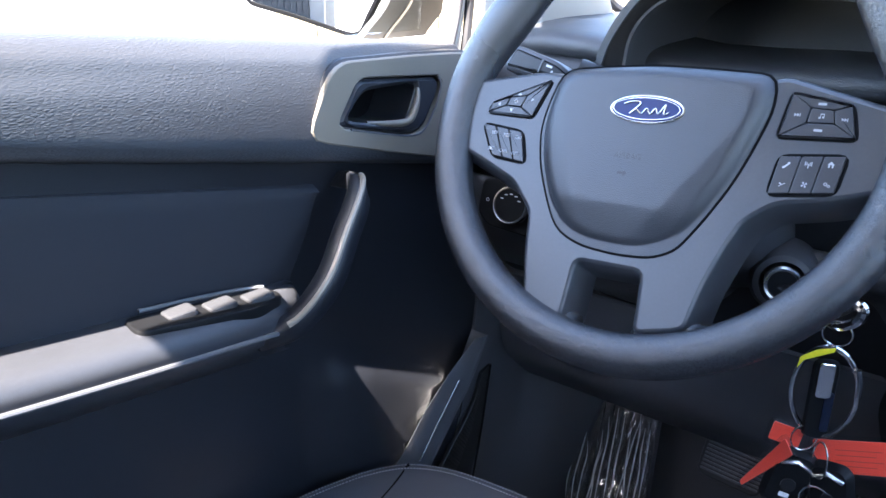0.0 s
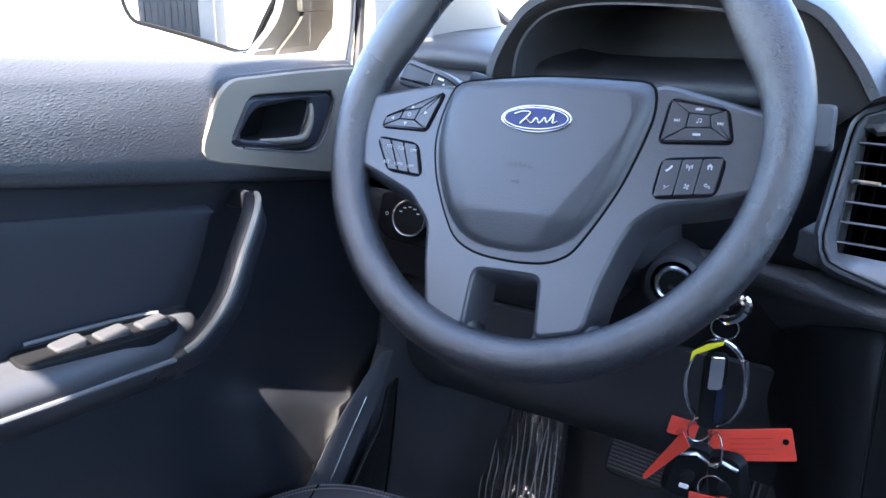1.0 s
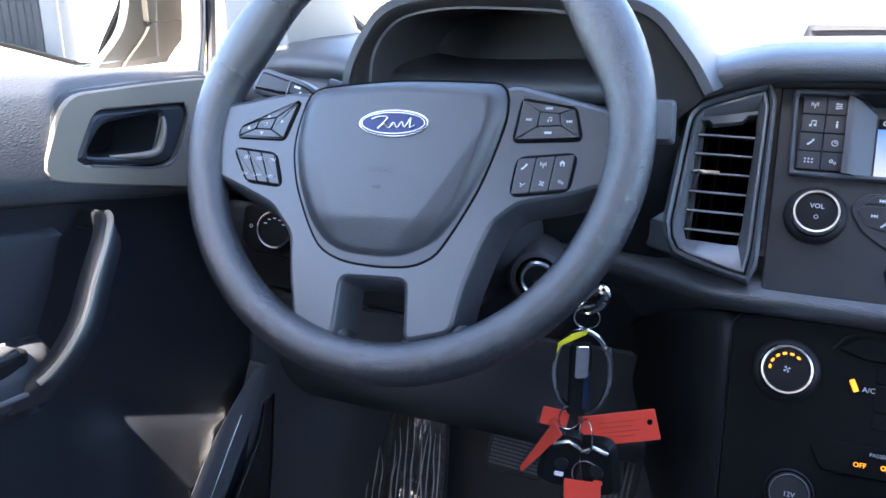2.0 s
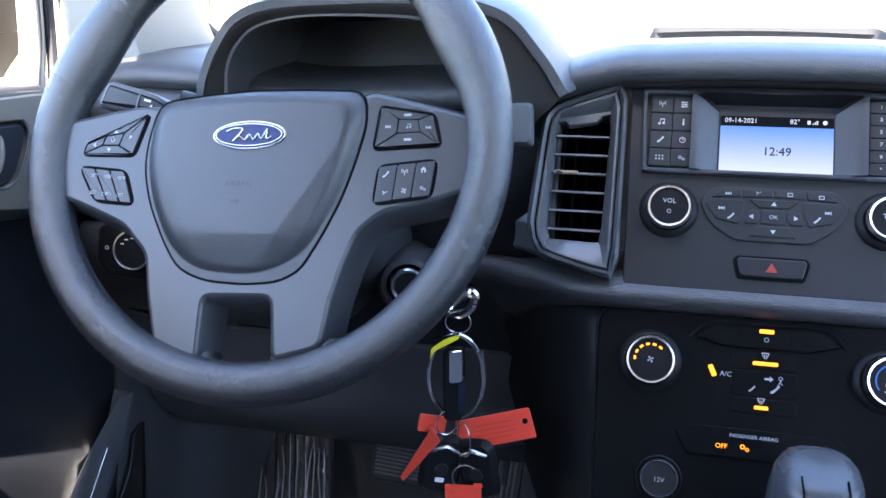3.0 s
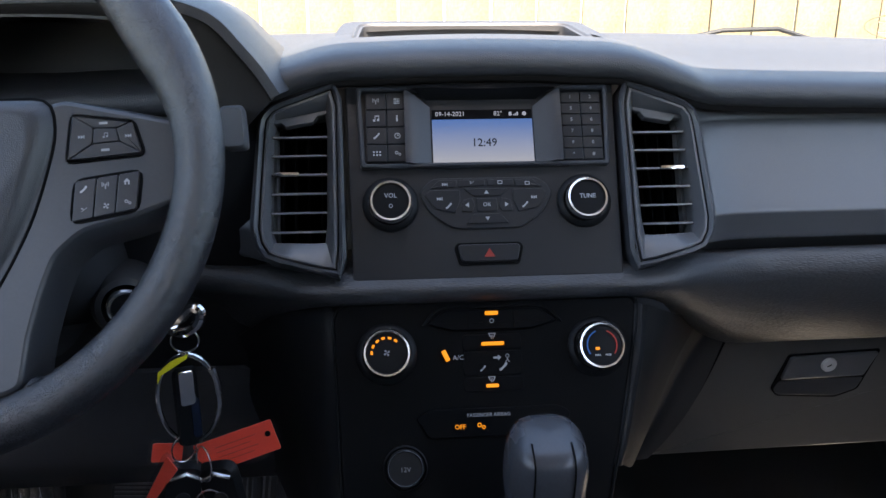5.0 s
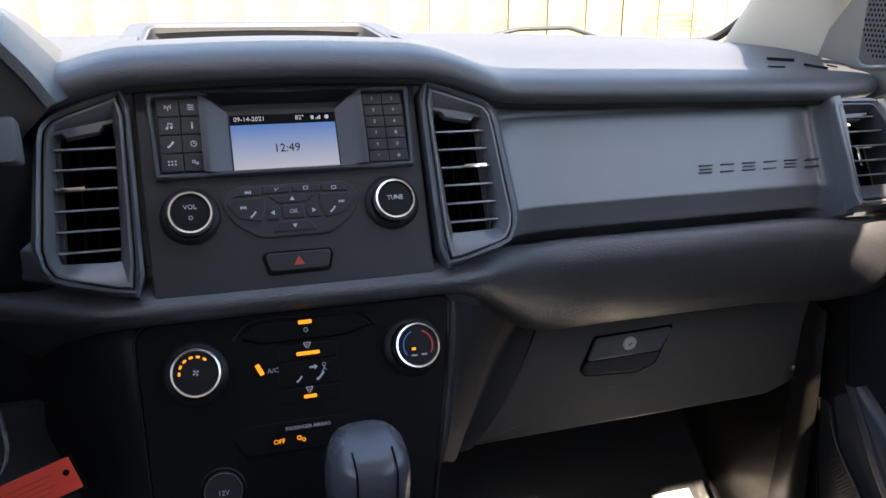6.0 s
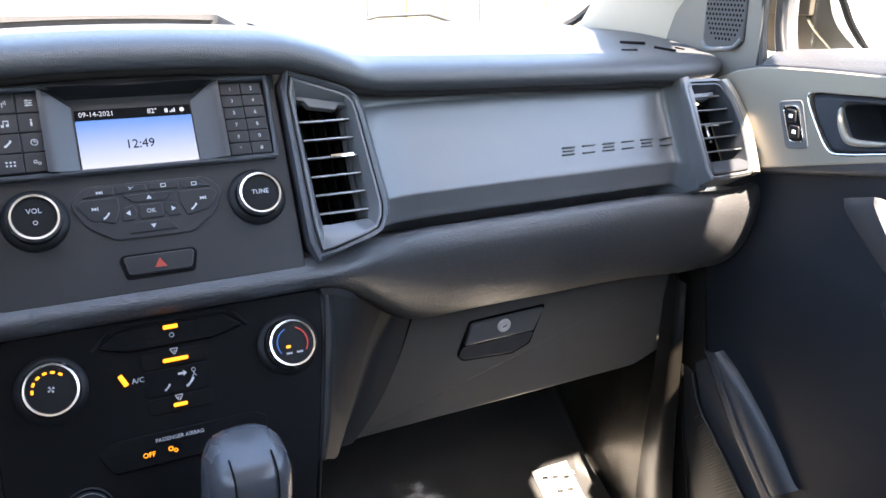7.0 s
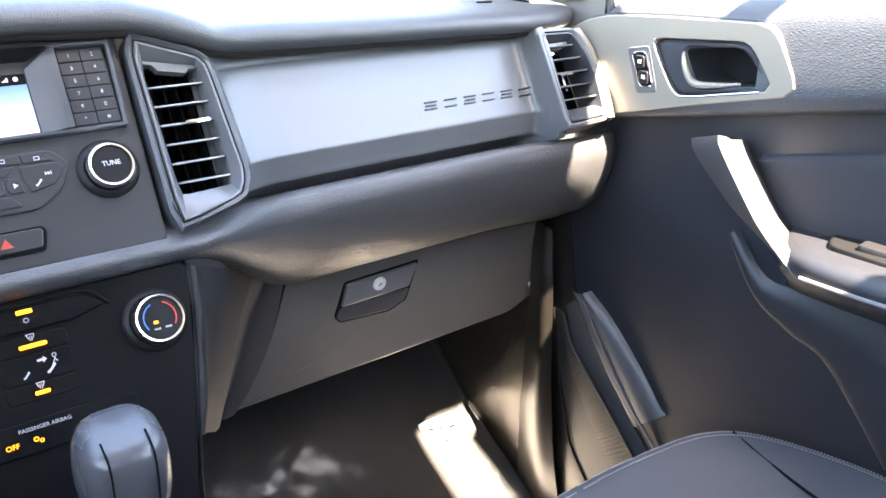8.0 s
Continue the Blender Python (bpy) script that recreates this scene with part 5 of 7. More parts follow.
for s in (-1, 1):
    o = [(s * 0.0985, -0.0050), (s * 0.1490, -0.0030), (s * 0.1430, 0.0200), (s * 0.1030, 0.0270)]
    if s < 0:
        o = [(-0.1020, -0.0062), (-0.1465, -0.0048), (-0.1440, 0.0035), (-0.0912, 0.0262)]
    mid = [(s * 0.1160, 0.0060), (s * 0.1340, 0.0065), (s * 0.1320, 0.0160), (s * 0.1170, 0.0170)]
    if s < 0:
        mid = [(-0.1150, 0.0015), (-0.1300, 0.0020), (-0.1270, 0.0095), (-0.1110, 0.0120)]
    if s > 0:
        quads = [mid] + [[o[i], o[(i + 1) % 4], mid[(i + 1) % 4], mid[i]] for i in range(4)]
    else:
        quads = [list(reversed(q)) for q in ([mid] + [[o[i], o[(i + 1) % 4], mid[(i + 1) % 4], mid[i]] for i in range(4)])]
    oo2 = rounded(o if s > 0 else list(reversed(o)), 0.004, 3)
    ks = list(wheel_pad(oo2, quads))
    marks = ("note", "bar", "skip", "bar", "skip") if s > 0 else ("ring", "tri_down", "tri_left", "tri_up", "tri_right")
    for k, mk, q in zip(ks, marks, quads):
        icon(k, WH, sum(p[0] for p in q) / 4, sum(p[1] for p in q) / 4, 0.0071, mk, 0.0036 if mk != "bar" else 0.0055, M_GREY)
    o = [(0.1003, -0.0470), (0.1430, -0.0415), (0.1465, -0.0150), (0.1035, -0.0190)] if s > 0 else [(-0.0988, -0.0461), (-0.1320, -0.0430), (-0.1483, -0.0156), (-0.1080, -0.0199)]
    c3 = []
    for k in range(3):
        f0, f1 = k / 3, (k + 1) / 3
        lo = [tuple(Vector(o[0]).lerp(Vector(o[1]), f)) for f in (f0, f1)]
        hi = [tuple(Vector(o[3]).lerp(Vector(o[2]), f)) for f in (f1, f0)]
        c3.append(lo + hi)
    if s < 0:
        o, c3 = list(reversed(o)), [list(reversed(q)) for q in c3]
    ks = list(wheel_pad(rounded(o, 0.006, 3), c3))
    for k, q, lab in zip(ks, c3, (("phone", "antenna", "house"), ("ON", "RES", "SET"))[s < 0] if s > 0 else ("ON", "RES", "SET")):
        cu, cw = sum(p[0] for p in q) / 4, sum(p[1] for p in q) / 4
        if s > 0:
            icon(k, WH, cu, cw + 0.007, 0.0071, lab, 0.0046, M_GREY)
            icon(k, WH, cu, cw - 0.007, 0.0071, {"phone": "cross", "antenna": "fan", "house": "gears"}[lab], 0.0044, M_GREY)
        else:
            words("lettering", lab, 0.0040, M_GREY, k, WH, cu, cw + 0.007, 0.0071)
            words("lettering", {"ON": "OFF", "RES": "CAN", "SET": "SET"}[lab], 0.0040, M_GREY, k, WH, cu, cw - 0.007, 0.0071)

col = thing("steering_column", (-0.411, 0.60, 0.75), "black plastic steering column shroud with stalks", "steering column")
rings = []
for d, a, c in ((-0.05, 0.060, 0.040), (-0.08, 0.070, 0.048), (-0.13, 0.075, 0.055), (-0.22, 0.08, 0.06)):
    rings.append([(a * math.copysign(abs(math.cos(w)) ** 0.7, math.cos(w)), c * math.copysign(abs(math.sin(w)) ** 0.7, math.sin(w)) - 0.035, d) for w in (2 * math.pi * k / 32 for k in range(32))])
part("shroud", rings_bm(rings), M_DARK, col, at=WH)
IG = plane_at((-0.312, 0.552, 0.716), 5) @ pose(0, 0, 0, 0, 14)
part("lock_housing", lathe([(0.030, -0.06), (0.029, -0.010), (0.025, -0.002), (0.020, 0.0), (0.0195, -0.004), (0.018, -0.05)], 32, True), M_DARK, col, at=IG)
ign = part("ignition_lock", lathe([(0.0165, -0.02), (0.0165, 0.003), (0.0150, 0.005), (0.0130, 0.0045), (0.0125, 0.001), (0.0001, 0.001)], 32), M_STEEL, col, "bright ringed ignition lock", at=IG)
part("lock_face", lathe([(0.0122, 0.0), (0.0122, 0.0022), (0.0001, 0.0026)], 28), M_FACE, ign, at=IG)
# stalks
SK = plane_at((-0.568, 0.55, 0.878), 20, -12)
so = rounded([(-0.038, -0.016), (0.042, -0.012), (0.046, 0.002), (0.020, 0.010), (-0.034, 0.012)], 0.008, 4)
sl = part("stalk", prism(so, -0.018, 0.006, 0.004), M_BEZEL, col, "grey stalk end", at=SK)
part("stalk_groove", prism(inset(so, 0.0045), 0.004, 0.0064, 0.0004), M_GROOVE, sl, at=SK)
part("stalk_face", prism(inset(so, 0.0058), 0.004, 0.0074, 0.0010), M_DARK, sl, at=SK)
part("stalk_ridge", block(0.004, 0.0058, -0.007, 0.006, 0.007, 0.0086, 0.0004), M_PANEL, sl, at=SK)
icon(sl, SK, 0.014, 0.002, 0.0075, "bar", 0.007, M_WHITE)
icon(sl, SK, 0.017, -0.004, 0.0075, "phone", 0.006, M_WHITE)
part("stalk_arm", tube([(-0.53, 0.56, 0.878), (-0.47, 0.575, 0.86), (-0.42, 0.60, 0.84)], 0.010, 12), M_DARK, col)
part("stalk", rings_bm([[(p[0], p[1], z) for p in q] for q, z in ((box_o(-0.012, 0.006, -0.017, 0.017, 0.004), -0.025), (box_o(-0.012, 0.008, -0.018, 0.018, 0.005), 0.0), (box_o(-0.010, 0.006, -0.015, 0.015, 0.004), 0.006))]), M_PANEL, col, "grey wiper stalk end", at=plane_at((-0.2085, 0.552, 0.868), 15, 3))
part("stalk_arm", tube([(-0.215, 0.565, 0.866), (-0.30, 0.575, 0.855), (-0.38, 0.60, 0.84)], 0.009, 12), M_DARK, col)

lamp = thing("light_switch", (-0.614, 0.60, 0.717), "black rotary light switch with a bright ring", "switch")
LS = plane_at((-0.622, 0.600, 0.714), 12) @ pose(0, 0, 0, 0, 6)
part("plate", prism(rounded([(-0.046, -0.016), (-0.030, -0.030), (0.030, -0.034), (0.034, 0.030), (-0.044, 0.024)], 0.008, 4), -0.03, 0.004, 0.003), M_FACE, lamp, at=LS)
lk, la = rotary(lamp, LS, 0.0, 0.0, 0.0215, 0.016, M_STEEL, collar=False)
for k in range(5):
    w = radians(150 - 30 * k)
    icon(lk, la, 0.0125 * math.cos(w), 0.0125 * math.sin(w), 0.0153, "bar", 0.0035, M_WHITE)
icon(lamp, LS, -0.034, 0.0, 0.0042, "ring", 0.004, M_WHITE)

# ---- keys ----
keys = thing("key_bunch", (-0.25, 0.485, 0.70), "keys and fobs with red tags hanging from the ignition", "keys")
part("ignition_key", tube([(-0.312, 0.548, 0.716), (-0.285, 0.520, 0.722), (-0.262, 0.495, 0.728)], 0.0045, 8, flat=0.4), M_STEEL, keys)
part("key_head", tube(spline([(-0.262, 0.490, 0.722), (-0.250, 0.484, 0.732), (-0.240, 0.480, 0.742), (-0.234, 0.478, 0.738), (-0.238, 0.480, 0.728), (-0.250, 0.484, 0.720)], 5, True), 0.0042, 8, True), M_CHROME, keys, "bright key head")


def ring_at(c, a, h, turn, lean, r, mat=None, label=""):
    m = pose(*c, 90 + lean, 0, turn)
    ps = [m @ Vector((a * math.cos(w), h * math.sin(w), 0)) for w in (2 * math.pi * k / 40 for k in range(40))]
    return part("ring", tube(ps, r, 8, True), mat or M_STEEL, keys, label)


ring_at((-0.249, 0.482, 0.714), 0.0105, 0.0105, 10, 8, 0.0008)
ring_at((-0.2505, 0.482, 0.6635), 0.0235, 0.0385, 6, 0, 0.0021, M_CHROME, label="large steel clip ring")
part("clasp", tube([(-0.2300, 0.4815, 0.690), (-0.2272, 0.4815, 0.678), (-0.2266, 0.4815, 0.668)], 0.0028, 10), M_CHROME, keys)
fob = part("fob", rings_bm([[(p[0], p[1], z) for p in q] for q, z in ((box_o(-0.0085, 0.0085, -0.036, 0.030, 0.006), -0.004), (box_o(-0.010, 0.010, -0.038, 0.032, 0.007), 0.0), (box_o(-0.0085, 0.0085, -0.036, 0.030, 0.006), 0.004))]), M_FACE, keys, "black flip key", at=pose(-0.252, 0.482, 0.660, 90, 0, 25))
part("fob_metal", prism(box_o(-0.006, 0.006, 0.0, 0.030, 0.003), 0.0035, 0.0055, 0.0008), M_CHROME, fob, at=pose(-0.252, 0.482, 0.660, 90, 0, 25))
part("fob_glass", prism(box_o(0.0015, 0.0085, -0.030, 0.006, 0.003), 0.0035, 0.0050, 0.0008), M_KEYBLUE, fob, at=pose(-0.252, 0.482, 0.660, 90, 0, 25))
part("yellow_tag", prism(rounded([(-0.015, -0.010), (-0.011, -0.002), (0.009, 0.010), (0.010, 0.0135), (-0.003, 0.009), (-0.014, 0.000)], 0.001, 2), -0.0006, 0.0006, 0.0002), M_YELLOW, keys, "yellow paper tag", at=pose(-0.257, 0.478, 0.690, 90, 0, 8))


def tag(o, at):
    t = part("red_tag", prism(rounded(o, 0.0015, 2), -0.0005, 0.0005, 0.0002), M_RED, keys, "red paper key tag in a clear sleeve", at=at)
    part("sleeve", prism(inset(rounded(o, 0.0015, 2), -0.0035), -0.0009, 0.0009, 0.0003), M_TAGSLEEVE, t, at=at)
    return t


TM = pose(-0.2165, 0.490, 0.6135, 86, -16, 6)
t1 = tag([(-0.034, -0.014), (0.032, -0.014), (0.032, 0.014), (-0.034, 0.014)], TM)
part("hole", lathe([(0.0024, 0), (0.0024, 0.0016), (0.0001, 0.0016)], 16), M_GROOVE, t1, at=TM @ pose(0.026, 0.003, 0))
for k in range(4):
    part("print_bar", block(-0.018, 0.016 - 0.005 * (k % 2), 0.006 - k * 0.0045, 0.0064 - k * 0.0045, 0.0009, 0.0012, 0.0001), M_RISK, t1, at=TM)
TM2 = pose(-0.281, 0.474, 0.592, 88, -58, -20)
tag([(-0.042, -0.003), (0.026, -0.009), (0.030, 0.004), (-0.040, 0.001)], TM2)
TM3 = pose(-0.272, 0.482, 0.616, 84, 12, 20)
tag([(-0.012, -0.008), (0.012, -0.008), (0.012, 0.008), (-0.012, 0.008)], TM3)
TM4 = pose(-0.242, 0.472, 0.553, 88, -2, 4)
tag([(-0.016, -0.016), (0.016, -0.016), (0.016, 0.012), (-0.016, 0.012)], TM4)
for c, turn, roll in (((-0.263, 0.480, 0.583), 20, 12), ((-0.231, 0.482, 0.581), -8, -10)):
    fm = pose(*c, 88, roll, turn)
    f = part("fob", rings_bm([[(p[0], p[1], z) for p in q] for q, z in ((box_o(-0.015, 0.015, -0.028, 0.022, 0.011, 5), -0.006), (box_o(-0.018, 0.018, -0.031, 0.025, 0.013, 5), 0.0), (box_o(-0.014, 0.014, -0.027, 0.021, 0.010, 5), 0.007))]), M_FACE, keys, "rounded black remote fob", at=fm)
    part("fob_button", lathe([(0.006, 0.006), (0.006, 0.0085), (0.0001, 0.009)], 18), M_BUTTON, f, at=fm @ pose(0, -0.006, 0))
    part("fob_trim", tube([(-0.012, 0.012, 0.007), (0, 0.017, 0.008), (0.012, 0.012, 0.007)], 0.0020, 8), M_STEEL, f, at=fm)
    part("fob_mark", prism(box_o(-0.004, 0.004, -0.018, -0.014, 0.001), 0.006, 0.0078, 0.0002), M_RED if roll < 0 else M_WHITE, f, at=fm)
ring_at((-0.258, 0.480, 0.620), 0.010, 0.013, 30, 10, 0.0008)
ring_at((-0.243, 0.478, 0.606), 0.009, 0.016, -40, 0, 0.0008)
ring_at((-0.241, 0.474, 0.572), 0.011, 0.012, 10, 0, 0.0009)

# ---- pedals and footwell ----
ped = thing("brake_pedal", (-0.41, 0.88, 0.15), "black ribbed rubber brake pedal", "pedal")
PM = plane_at((-0.412, 0.85, 0.330), 25, -3)
pad = part("pad", prism(box_o(-0.045, 0.045, -0.031, 0.031, 0.016, 5), -0.012, 0.0, 0.003), M_RUBBER, ped, at=PM)
for k in range(9):
    part("rib", block(-0.040, 0.040, -0.0225 + k * 0.0055, -0.0195 + k * 0.0055, 0.0, 0.0022, 0.0006), M_PANEL, pad, at=PM)
part("arm", tube([(-0.41, 0.86, 0.325), (-0.40, 0.93, 0.42), (-0.40, 1.0, 0.60)], 0.010, 10), M_DARK, ped)
acc = thing("accelerator_pedal", (-0.28, 0.90, 0.12), "long black ribbed accelerator pedal", "pedal")
PM = plane_at((-0.270, 0.86, 0.285), 30, -4)
pad = part("pad", prism(box_o(-0.024, 0.024, -0.075, 0.070, 0.010, 4), -0.010, 0.0, 0.003), M_RUBBER, acc, at=PM)
for k in range(5):
    part("rib", block(-0.017 + k * 0.0075, -0.0145 + k * 0.0075, -0.065, 0.060, 0.0, 0.0022, 0.0006), M_PANEL, pad, at=PM)
part("arm", tube([(-0.27, 0.87, 0.30), (-0.268, 0.95, 0.42), (-0.27, 1.0, 0.58)], 0.008, 10), M_DARK, acc)

# ---- doors ----
def belt(y):
    return 0.917 - 0.088 * (y - 0.3)


def seam(y):
    return 0.800 - 0.185 * (y - 0.33)


def arm_top(y, s):
    return 0.700 - 0.11 * (y - 0.165) if s < 0 else 0.682 - 0.03 * (y - 0.2)


def front_door(s):
    """A closed front door seen from inside: padded top, silver handle panel, cloth insert, armrest, pull handle, glass and mirror."""
    side = "left" if s < 0 else "right"
    d = thing("door_1" if s < 0 else "door_2", (s * 0.72, 0.1, 0.15), "closed " + ("driver's" if s < 0 else "passenger's") + " door in grained slate vinyl with a warm silver handle panel", "car door", "front doors", "structure")
    ys = (-0.42, -0.2, 0.0, 0.15, 0.30, 0.45, 0.56, 0.605)
    rows = []
    for y in ys:
        b0, e = belt(y) - (0.010 if s < 0 else 0), seam(y)
        h = b0 - e
        rows.append([(s * X, y, z) for X, z in ((0.765, b0 - 0.004), (0.745, b0 + 0.004), (0.726 if s > 0 else 0.720, b0 + (0.001 if s > 0 else 0.003)), (0.709 if s > 0 else 0.705, b0 - 0.010), (0.699, b0 - 0.025), (0.694, b0 - 0.5 * h), (0.692, b0 - 0.8 * h), (0.694, e + 0.008), (0.700, e), (0.716, e - 0.004))])
    bm = sheet(rows, 9, 12, 0.006 * -s)
    bmesh.ops.delete(bm, geom=[f for f in bm.faces if f.calc_center_median().y > 0.388 and 0.812 - 0.26 * (f.calc_center_median().y - 0.40) < f.calc_center_median().z < 0.872 and abs(f.calc_center_median().x) < 0.72], context='FACES')
    part("upper_pad", bm, M_DOOR, d, "grained slate vinyl upper pad")
    rows = []
    for y in np.linspace(-0.42, 0.665, 40):
        col_ = [(s * 0.712, y, seam(y) + 0.004)]
        for z in [seam(y) - 0.02] + [0.70 - 0.0144 * k for k in range(37)]:
            X = float(np.interp(z, (0.16, 0.18, 0.22, 0.33, 0.45, 0.56, 0.64, 0.69, 0.72), (0.75, 0.74, 0.705, 0.700, 0.704, 0.708, 0.712, 0.716, 0.716)))
            if s < 0:
                top = min(0.585, 0.578 - 0.50 * (y - 0.408))
                f = min(1, max(0, (y - 0.365) / 0.04)) * min(1, max(0, (top - z) / 0.020)) * min(1, max(0, (z - 0.400 - 0.76 * (y - 0.470)) / 0.020))
                X -= (X - 0.691 + 0.13 * max(0, top - z)) * f * f * (3 - 2 * f)
            col_.append((s * X, y, z))
        rows.append(col_)
    part("lower_panel", sheet(rows, 1, 1, 0.006 * -s), M_DOORLOW, d, "black plastic lower door panel")
    if s > 0:
        # swell under the armrest and the round speaker pod
        swell = (((0.393, 0.658), (0.399, 0.649)), ((0.350, 0.612), (0.359, 0.589)), ((0.298, 0.612), (0.312, 0.560)), ((0.255, 0.612), (0.272, 0.546)), ((0.205, 0.612), (0.235, 0.508)), ((0.130, 0.612), (0.188, 0.450)))
        part("arm_swell", sheet([[(0.7065, ty, tz), (0.7005, 0.65 * ty + 0.35 * ey, 0.65 * tz + 0.35 * ez), (0.6990, 0.25 * ty + 0.75 * ey, 0.25 * tz + 0.75 * ez), (0.7005, 0.05 * ty + 0.95 * ey, 0.05 * tz + 0.95 * ez), (0.7090, ey, ez)] for (ty, tz), (ey, ez) in swell], 4, 4, 0.002 * -s), M_DOORLOW, d, "swollen plastic under the armrest")
        pod = [(0.7078 - 0.02 * (0.42 - 0.09 * math.sin(a) - 0.33), 0.372 + 0.083 * math.cos(a), 0.435 + 0.088 * math.sin(a)) for a in [k * math.tau / 40 for k in range(40)]]
        part("speaker_pod", tube([(p[0] + 0.0041, p[1], p[2]) for p in pod], 0.0048, 8, True), M_DOORLOW, d, "round raised edge of the door speaker")
    part("outer_skin", block(*sorted((s * 0.775, s * 0.83)), -0.45, 0.72, -0.02, 0.885, 0.01), M_BODY, d, "white painted outer skin")
    # cloth insert
    rows = []
    for y, fr in ((-0.40, 1), (-0.15, 1), (0.10, 1), (0.24, 1), (0.325, 1), (0.362, 0.55), (0.380, 0.12)):
        t0 = 0.812 - 0.175 * (y - 0.10) if s < 0 else 0.802 - 0.215 * (y - 0.10)
        b0 = t0 - (t0 - 0.665) * fr
        rows.append([(s * 0.716, y, t0 + 0.003), (s * 0.7055, y, t0 - 0.003), (s * 0.709, y, t0 * 0.6 + b0 * 0.4), (s * 0.7135, y, b0)])
    part("cloth_insert", sheet(rows, 3, 3, 0.003 * -s), M_CLOTH, d, "dark woven cloth insert")
    # armrest
    rings = []
    ax = 0.020 if s < 0 else 0.0
    for y, w in ((-0.42, 0.640 + ax), (-0.2, 0.636 + ax), (0.0, 0.632 + ax), (0.12, 0.630 + ax), (0.22, 0.631 + ax), (0.28, 0.640 + ax * 0.8), (0.315, 0.662 + ax * 0.5), (0.335, 0.69)):
        z = arm_top(y, s)
        rings.append([(s * X, y, zz) for X, zz in ((0.725, z - 0.004), (0.70, z), (w + 0.022, z - 0.001), (w + 0.008, z - 0.004), (w + 0.001, z - 0.012), (w, z - 0.022), (w + 0.006, z - 0.036), (w + 0.030, z - 0.055), (0.71, z - 0.075), (0.725, z - 0.08))])
    smooth = [spline([r[k] for r in rings], 4) for k in range(10)]
    part("armrest", rings_bm([[smooth[k][i] for k in range(10)] for i in range(len(smooth[0]))]), M_ARMREST if s < 0 else M_DOORLOW, d, "padded vinyl armrest", sharp=50)
    ps = spline([(s * (w - 0.001), y, arm_top(y, s) - 0.024) for y, w in ((-0.42, 0.640 + ax), (-0.1, 0.634 + ax), (0.12, 0.630 + ax), (0.22, 0.631 + ax), (0.275, 0.636 + ax * 0.8))], 5)
    part("armrest_edge", tube(ps, 0.0024, 8), M_PANEL, d, "thin silver edge line")
    # pull handle
    path = spline([(s * (0.648 + ax * 0.8), 0.262, 0.650), (s * (0.634 + ax * 0.5), 0.292, 0.668), (s * 0.632, 0.322, 0.702), (s * 0.640, 0.352, 0.735), (s * 0.652, 0.382, 0.762), (s * 0.675, 0.402, 0.770), (s * 0.708, 0.410, 0.766)], 5)
    n = len(path)
    bars = []
    for k in range(n):
        t = (path[min(k + 1, n - 1)] - path[max(k - 1, 0)]).normalized()
        nv = t.cross(Vector((1, 0, 0))).normalized()
        if nv.y > 0:
            nv.negate()
        wx, wn = (0.0115 if s < 0 else 0.014) * min(1, 0.45 + k / 8), (0.0115 - 0.003 * k / n) * min(1, 0.5 + k / 8)
        bars.append([path[k] + Vector((s * (a * wx + 0.004), 0, 0)) + nv * (c * wn) for a, c in ((-0.7, 1), (-1, 0.72), (-1, -0.72), (-0.7, -1), (0.7, -1), (1, -0.72), (1, 0.72), (0.7, 1))])
    if s > 0:
        # a blade: broad front face out of the door, narrow rear edge in the sun
        st_ = ((0.467, 0.748, 0.392, 0.774, 0.385, 0.771), (0.458, 0.730, 0.387, 0.760, 0.374, 0.752), (0.409, 0.685, 0.350, 0.711, 0.338, 0.706), (0.376, 0.663, 0.326, 0.684, 0.318, 0.687), (0.323, 0.632, 0.283, 0.648, 0.276, 0.653))
        o_, l_, r_ = (spline([(0, q[i], q[i + 1]) for q in st_], 6) for i in (0, 2, 4))
        bars = [[(0.7035, o.y, o.z), (0.690, o.y * 0.8 + l.y * 0.2, o.z * 0.8 + l.z * 0.2), (0.665, o.y * 0.35 + l.y * 0.65, o.z * 0.35 + l.z * 0.65), (0.6475, l.y + 0.004, l.z - 0.001), (0.6450, l.y, l.z), (0.6485, (l.y + r.y) / 2 - 0.001, (l.z + r.z) / 2 + 0.001),
                 (0.6550, r.y, r.z), (0.6600, r.y, r.z - 0.003), (0.706, r.y + 0.012, r.z - 0.012)] for o, l, r in zip(o_, l_, r_)]
    part("pull_handle", rings_bm(bars), M_DOORLOW if s < 0 else M_FLANK, d, "black pull handle" if s < 0 else "grey pull handle", sharp=60)
    if s < 0:
        # silver tube paints the highlight on the handle's rear edge
        part("handle_glint", tube([Vector(q[0]) + Vector((0.002, -0.001, 0.001)) for q in bars[4:-4]], 0.0030, 8), M_SILVER, d, "thin silver line painted as the pull handle's highlight")
    # silver panel with the release handle
    A = Matrix(((0, 0, -s, s * 0.7032), (s * 1.0, 0, 0, 0), (0, 1, 0, 0), (0, 0, 0, 1)))
    # local x runs along the car (times s), local y is up, local z points into the cabin
    q = lambda o: [(s * y, z) for y, z in o]
    fixo = lambda o: o if s > 0 else list(reversed(o))
    hole = [(0.391, 0.823), (0.422, 0.867), (0.550, 0.857), (0.547, 0.838), (0.523, 0.801), (0.498, 0.799)] if s < 0 else [(0.364, 0.818), (0.399, 0.864), (0.524, 0.857), (0.507, 0.821), (0.485, 0.7955), (0.465, 0.7965)]
    ed = 0.018 if s < 0 else 0.0
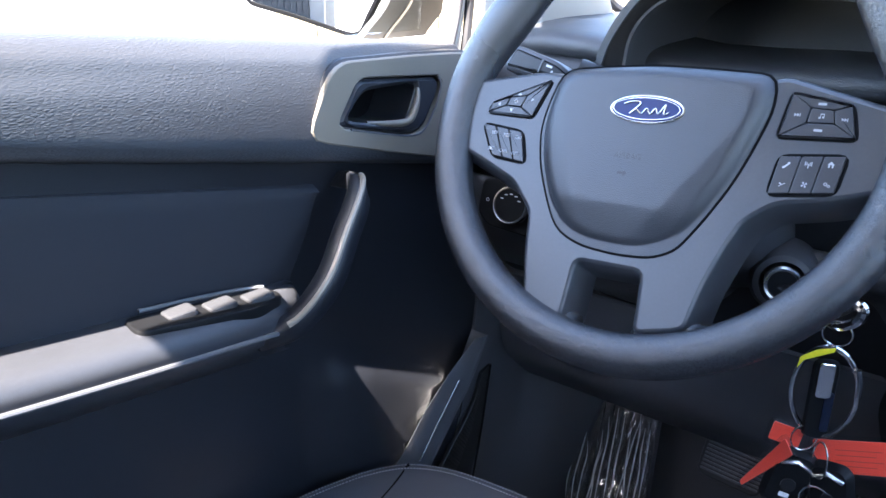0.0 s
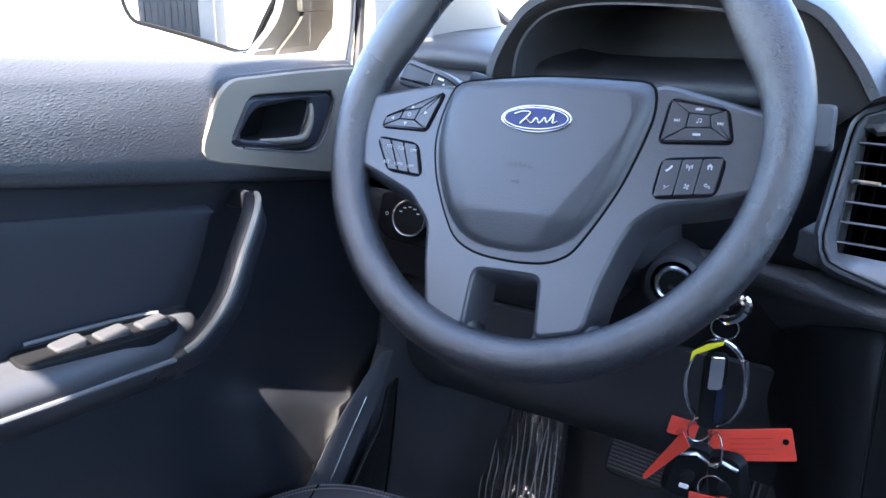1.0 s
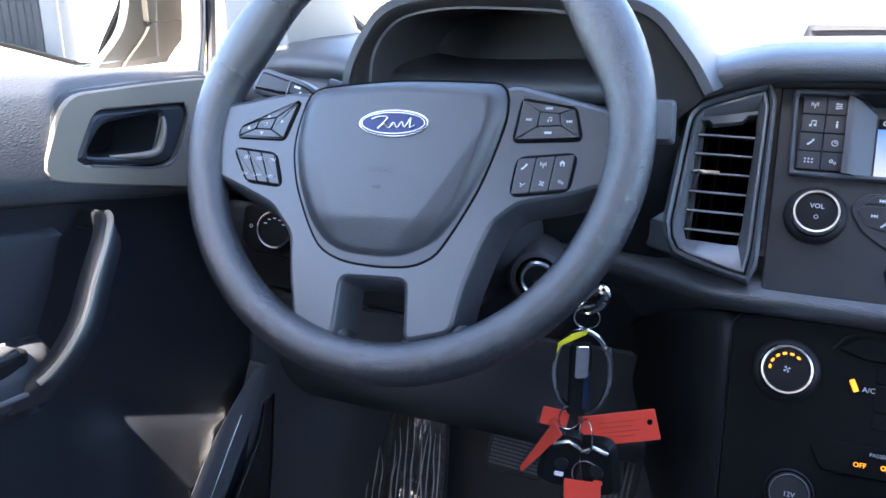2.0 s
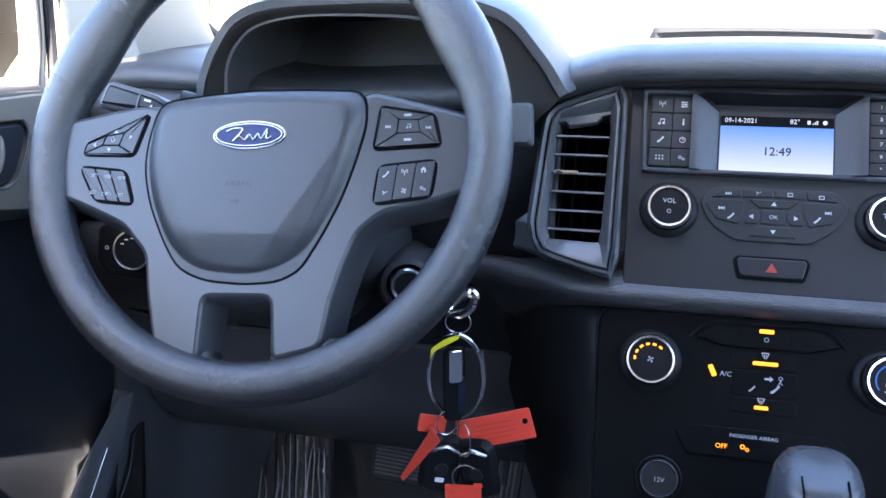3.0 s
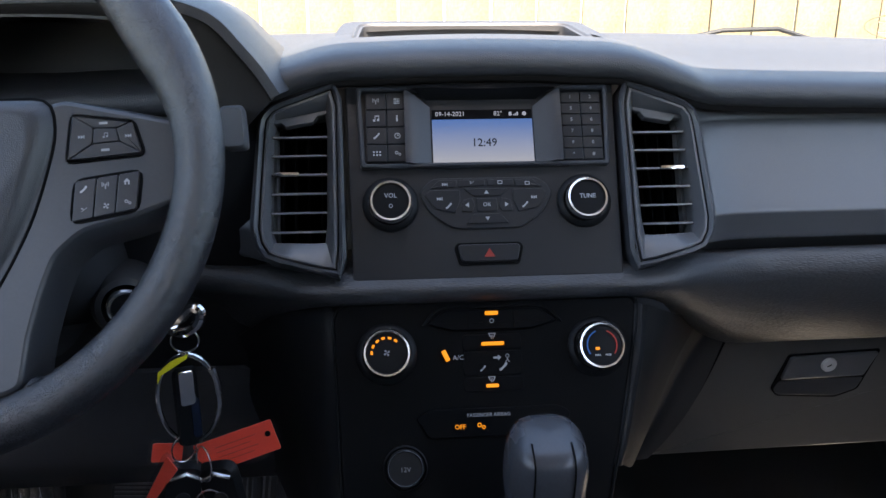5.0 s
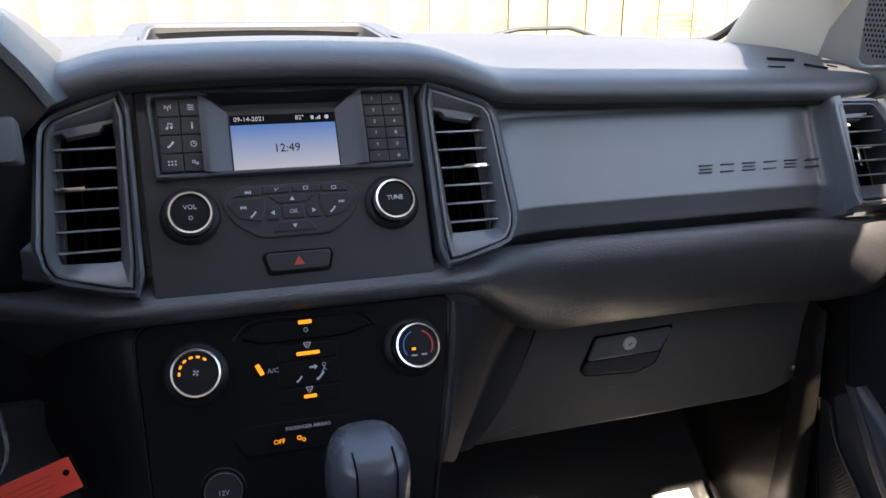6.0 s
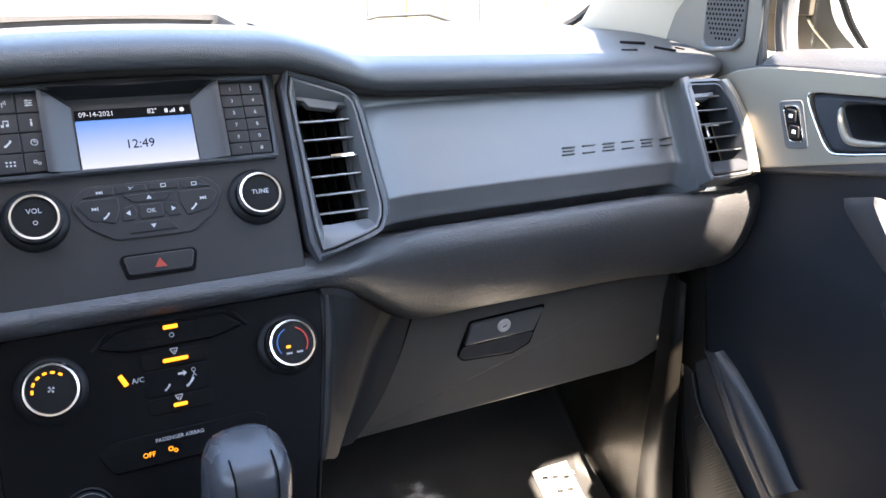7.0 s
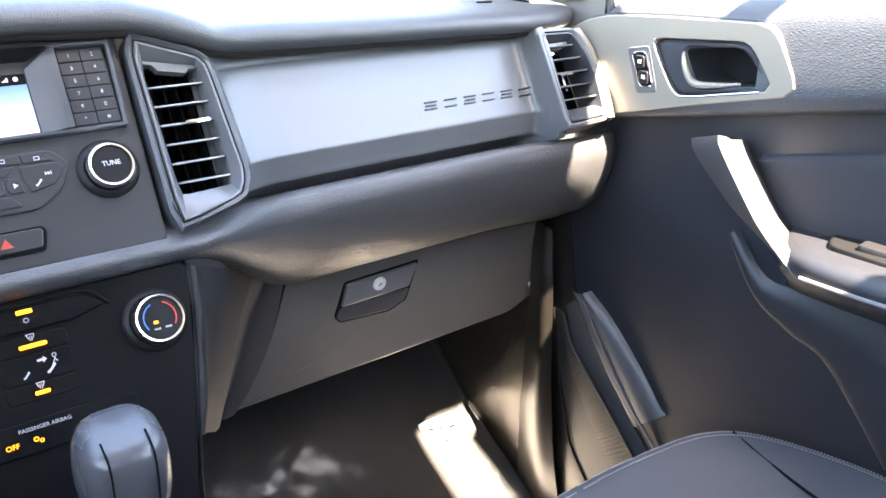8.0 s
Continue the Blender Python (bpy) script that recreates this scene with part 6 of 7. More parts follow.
    pan = [(0.334 + ed, 0.8165), (0.372 + ed, 0.884), (0.50, 0.882), (0.595, 0.878), (0.664, 0.860), (0.664, 0.742), (0.575, 0.760), (0.45, 0.791)]
    c = (s * 0.462, 0.829)
    po = radial(rounded(q(pan), 0.022, 5), c, 64)
    ho = radial(rounded(q(hole), 0.012, 4), c, 64)
    part("panel_gap", ring_plate(inset(po, -0.0022), ho, -0.012, 0.0080, 0.002), M_DOORLOW, d, "dark recess round the handle panel", at=A)
    part("handle_panel", ring_plate(po, ho, -0.012, 0.0125, 0.0014), M_SILVER, d, "warm silver handle panel", at=A)
    cup = [(0.406, 0.826), (0.432, 0.853), (0.514, 0.853), (0.496, 0.816), (0.480, 0.812)] if s < 0 else [(0.372, 0.821), (0.408, 0.857), (0.482, 0.849), (0.463, 0.815), (0.448, 0.8095)]
    cu_ = radial(rounded(q(cup), 0.012, 4), c, 64)
    part("handle_bezel", ring_plate(inset(ho, 0.0016), cu_, -0.05, 0.0105, 0.004), M_BEZEL, d, "dark slate release handle bezel", at=A)
    bl = spline([(s * y, z, 0.0118) for y, z in (((0.543, 0.8570), (0.5475, 0.845), (0.538, 0.823), (0.520, 0.802), (0.498, 0.799), (0.45, 0.809), (0.410, 0.8185)) if s < 0 else ((0.519, 0.8565), (0.5215, 0.849), (0.505, 0.821), (0.486, 0.7985), (0.466, 0.7975), (0.42, 0.8065), (0.380, 0.8145)))], 6)
    part("bezel_line", tube(bl, 0.0013, 8), M_STEEL if s > 0 else M_PANEL, d, "thin bright outline of the handle bezel", at=A)
    part("cup", prism(inset(cu_, -0.002), -0.054, -0.048, 0.001), M_FACE, d, "deep dark hand cup", at=A)
    lev = spline([(s * y, z, h) for y, z, h in ((y - (0 if s < 0 else 0.032), z - (0 if s < 0 else 0.002), h) for y, z, h in ((0.515, 0.852, 0.006), (0.511, 0.838, 0.010), (0.504, 0.824, 0.0115), (0.493, 0.8145, 0.011), (0.466, 0.816, 0.008), (0.440, 0.820, 0.004)))], 5)
    nl = len(lev)
    part("release_lever", tube(lev, [0.0016 + 0.0026 * math.sin(math.pi * min(1, (i + 1) / nl)) for i in range(nl)], 12), M_SILVER, d, "bright release lever", at=A)
    if s > 0:
        lo = q([(0.510, 0.796), (0.5415, 0.790), (0.560, 0.842), (0.527, 0.848)])
        part("lock_pad", prism(rounded(lo, 0.006, 3), 0.006, 0.0136, 0.001), M_PANEL, d, "grey door lock switch plate", at=A)
        lr = rounded(q([(0.5165, 0.8025), (0.5365, 0.7985), (0.5525, 0.8375), (0.5315, 0.8415)]), 0.006, 4)
        part("lock_outline", ring_plate(lr, inset(lr, 0.0013), 0.010, 0.0150, 0.0004), M_CHROME, d, "thin chrome outline", at=A)
        part("lock_recess", prism(inset(lr, 0.0013), 0.010, 0.0140, 0.0004), M_FACE, d, at=A)
        for z, w in ((0.8115, -0.0185), (0.8285, -0.0115)):
            lk = part("lock_key", prism(rounded(q([(0.5415 + w, z - 0.0072), (0.5555 + w, z - 0.0072), (0.5570 + w, z + 0.0072), (0.5430 + w, z + 0.0072)]), 0.003, 3), 0.012, 0.0165, 0.0012), M_BUTTON, d, "black door lock key", at=A)
            part("sign", block(*sorted((s * (0.5465 + w), s * (0.5515 + w))), z - 0.002, z + 0.002, 0.016, 0.0168, 0.0002), M_WHITE, lk, at=A)
    # window switches in the armrest
    if s < 0:
        pl = rounded([(-0.704, 0.160), (-0.668, 0.152), (-0.657, 0.262), (-0.668, 0.300), (-0.694, 0.302)], 0.012, 4)
        part("switch_panel", prism(pl, 0.670, 0.6965, 0.002), M_FACE, d, "black window switch panel", at=pose(0, 0.22, 0.7, -6) @ pose(0, -0.22, -0.7))
        for y, x in ((0.200, -0.684), (0.236, -0.679), (0.274, -0.676)):
            part("window_switch", prism(box_o(-0.010, 0.010, -0.013, 0.013, 0.004), 0.0, 0.005, 0.0020), M_DARK, d, "black window switch", at=pose(x, y, 0.6955 - (y - 0.22) * 0.1, 4, 0, -8))
        part("switch_rim", tube(spline([(-0.703, 0.175, 0.704), (-0.701, 0.225, 0.699), (-0.697, 0.272, 0.694), (-0.690, 0.292, 0.692)], 4), 0.0020, 8), M_PANEL, d)
    else:
        pl = rounded([(0.655, 0.13), (0.705, 0.13), (0.705, 0.285), (0.668, 0.270)], 0.010, 4)
        part("switch_panel", prism(pl, 0.668, 0.6850, 0.003), M_FACE, d, "black window switch panel")
        part("window_switch", prism(box_o(-0.010, 0.010, -0.020, 0.020, 0.004), 0.0, 0.007, 0.003), M_BUTTON, d, "black window switch", at=pose(0.684, 0.225, 0.6840, 2, 0, 4))
    # glass, frame, sail panel
    fo = 0.0 if s > 0 else 0.025
    gl = part("window_glass", sheet([[(s * 0.748, y, 0.90), (s * 0.69, y + (0.0 if y < 0.5 else -0.05), 1.15), (s * 0.575, y + (0 if y < 0.5 else -0.20), 1.40)] for y in (-0.33, 0.0, 0.3, 0.575)], 4, 4, 0.004), M_GLASS, d, "clear side window")
    gl.visible_shadow = False
    part("window_frame", tube(spline([(s * 0.744, 0.598 + fo, 0.87), (s * 0.738, 0.607 + fo, 0.95), (s * 0.692, 0.56 + fo, 1.14), (s * 0.612, 0.43, 1.33), (s * 0.580, 0.30, 1.40), (s * (0.572 - 0.020 * (s > 0)), 0.0, 1.42), (s * (0.572 - 0.020 * (s > 0)), -0.34, 1.415)], 5), 0.013, 10), M_FLANK if s > 0 else M_CREAM, d, "pale window frame")
    part("frame_line", tube(spline([(s * 0.7315, 0.594 + fo, 0.88), (s * 0.7255, 0.603 + fo, 0.95), (s * 0.6795, 0.556 + fo, 1.14)], 5), 0.0022, 8), M_RUBBER, d)
    part("frame_seal", tube(spline([(s * (0.717 if s > 0 else 0.728), 0.613 + fo, 0.872), (s * (0.713 if s > 0 else 0.724), 0.617 + fo, 0.95), (s * 0.682, 0.575 + fo, 1.13), (s * 0.602, 0.44, 1.32)], 5), 0.0055, 8), M_RUBBER, d)
    part("sail_panel", sheet([[(s * 0.716, y, z0), (s * 0.714, y - 0.005, (z0 + z1) / 2), (s * 0.712, y - 0.02, z1)] for y, z0, z1 in ((0.618 if s > 0 else 0.650, 0.855, 1.12), (0.66, 0.850, 1.07), (0.72, 0.850, 1.00), (0.78, 0.855, 0.93))], 3, 3, 0.006 * -s), M_SAIL if s > 0 else M_CREAM, d, "triangular trim ahead of the window")
    if s > 0:
        TW = Matrix(((0, 0, -1, 0.712), (1, 0, 0, 0.672), (0, 1, 0, 0.935), (0, 0, 0, 1)))
        tw = part("tweeter", prism(rounded([(-0.034, -0.040), (0.034, -0.048), (0.034, 0.055), (-0.034, 0.050)], 0.014, 5), -0.004, 0.006, 0.003), M_DARK, d, "black mesh door tweeter", at=TW)
        part("tweeter_lip", tube(spline([(-0.032, -0.030, 0.006), (-0.020, -0.041, 0.007), (0.0, -0.044, 0.007), (0.022, -0.045, 0.007), (0.032, -0.036, 0.006)], 4), 0.0028, 8), M_PANEL, tw, at=TW)
        mesh = bmesh.new()
        for a in range(11):
            for b2 in range(13):
                u, v = -0.029 + a * 0.0056 + (b2 % 2) * 0.0028, -0.032 + b2 * 0.0058
                if (u / 0.031) ** 2 + ((v - 0.006) / 0.044) ** 2 < 1:
                    bmesh.ops.create_circle(mesh, cap_ends=True, radius=0.0019, segments=6, matrix=Matrix.Translation((u, v, 0.0062)))
        part("mesh_holes", mesh, M_GROOVE, tw, at=TW)
    # wing mirror
    mir = thing("wing_mirror", (s * 0.88, 0.62, 0.88), "dark-edged wing mirror outside the " + ("driver's" if s < 0 else "passenger's") + " window", "wing mirror", "wing mirrors")
    MM = Matrix(((0.937, 0, -s * 0.349, s * 0.95), (-s * 0.349, 0, -0.937, 0.69), (0, 1, 0, 0.90), (0, 0, 0, 1)))
    mo = [(-0.181, 0.030), (-0.168, 0.006), (-0.097, -0.009), (-0.012, -0.031), (0.006, -0.028), (0.020, 0.0), (0.046, 0.044), (0.062, 0.10), (0.056, 0.165), (0.02, 0.185), (-0.14, 0.185), (-0.18, 0.16)]
    if s > 0:
        mo = [(-0.052, 0.16), (-0.058, 0.10), (-0.036, 0.080), (-0.009, 0.047), (0.006, 0.017), (0.040, -0.025), (0.074, -0.037), (0.216, -0.036), (0.232, -0.01), (0.232, 0.15), (0.20, 0.19), (-0.02, 0.19)]
    mo = rounded(mo, 0.012, 4)
    part("housing", rings_bm([[(x, y, z) for x, y in inset(mo, dd)] for z, dd in ((-0.10, 0.03), (-0.07, 0.012), (-0.03, 0.0), (0.0, 0.0), (0.004, 0.001))]), M_BODY, mir, "white mirror housing", at=MM)
    part("housing_edge", ring_plate(inset(mo, -0.0005), inset(mo, 0.0055), -0.004, 0.0075, 0.001), M_GROOVE, mir, "thin black rim round the mirror glass", at=MM)
    part("mirror_glass", prism(inset(mo, 0.003), 0.0, 0.0058, 0.0004), M_MIRROR, mir, "mirror glass", at=MM)
    # arm between door and mirror: overlapping painted shells
    e0 = ((0.530, 0.870), (0.543, 0.889), (0.580, 0.918), (0.597, 0.946), (0.61, 1.0))
    for k, (y0, y1, pr) in enumerate(((0.0, 0.033, 0.0), (0.0345, 0.066, 0.004), (0.0675, 0.104 if s < 0 else 0.15, 0.001))):
        part("arm", sheet([[(s * (0.80 - pr), y + a + lean * a * 2.2, z) for y, z in e0] for a, lean in ((y0, 0.03), ((y0 + y1) / 2, 0.03), (y1, 0.03))], 3, 3, 0.012 * s), M_ARM, mir, "scuffed olive-grey mirror arm shell")
    part("arm_block", block(*sorted((s * 0.792, s * 0.83)), 0.619, 0.699, 0.9315, 1.02, 0.004), M_ARM, mir, "squared upper mirror arm")
    return d


front_door(-1)
front_door(1)

# kick panels, sill strips, scuff plates
for s in (-1, 1):
    nm = "left" if s < 0 else "right"
    lone("kick_panel_" + nm, sheet([[(s * 0.705, 0.66, 0.63), (s * 0.694, 0.72, 0.60), (s * 0.692, 0.9, 0.58), (s * 0.690, 1.16, 0.56)], [(s * 0.700, 0.62, 0.44), (s * 0.690, 0.67, 0.40), (s * 0.687, 0.9, 0.36), (s * 0.686, 1.16, 0.36)],
                                    [(s * 0.70, 0.56, 0.26), (s * 0.688, 0.62, 0.22), (s * 0.685, 0.8, 0.13), (s * 0.684, 1.16, 0.11)], [(s * 0.70, 0.50, 0.14), (s * 0.688, 0.56, 0.10), (s * 0.686, 0.8, 0.07), (s * 0.685, 1.16, 0.06)]], 4, 4, 0.005 * s),
         M_FLANK if s < 0 else M_KICK, "dark kick panel beside the footwell", "panel", kind="structure")
# driver's side: a soft grey wedge widening towards the floor, a thin tube painting its highlight
tr = []
for ry, rz, ly, lz in ((0.6227, 0.5278, 0.5991, 0.5327), (0.5893, 0.4757, 0.546, 0.5032), (0.5529, 0.4364, 0.5037, 0.4738), (0.5165, 0.3981, 0.4654, 0.4374), (0.4792, 0.3607, 0.4261, 0.4059)):
    tr.append([(X, ry + (ly - ry) * f, rz + (lz - rz) * f) for f, X in ((-0.04, -0.695), (0.0, -0.6700), (0.12, -0.6680), (0.40, -0.6668), (0.62, -0.6672), (0.84, -0.6685), (1.0, -0.6702))])
lone("sill_trim_left", sheet(tr, 4, 4, 0.0008), M_PANEL, "grey plastic wedge-shaped trim along the door opening", "trim", kind="structure")
lone("trim_glint_left", tube([(-0.666, 0.5598, 0.4905), (-0.666, 0.5244, 0.4541), (-0.666, 0.487, 0.4138)], 0.0009, 6), M_STEEL, "thin bright tube painted as the sill trim's highlight", "trim", kind="structure")
# passenger side: strip on the door edge, swelling into a soft grey wedge with a square foot
tr = []
for (y0, z0), (y1, z1), (y2, z2) in (((0.634, 0.497), (0.614, 0.500), (0.606, 0.505)), ((0.600, 0.449), (0.585, 0.459), (0.571, 0.485)), ((0.567, 0.403), (0.555, 0.420), (0.532, 0.455)), ((0.538, 0.371), (0.526, 0.386), (0.494, 0.420)), ((0.514, 0.345), (0.500, 0.358), (0.466, 0.390)), ((0.507, 0.338), (0.493, 0.351), (0.455, 0.384))):
    tr.append([(0.712, y0 + 0.004, z0 - 0.004), (0.699, y0, z0), (0.694, y0 * 0.6 + y1 * 0.4, z0 * 0.6 + z1 * 0.4), (0.694, y1, z1), (0.6925, y1 * 0.8 + y2 * 0.2, z1 * 0.8 + z2 * 0.2), (0.693, y1 * 0.45 + y2 * 0.55, z1 * 0.45 + z2 * 0.55), (0.699, y1 * 0.15 + y2 * 0.85, z1 * 0.15 + z2 * 0.85), (0.712, y2, z2)])
lone("sill_trim_right", sheet(tr, 4, 3, -0.001), M_FLANK, "grey plastic wedge-shaped trim along the door opening", "trim", kind="structure")
lone("trim_sill_edge", tube(spline([(0.6935, 0.607, 0.491), (0.6925, 0.577, 0.449), (0.6925, 0.548, 0.411), (0.6935, 0.513, 0.371), (0.6965, 0.464, 0.323)], 6), 0.0022, 8), M_FLANK, "thin grey edge of the sill trim", "trim", kind="structure")
lone("trim_sill_band", sheet([[(0.697, a, b), (0.6965, (a + c) / 2, (b + d) / 2), (0.698, c, d)] for a, b, c, d in ((0.655, 0.462, 0.626, 0.486), (0.622, 0.412, 0.567, 0.403), (0.577, 0.372, 0.521, 0.353), (0.497, 0.294, 0.470, 0.302), (0.45, 0.25, 0.42, 0.262))], 4, 3, -0.002),
     M_RUBBER, "black rubber door seal band", "trim", kind="structure")
# scuff plates: a narrow wedge with short ribs along one edge
left_e = ((0.661, 0.464), (0.647, 0.381), (0.631, 0.312), (0.612, 0.253), (0.560, 0.190))
right_e = ((0.642, 0.458), (0.622, 0.416), (0.577, 0.373), (0.531, 0.330), (0.470, 0.270))
for s in (-1, 1):
    sill = thing("scuff_plate", (s * 0.66, 0.5, 0.25), "brown-grey ribbed plastic scuff plate along the sill", "scuff plate", "scuff plates")
    K = Matrix(((0, 0, -s, s * 0.6905), (1, 0, 0, 0), (0, 1, 0, 0), (0, 0, 0, 1)))
    le, re = ([p.to_2d() for p in spline([(*q, 0) for q in o], 8)] for o in (left_e, right_e))
    outline = [tuple(p) for p in le] + [tuple(p) for p in reversed(re)]
    pl = part("plate", prism(outline, -0.004, 0.0, 0.0006), M_SCUFF, sill, at=K)
    lf, rf = ([p.to_2d() for p in spline([(*q, 0) for q in o], 14)] for o in (left_e, right_e))
    for k in range(6, len(lf) - 1):
        a, c = rf[k], rf[k].lerp(lf[k], 0.22 + 0.20 * min(1, k / 20))
        up = Vector((0.0002, 0.0014))
        part("rib", prism([tuple(c - up), tuple(a - up), tuple(a + up), tuple(c + up)], -0.001, 0.0016, 0.0004), M_SCUFF, pl, at=K)
    part("edge_bead", tube([(p.x, p.y, 0.001) for p in le], 0.0022, 8), M_KICK, sill, "glossy brown edge bead", at=K)
    part("edge_line", tube([(p.x, p.y, 0.0005) for p in re], 0.0012, 6), M_SCUFF, sill, at=K)

# ---- seats ----
def front_seat(cx, front, label):
    st = thing("front_seat", (cx, front - 0.3, 0.1), label, "car seat", "front seats")
    half = [(0, -0.010), (0.05, -0.0105), (0.107, -0.015), (0.150, -0.021), (0.182, -0.031), (0.210, -0.050), (0.230, -0.080), (0.243, -0.115), (0.256, -0.170), (0.262, -0.25), (0.262, -0.45), (0.250, -0.62)]
    plan = [p.to_2d() for p in spline([(*p, 0) for p in half], 5)]
    plan = plan + [Vector((-p.x, p.y)) for p in reversed(plan[1:])]
    ring = lambda k, z: [(cx + p.x * k, front - 0.31 + (p.y + 0.31) * k, z + 0.004 * math.sin(p.x * 9) ** 2 * (k < 0.9)) for p in plan]
    secs = [ring(k, z) for k, z in ((0.05, 0.436), (0.35, 0.438), (0.60, 0.441), (0.74, 0.446), (0.84, 0.4535), (0.91, 0.4595), (0.955, 0.4612), (0.985, 0.4585), (1.004, 0.4505), (1.018, 0.436), (1.026, 0.41), (1.024, 0.36), (1.0, 0.28), (0.96, 0.22))]
    cu_ = part("cushion", rings_bm(secs), M_SEAT, st, "dark grey woven cloth cushion", sharp=60)
    for k in (0.978, 0.951):
        pts = [Vector(p) for p in ring(k, 0.4602 if k > 0.96 else 0.4620) if p[1] > front - 0.40]
        fine = []
        for p, q in zip(pts, pts[1:]):
            if (q - p).length < 0.06:
                n = max(1, round((q - p).length / 0.0034))
                fine += [(p.lerp(q, i / n), p.lerp(q, (i + 0.62) / n)) for i in range(n)]
        bm = bmesh.new()
        for p, q in fine:
            w = Vector((q.y - p.y, p.x - q.x, 0)).normalized() * 0.00055
            vs = [bm.verts.new(c) for c in (p - w, p + w, q + w, q - w)]
            up = [bm.verts.new(v.co + Vector((0, 0, 0.0007))) for v in vs]
            bm.faces.new(up)
            for i in range(4):
                bm.faces.new((vs[i], vs[(i + 1) % 4], up[(i + 1) % 4], up[i]))
        part("stitching", bm, M_THREAD, cu_)
    for sx in (-1, 1):
        ps = spline([(cx + sx * x, front + y, z) for x, y, z in ((0.203, -0.052, 0.4600), (0.196, -0.075, 0.4590), (0.190, -0.105, 0.4560), (0.180, -0.165, 0.4520), (0.172, -0.25, 0.4490), (0.168, -0.40, 0.4480))], 5)
        part("bolster_seam", tube(ps, 0.0016, 6), M_GROOVE, cu_, "sunken seam along the bolster")
    part("base", block(cx - 0.21, cx + 0.21, front - 0.6, front - 0.06, 0.10, 0.27, 0.02), M_DARK, st)
    return st


front_seat(-0.425, 0.475, "dark grey cloth driver's seat with pale double stitching")
front_seat(0.425, 0.370, "dark grey cloth passenger seat with pale double stitching")

# ---- footwell wrapping ----
def crumple(name, at, w, h, seed, amp, mat, label, nx=44, ny=44):
    bm = bmesh.new()
    vs = []
    for i in range(nx):
        for j in range(ny):
            u, v = (i / (nx - 1) - 0.5) * w, (j / (ny - 1) - 0.5) * h
            p = Vector((u * 30 + seed, v * 7, seed))
            z = amp * (noise.noise(p) + 0.6 * abs(noise.noise(p * 2.7)) + 0.3 * abs(noise.noise(p * 6.1)))
            vs.append(bm.verts.new((u, v, z)))
    for i in range(nx - 1):
        for j in range(ny - 1):
            bm.faces.new((vs[i * ny + j], vs[(i + 1) * ny + j], vs[(i + 1) * ny + j + 1], vs[i * ny + j + 1]))
    return lone(name, bm, mat, label, "plastic wrap", at=at, sharp=20)


rest = thing("footrest", (-0.60, 0.98, 0.10), "black ribbed footrest under clear plastic wrap", "footrest")
FM = plane_at((-0.636, 0.960, 0.205), 48, 14)
part("plate", prism(box_o(-0.065, 0.065, -0.15, 0.13, 0.012), -0.02, 0.0, 0.004), M_RUBBER, rest, at=FM)
for k in range(7):
    part("rib", block(-0.052 + k * 0.0165, -0.045 + k * 0.0165, -0.13, 0.11, 0.0, 0.006, 0.002), M_RUBBER, rest, at=FM)
wrap = crumple("plastic_wrap", FM @ pose(0, -0.02, 0.012), 0.13, 0.24, 3.0, 0.009, M_WRAP, "crumpled clear plastic wrap over the footrest")
rw = random.Random(8)
# white tubes paint the glints along the clear film's creases
for k in range(13):
    u = -0.060 + k * 0.0098 + rw.uniform(-0.003, 0.003)
    v0, v1 = rw.uniform(-0.13, -0.10), rw.uniform(-0.02, 0.07)
    ps = spline([(u + rw.uniform(-0.003, 0.003) + 0.02 * (k % 5 == 3) * f, v0 + (v1 - v0) * f, 0.016 + rw.uniform(0, 0.002)) for f in (0, 0.25, 0.5, 0.75, 1)], 4)
    part("painted_glint", tube(ps, [0.0002 + rw.uniform(0.0008, 0.0013) * math.sin(math.pi * (m + 0.5) / len(ps)) for m in range(len(ps))], 6), M_GLINT, wrap, "crease in the film with its glint painted white", at=FM)
def toe_z(y):
    """Height of the passenger floor, which climbs into the toe board."""
    return float(np.interp(y, [p[0] for p in reversed(toe)], [p[1] for p in reversed(toe)]))


rows = [[(x + 0.03 * max(0, y - 0.7), y, toe_z(y) + 0.006 + e) for y, e in ((0.22, 0), (0.4, 0.002), (0.55, 0.004), (0.66, 0.004), (0.74, 0.004), (0.82, 0.004), (0.90, 0.004), (0.98, 0.004), (1.06, 0.004))] for x in (0.15, 0.33, 0.50, 0.676)]
lone("floor_mat", sheet(rows, 4, 4, -0.006), M_MAT, "black carpet floor mat in the passenger footwell", "floor mat")


# paper trimmed to the sunlit area, so its outline draws the sun patch
lone("paper_mat", sheet([[(x, y, toe_z(y) + 0.0125) for y in (0.58, 0.66, 0.72, 0.78, 0.838)] for x in (0.568, 0.60, 0.635)], 3, 3, -0.0012), M_PAPER, "white printed paper floor protector under the film, cut to the sun patch", "paper mat")


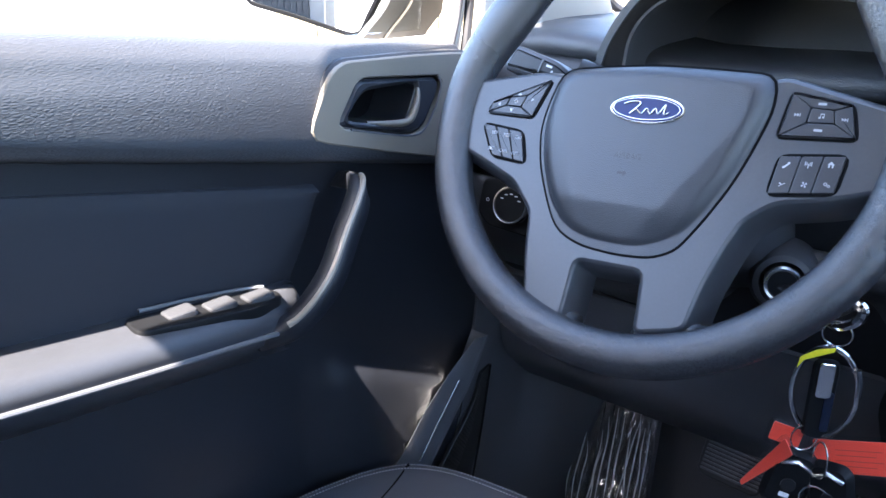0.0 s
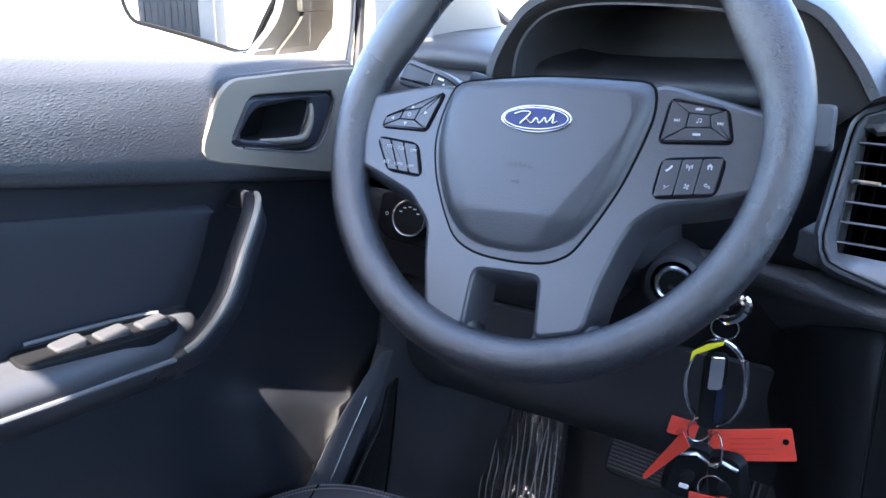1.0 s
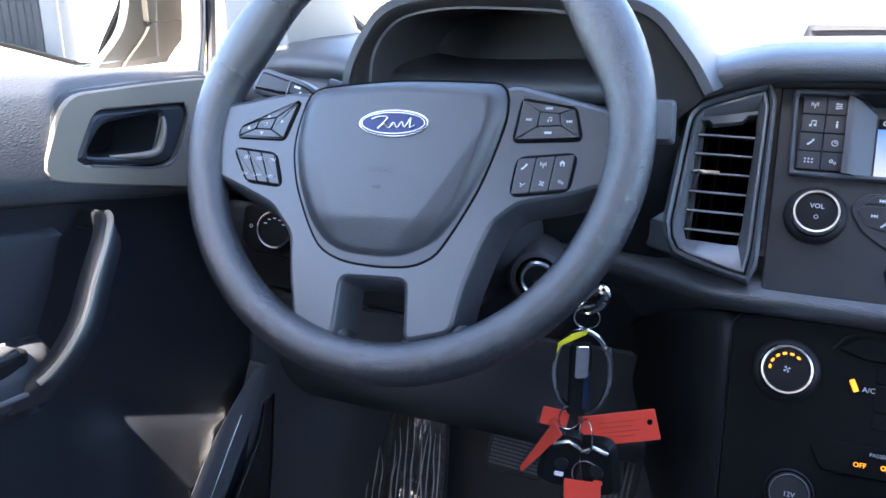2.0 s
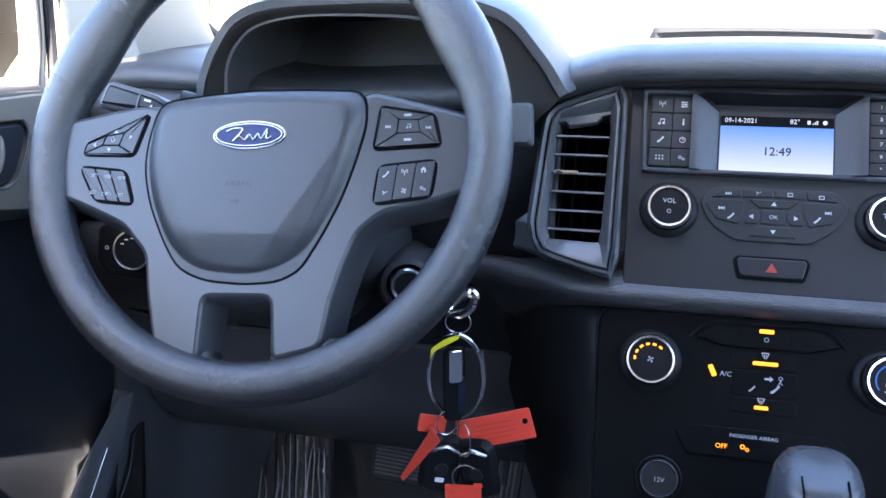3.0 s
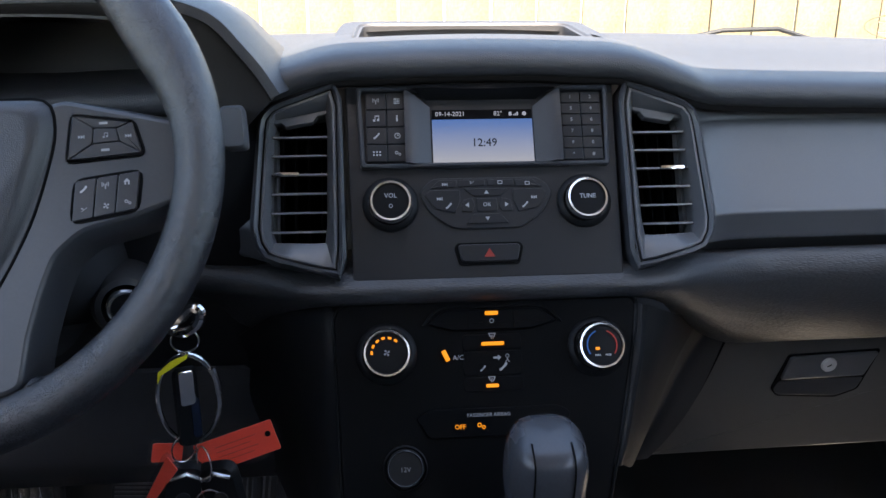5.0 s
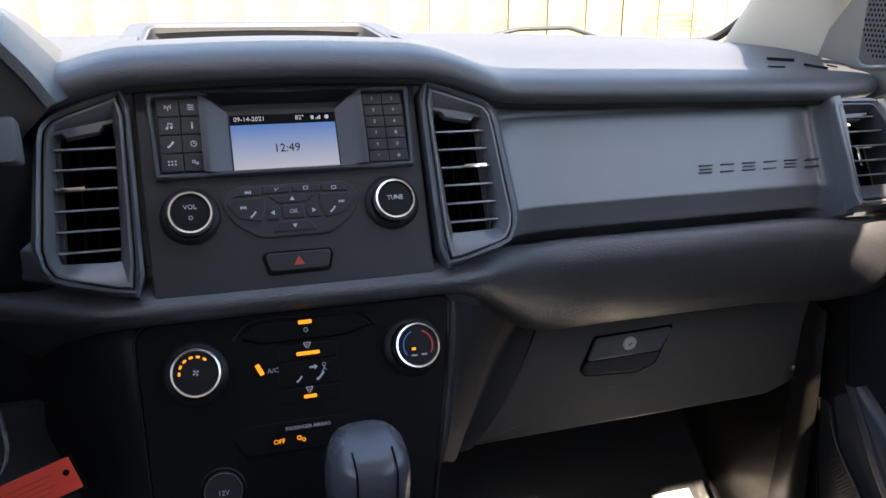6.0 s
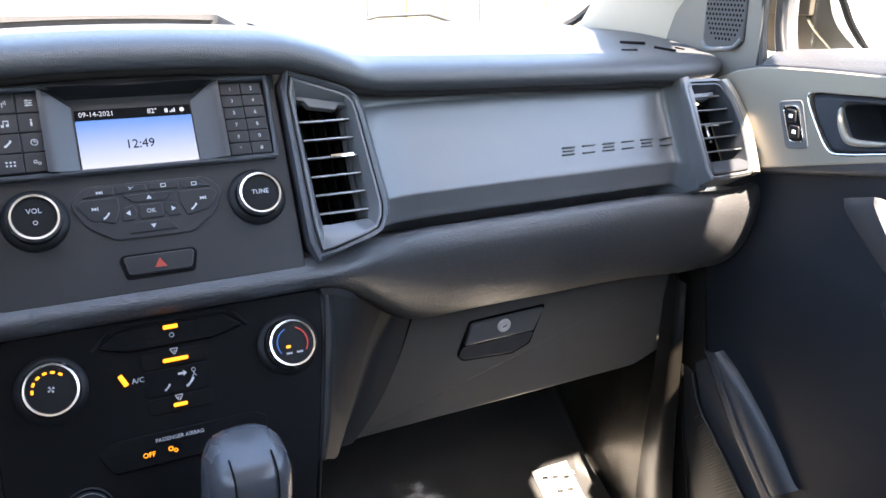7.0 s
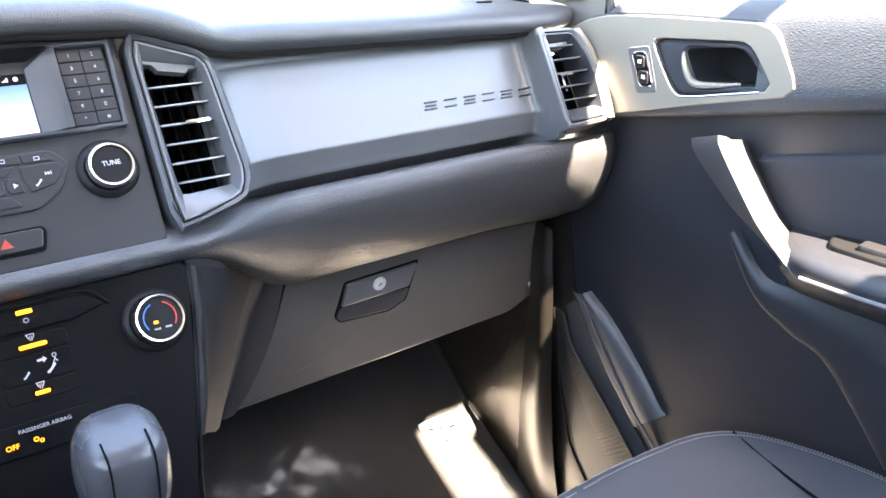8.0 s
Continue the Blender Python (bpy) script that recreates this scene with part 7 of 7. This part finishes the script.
def draped(name, us, vs_, where, seed, amp, mat, label, long=1.0):
    """A crumpled film laid on a surface; where gives the point and its outward way for (u, v)."""
    bm = bmesh.new()
    grid = []
    for u in us:
        col_ = []
        for v in vs_:
            c, out = where(u, v)
            p = Vector((u * 14 + seed, v * 14 * long, seed))
            k = noise.noise(p) + 0.7 * abs(noise.noise(p * 2.3)) + 0.5 * abs(noise.noise(p * 5.1)) + 0.25 * abs(noise.noise(p * 11.0))
            col_.append(bm.verts.new(Vector(c) + Vector(out) * (amp * k)))
        grid.append(col_)
    for a, c in zip(grid, grid[1:]):
        for i in range(len(a) - 1):
            bm.faces.new((a[i], c[i], c[i + 1], a[i + 1]))
    return lone(name, bm, mat, label, "plastic wrap", sharp=25)


def on_floor(u, v):
    lift = max(0, u - 0.634 - 0.012 * math.sin(v * 9)) * min(1, max(0, (0.90 - v) / 0.15))
    return (u - lift * 0.35, v, toe_z(v) + 0.017 + lift * 0.15), (0, -0.3, 0.95)


sheet2 = draped("plastic_wrap", np.linspace(0.17, 0.664, 120), np.linspace(0.30, 1.02, 130), on_floor, 9.0, 0.0045, M_SHEET, "clear protective plastic sheet over the passenger floor")
for k, (u, v) in enumerate(((0.585, 0.815), (0.603, 0.812), (0.622, 0.808), (0.600, 0.792), (0.618, 0.790))):
    part("print_bar", block(-0.006, 0.006, -0.003, 0.003, 0.0, 0.0008, 0.0002), M_GREY, sheet2, "faded print on the film", at=pose(u, v, toe_z(v) + 0.034, 25, 0, -12))
draped("plastic_wrap", np.linspace(0.69, 1.05, 70), np.linspace(0.20, 0.56, 70), lambda u, v: ((0.679 + 0.012 * max(0, v - 0.45), u, v), (-1, 0, 0)), 4.0, 0.0045, M_KICKFILM, "clear plastic film clinging to the kick panel", 0.5)
lone("trim_kick", sheet([[(0.684, 0.700, 0.600), (0.680, 0.682, 0.595), (0.678, 0.672, 0.590), (0.682, 0.662, 0.585)], [(0.678, 0.695, 0.50), (0.672, 0.674, 0.495), (0.670, 0.661, 0.49), (0.676, 0.650, 0.48)], [(0.676, 0.700, 0.38), (0.669, 0.675, 0.37), (0.666, 0.657, 0.365), (0.674, 0.644, 0.36)],
                         [(0.678, 0.71, 0.24), (0.670, 0.68, 0.23), (0.668, 0.655, 0.225), (0.677, 0.632, 0.22)], [(0.688, 0.72, 0.09), (0.682, 0.68, 0.09), (0.680, 0.65, 0.09), (0.686, 0.61, 0.09)]], 4, 5, 0.004),
     M_KICK, "glossy brown upright trim beside the passenger footwell", "trim", kind="structure")
# wiper outside, windscreen sticker
wip = thing("wiper", (0.6, 1.30, 0.87), "black windscreen wiper resting at the cowl", "wiper")
part("arm", tube([(0.44, 1.275, 0.893), (0.50, 1.275, 0.905), (0.60, 1.28, 0.907), (0.68, 1.29, 0.885)], 0.004, 8), M_DARK, wip)
part("blade", tube([(0.30, 1.27, 0.888), (0.6, 1.262, 0.886), (0.76, 1.24, 0.884)], 0.0045, 8), M_DARK, wip)
stk = thing("sticker", (0.70, 1.10, 0.93), "yellowed oval sticker on the windscreen", "sticker")
STM = pose(0.752, 1.165, 0.914, 50, 0, -8)
part("outline", ring_plate(ell(0.064, 0.026), ell(0.0615, 0.0235), 0, 0.0005, 0.0001), M_STICK, stk, at=STM)
for k, (w, v) in enumerate(((0.040, 0.010), (0.030, 0.0), (0.044, -0.010))):
    part("print_bar", block(-w, w, v - 0.002, v + 0.002, 0, 0.0005, 0.0001), M_STICK, stk, at=STM)

# added block behind the car, stand-in for the wing mirror's dark reflection
shed = thing("shed", (-2.8, -12.5, -0.48), "added dark block behind, stand-in for the dark reflection in the mirror", "shed")
for k in range(9):
    part("board", block(-3.40 + k * 0.1, -3.305 + k * 0.1, -12.06, -12.0 - 0.01 * (k % 2), -0.48, 2.3, 0.004), M_DARKREFL, shed)
part("pale_strip", block(-2.49, -2.25, -12.08, -12.0, -0.48, 2.35, 0.01), M_PANEL, shed, "pale grey strip beside the dark stand-in")
part("side", block(-3.40, -2.25, -14.0, -12.08, -0.48, 2.25, 0.01), M_DARKREFL, shed)
part("roof", block(-3.55, -2.10, -14.1, -11.85, 2.35, 2.42, 0.01), M_DARK, shed)
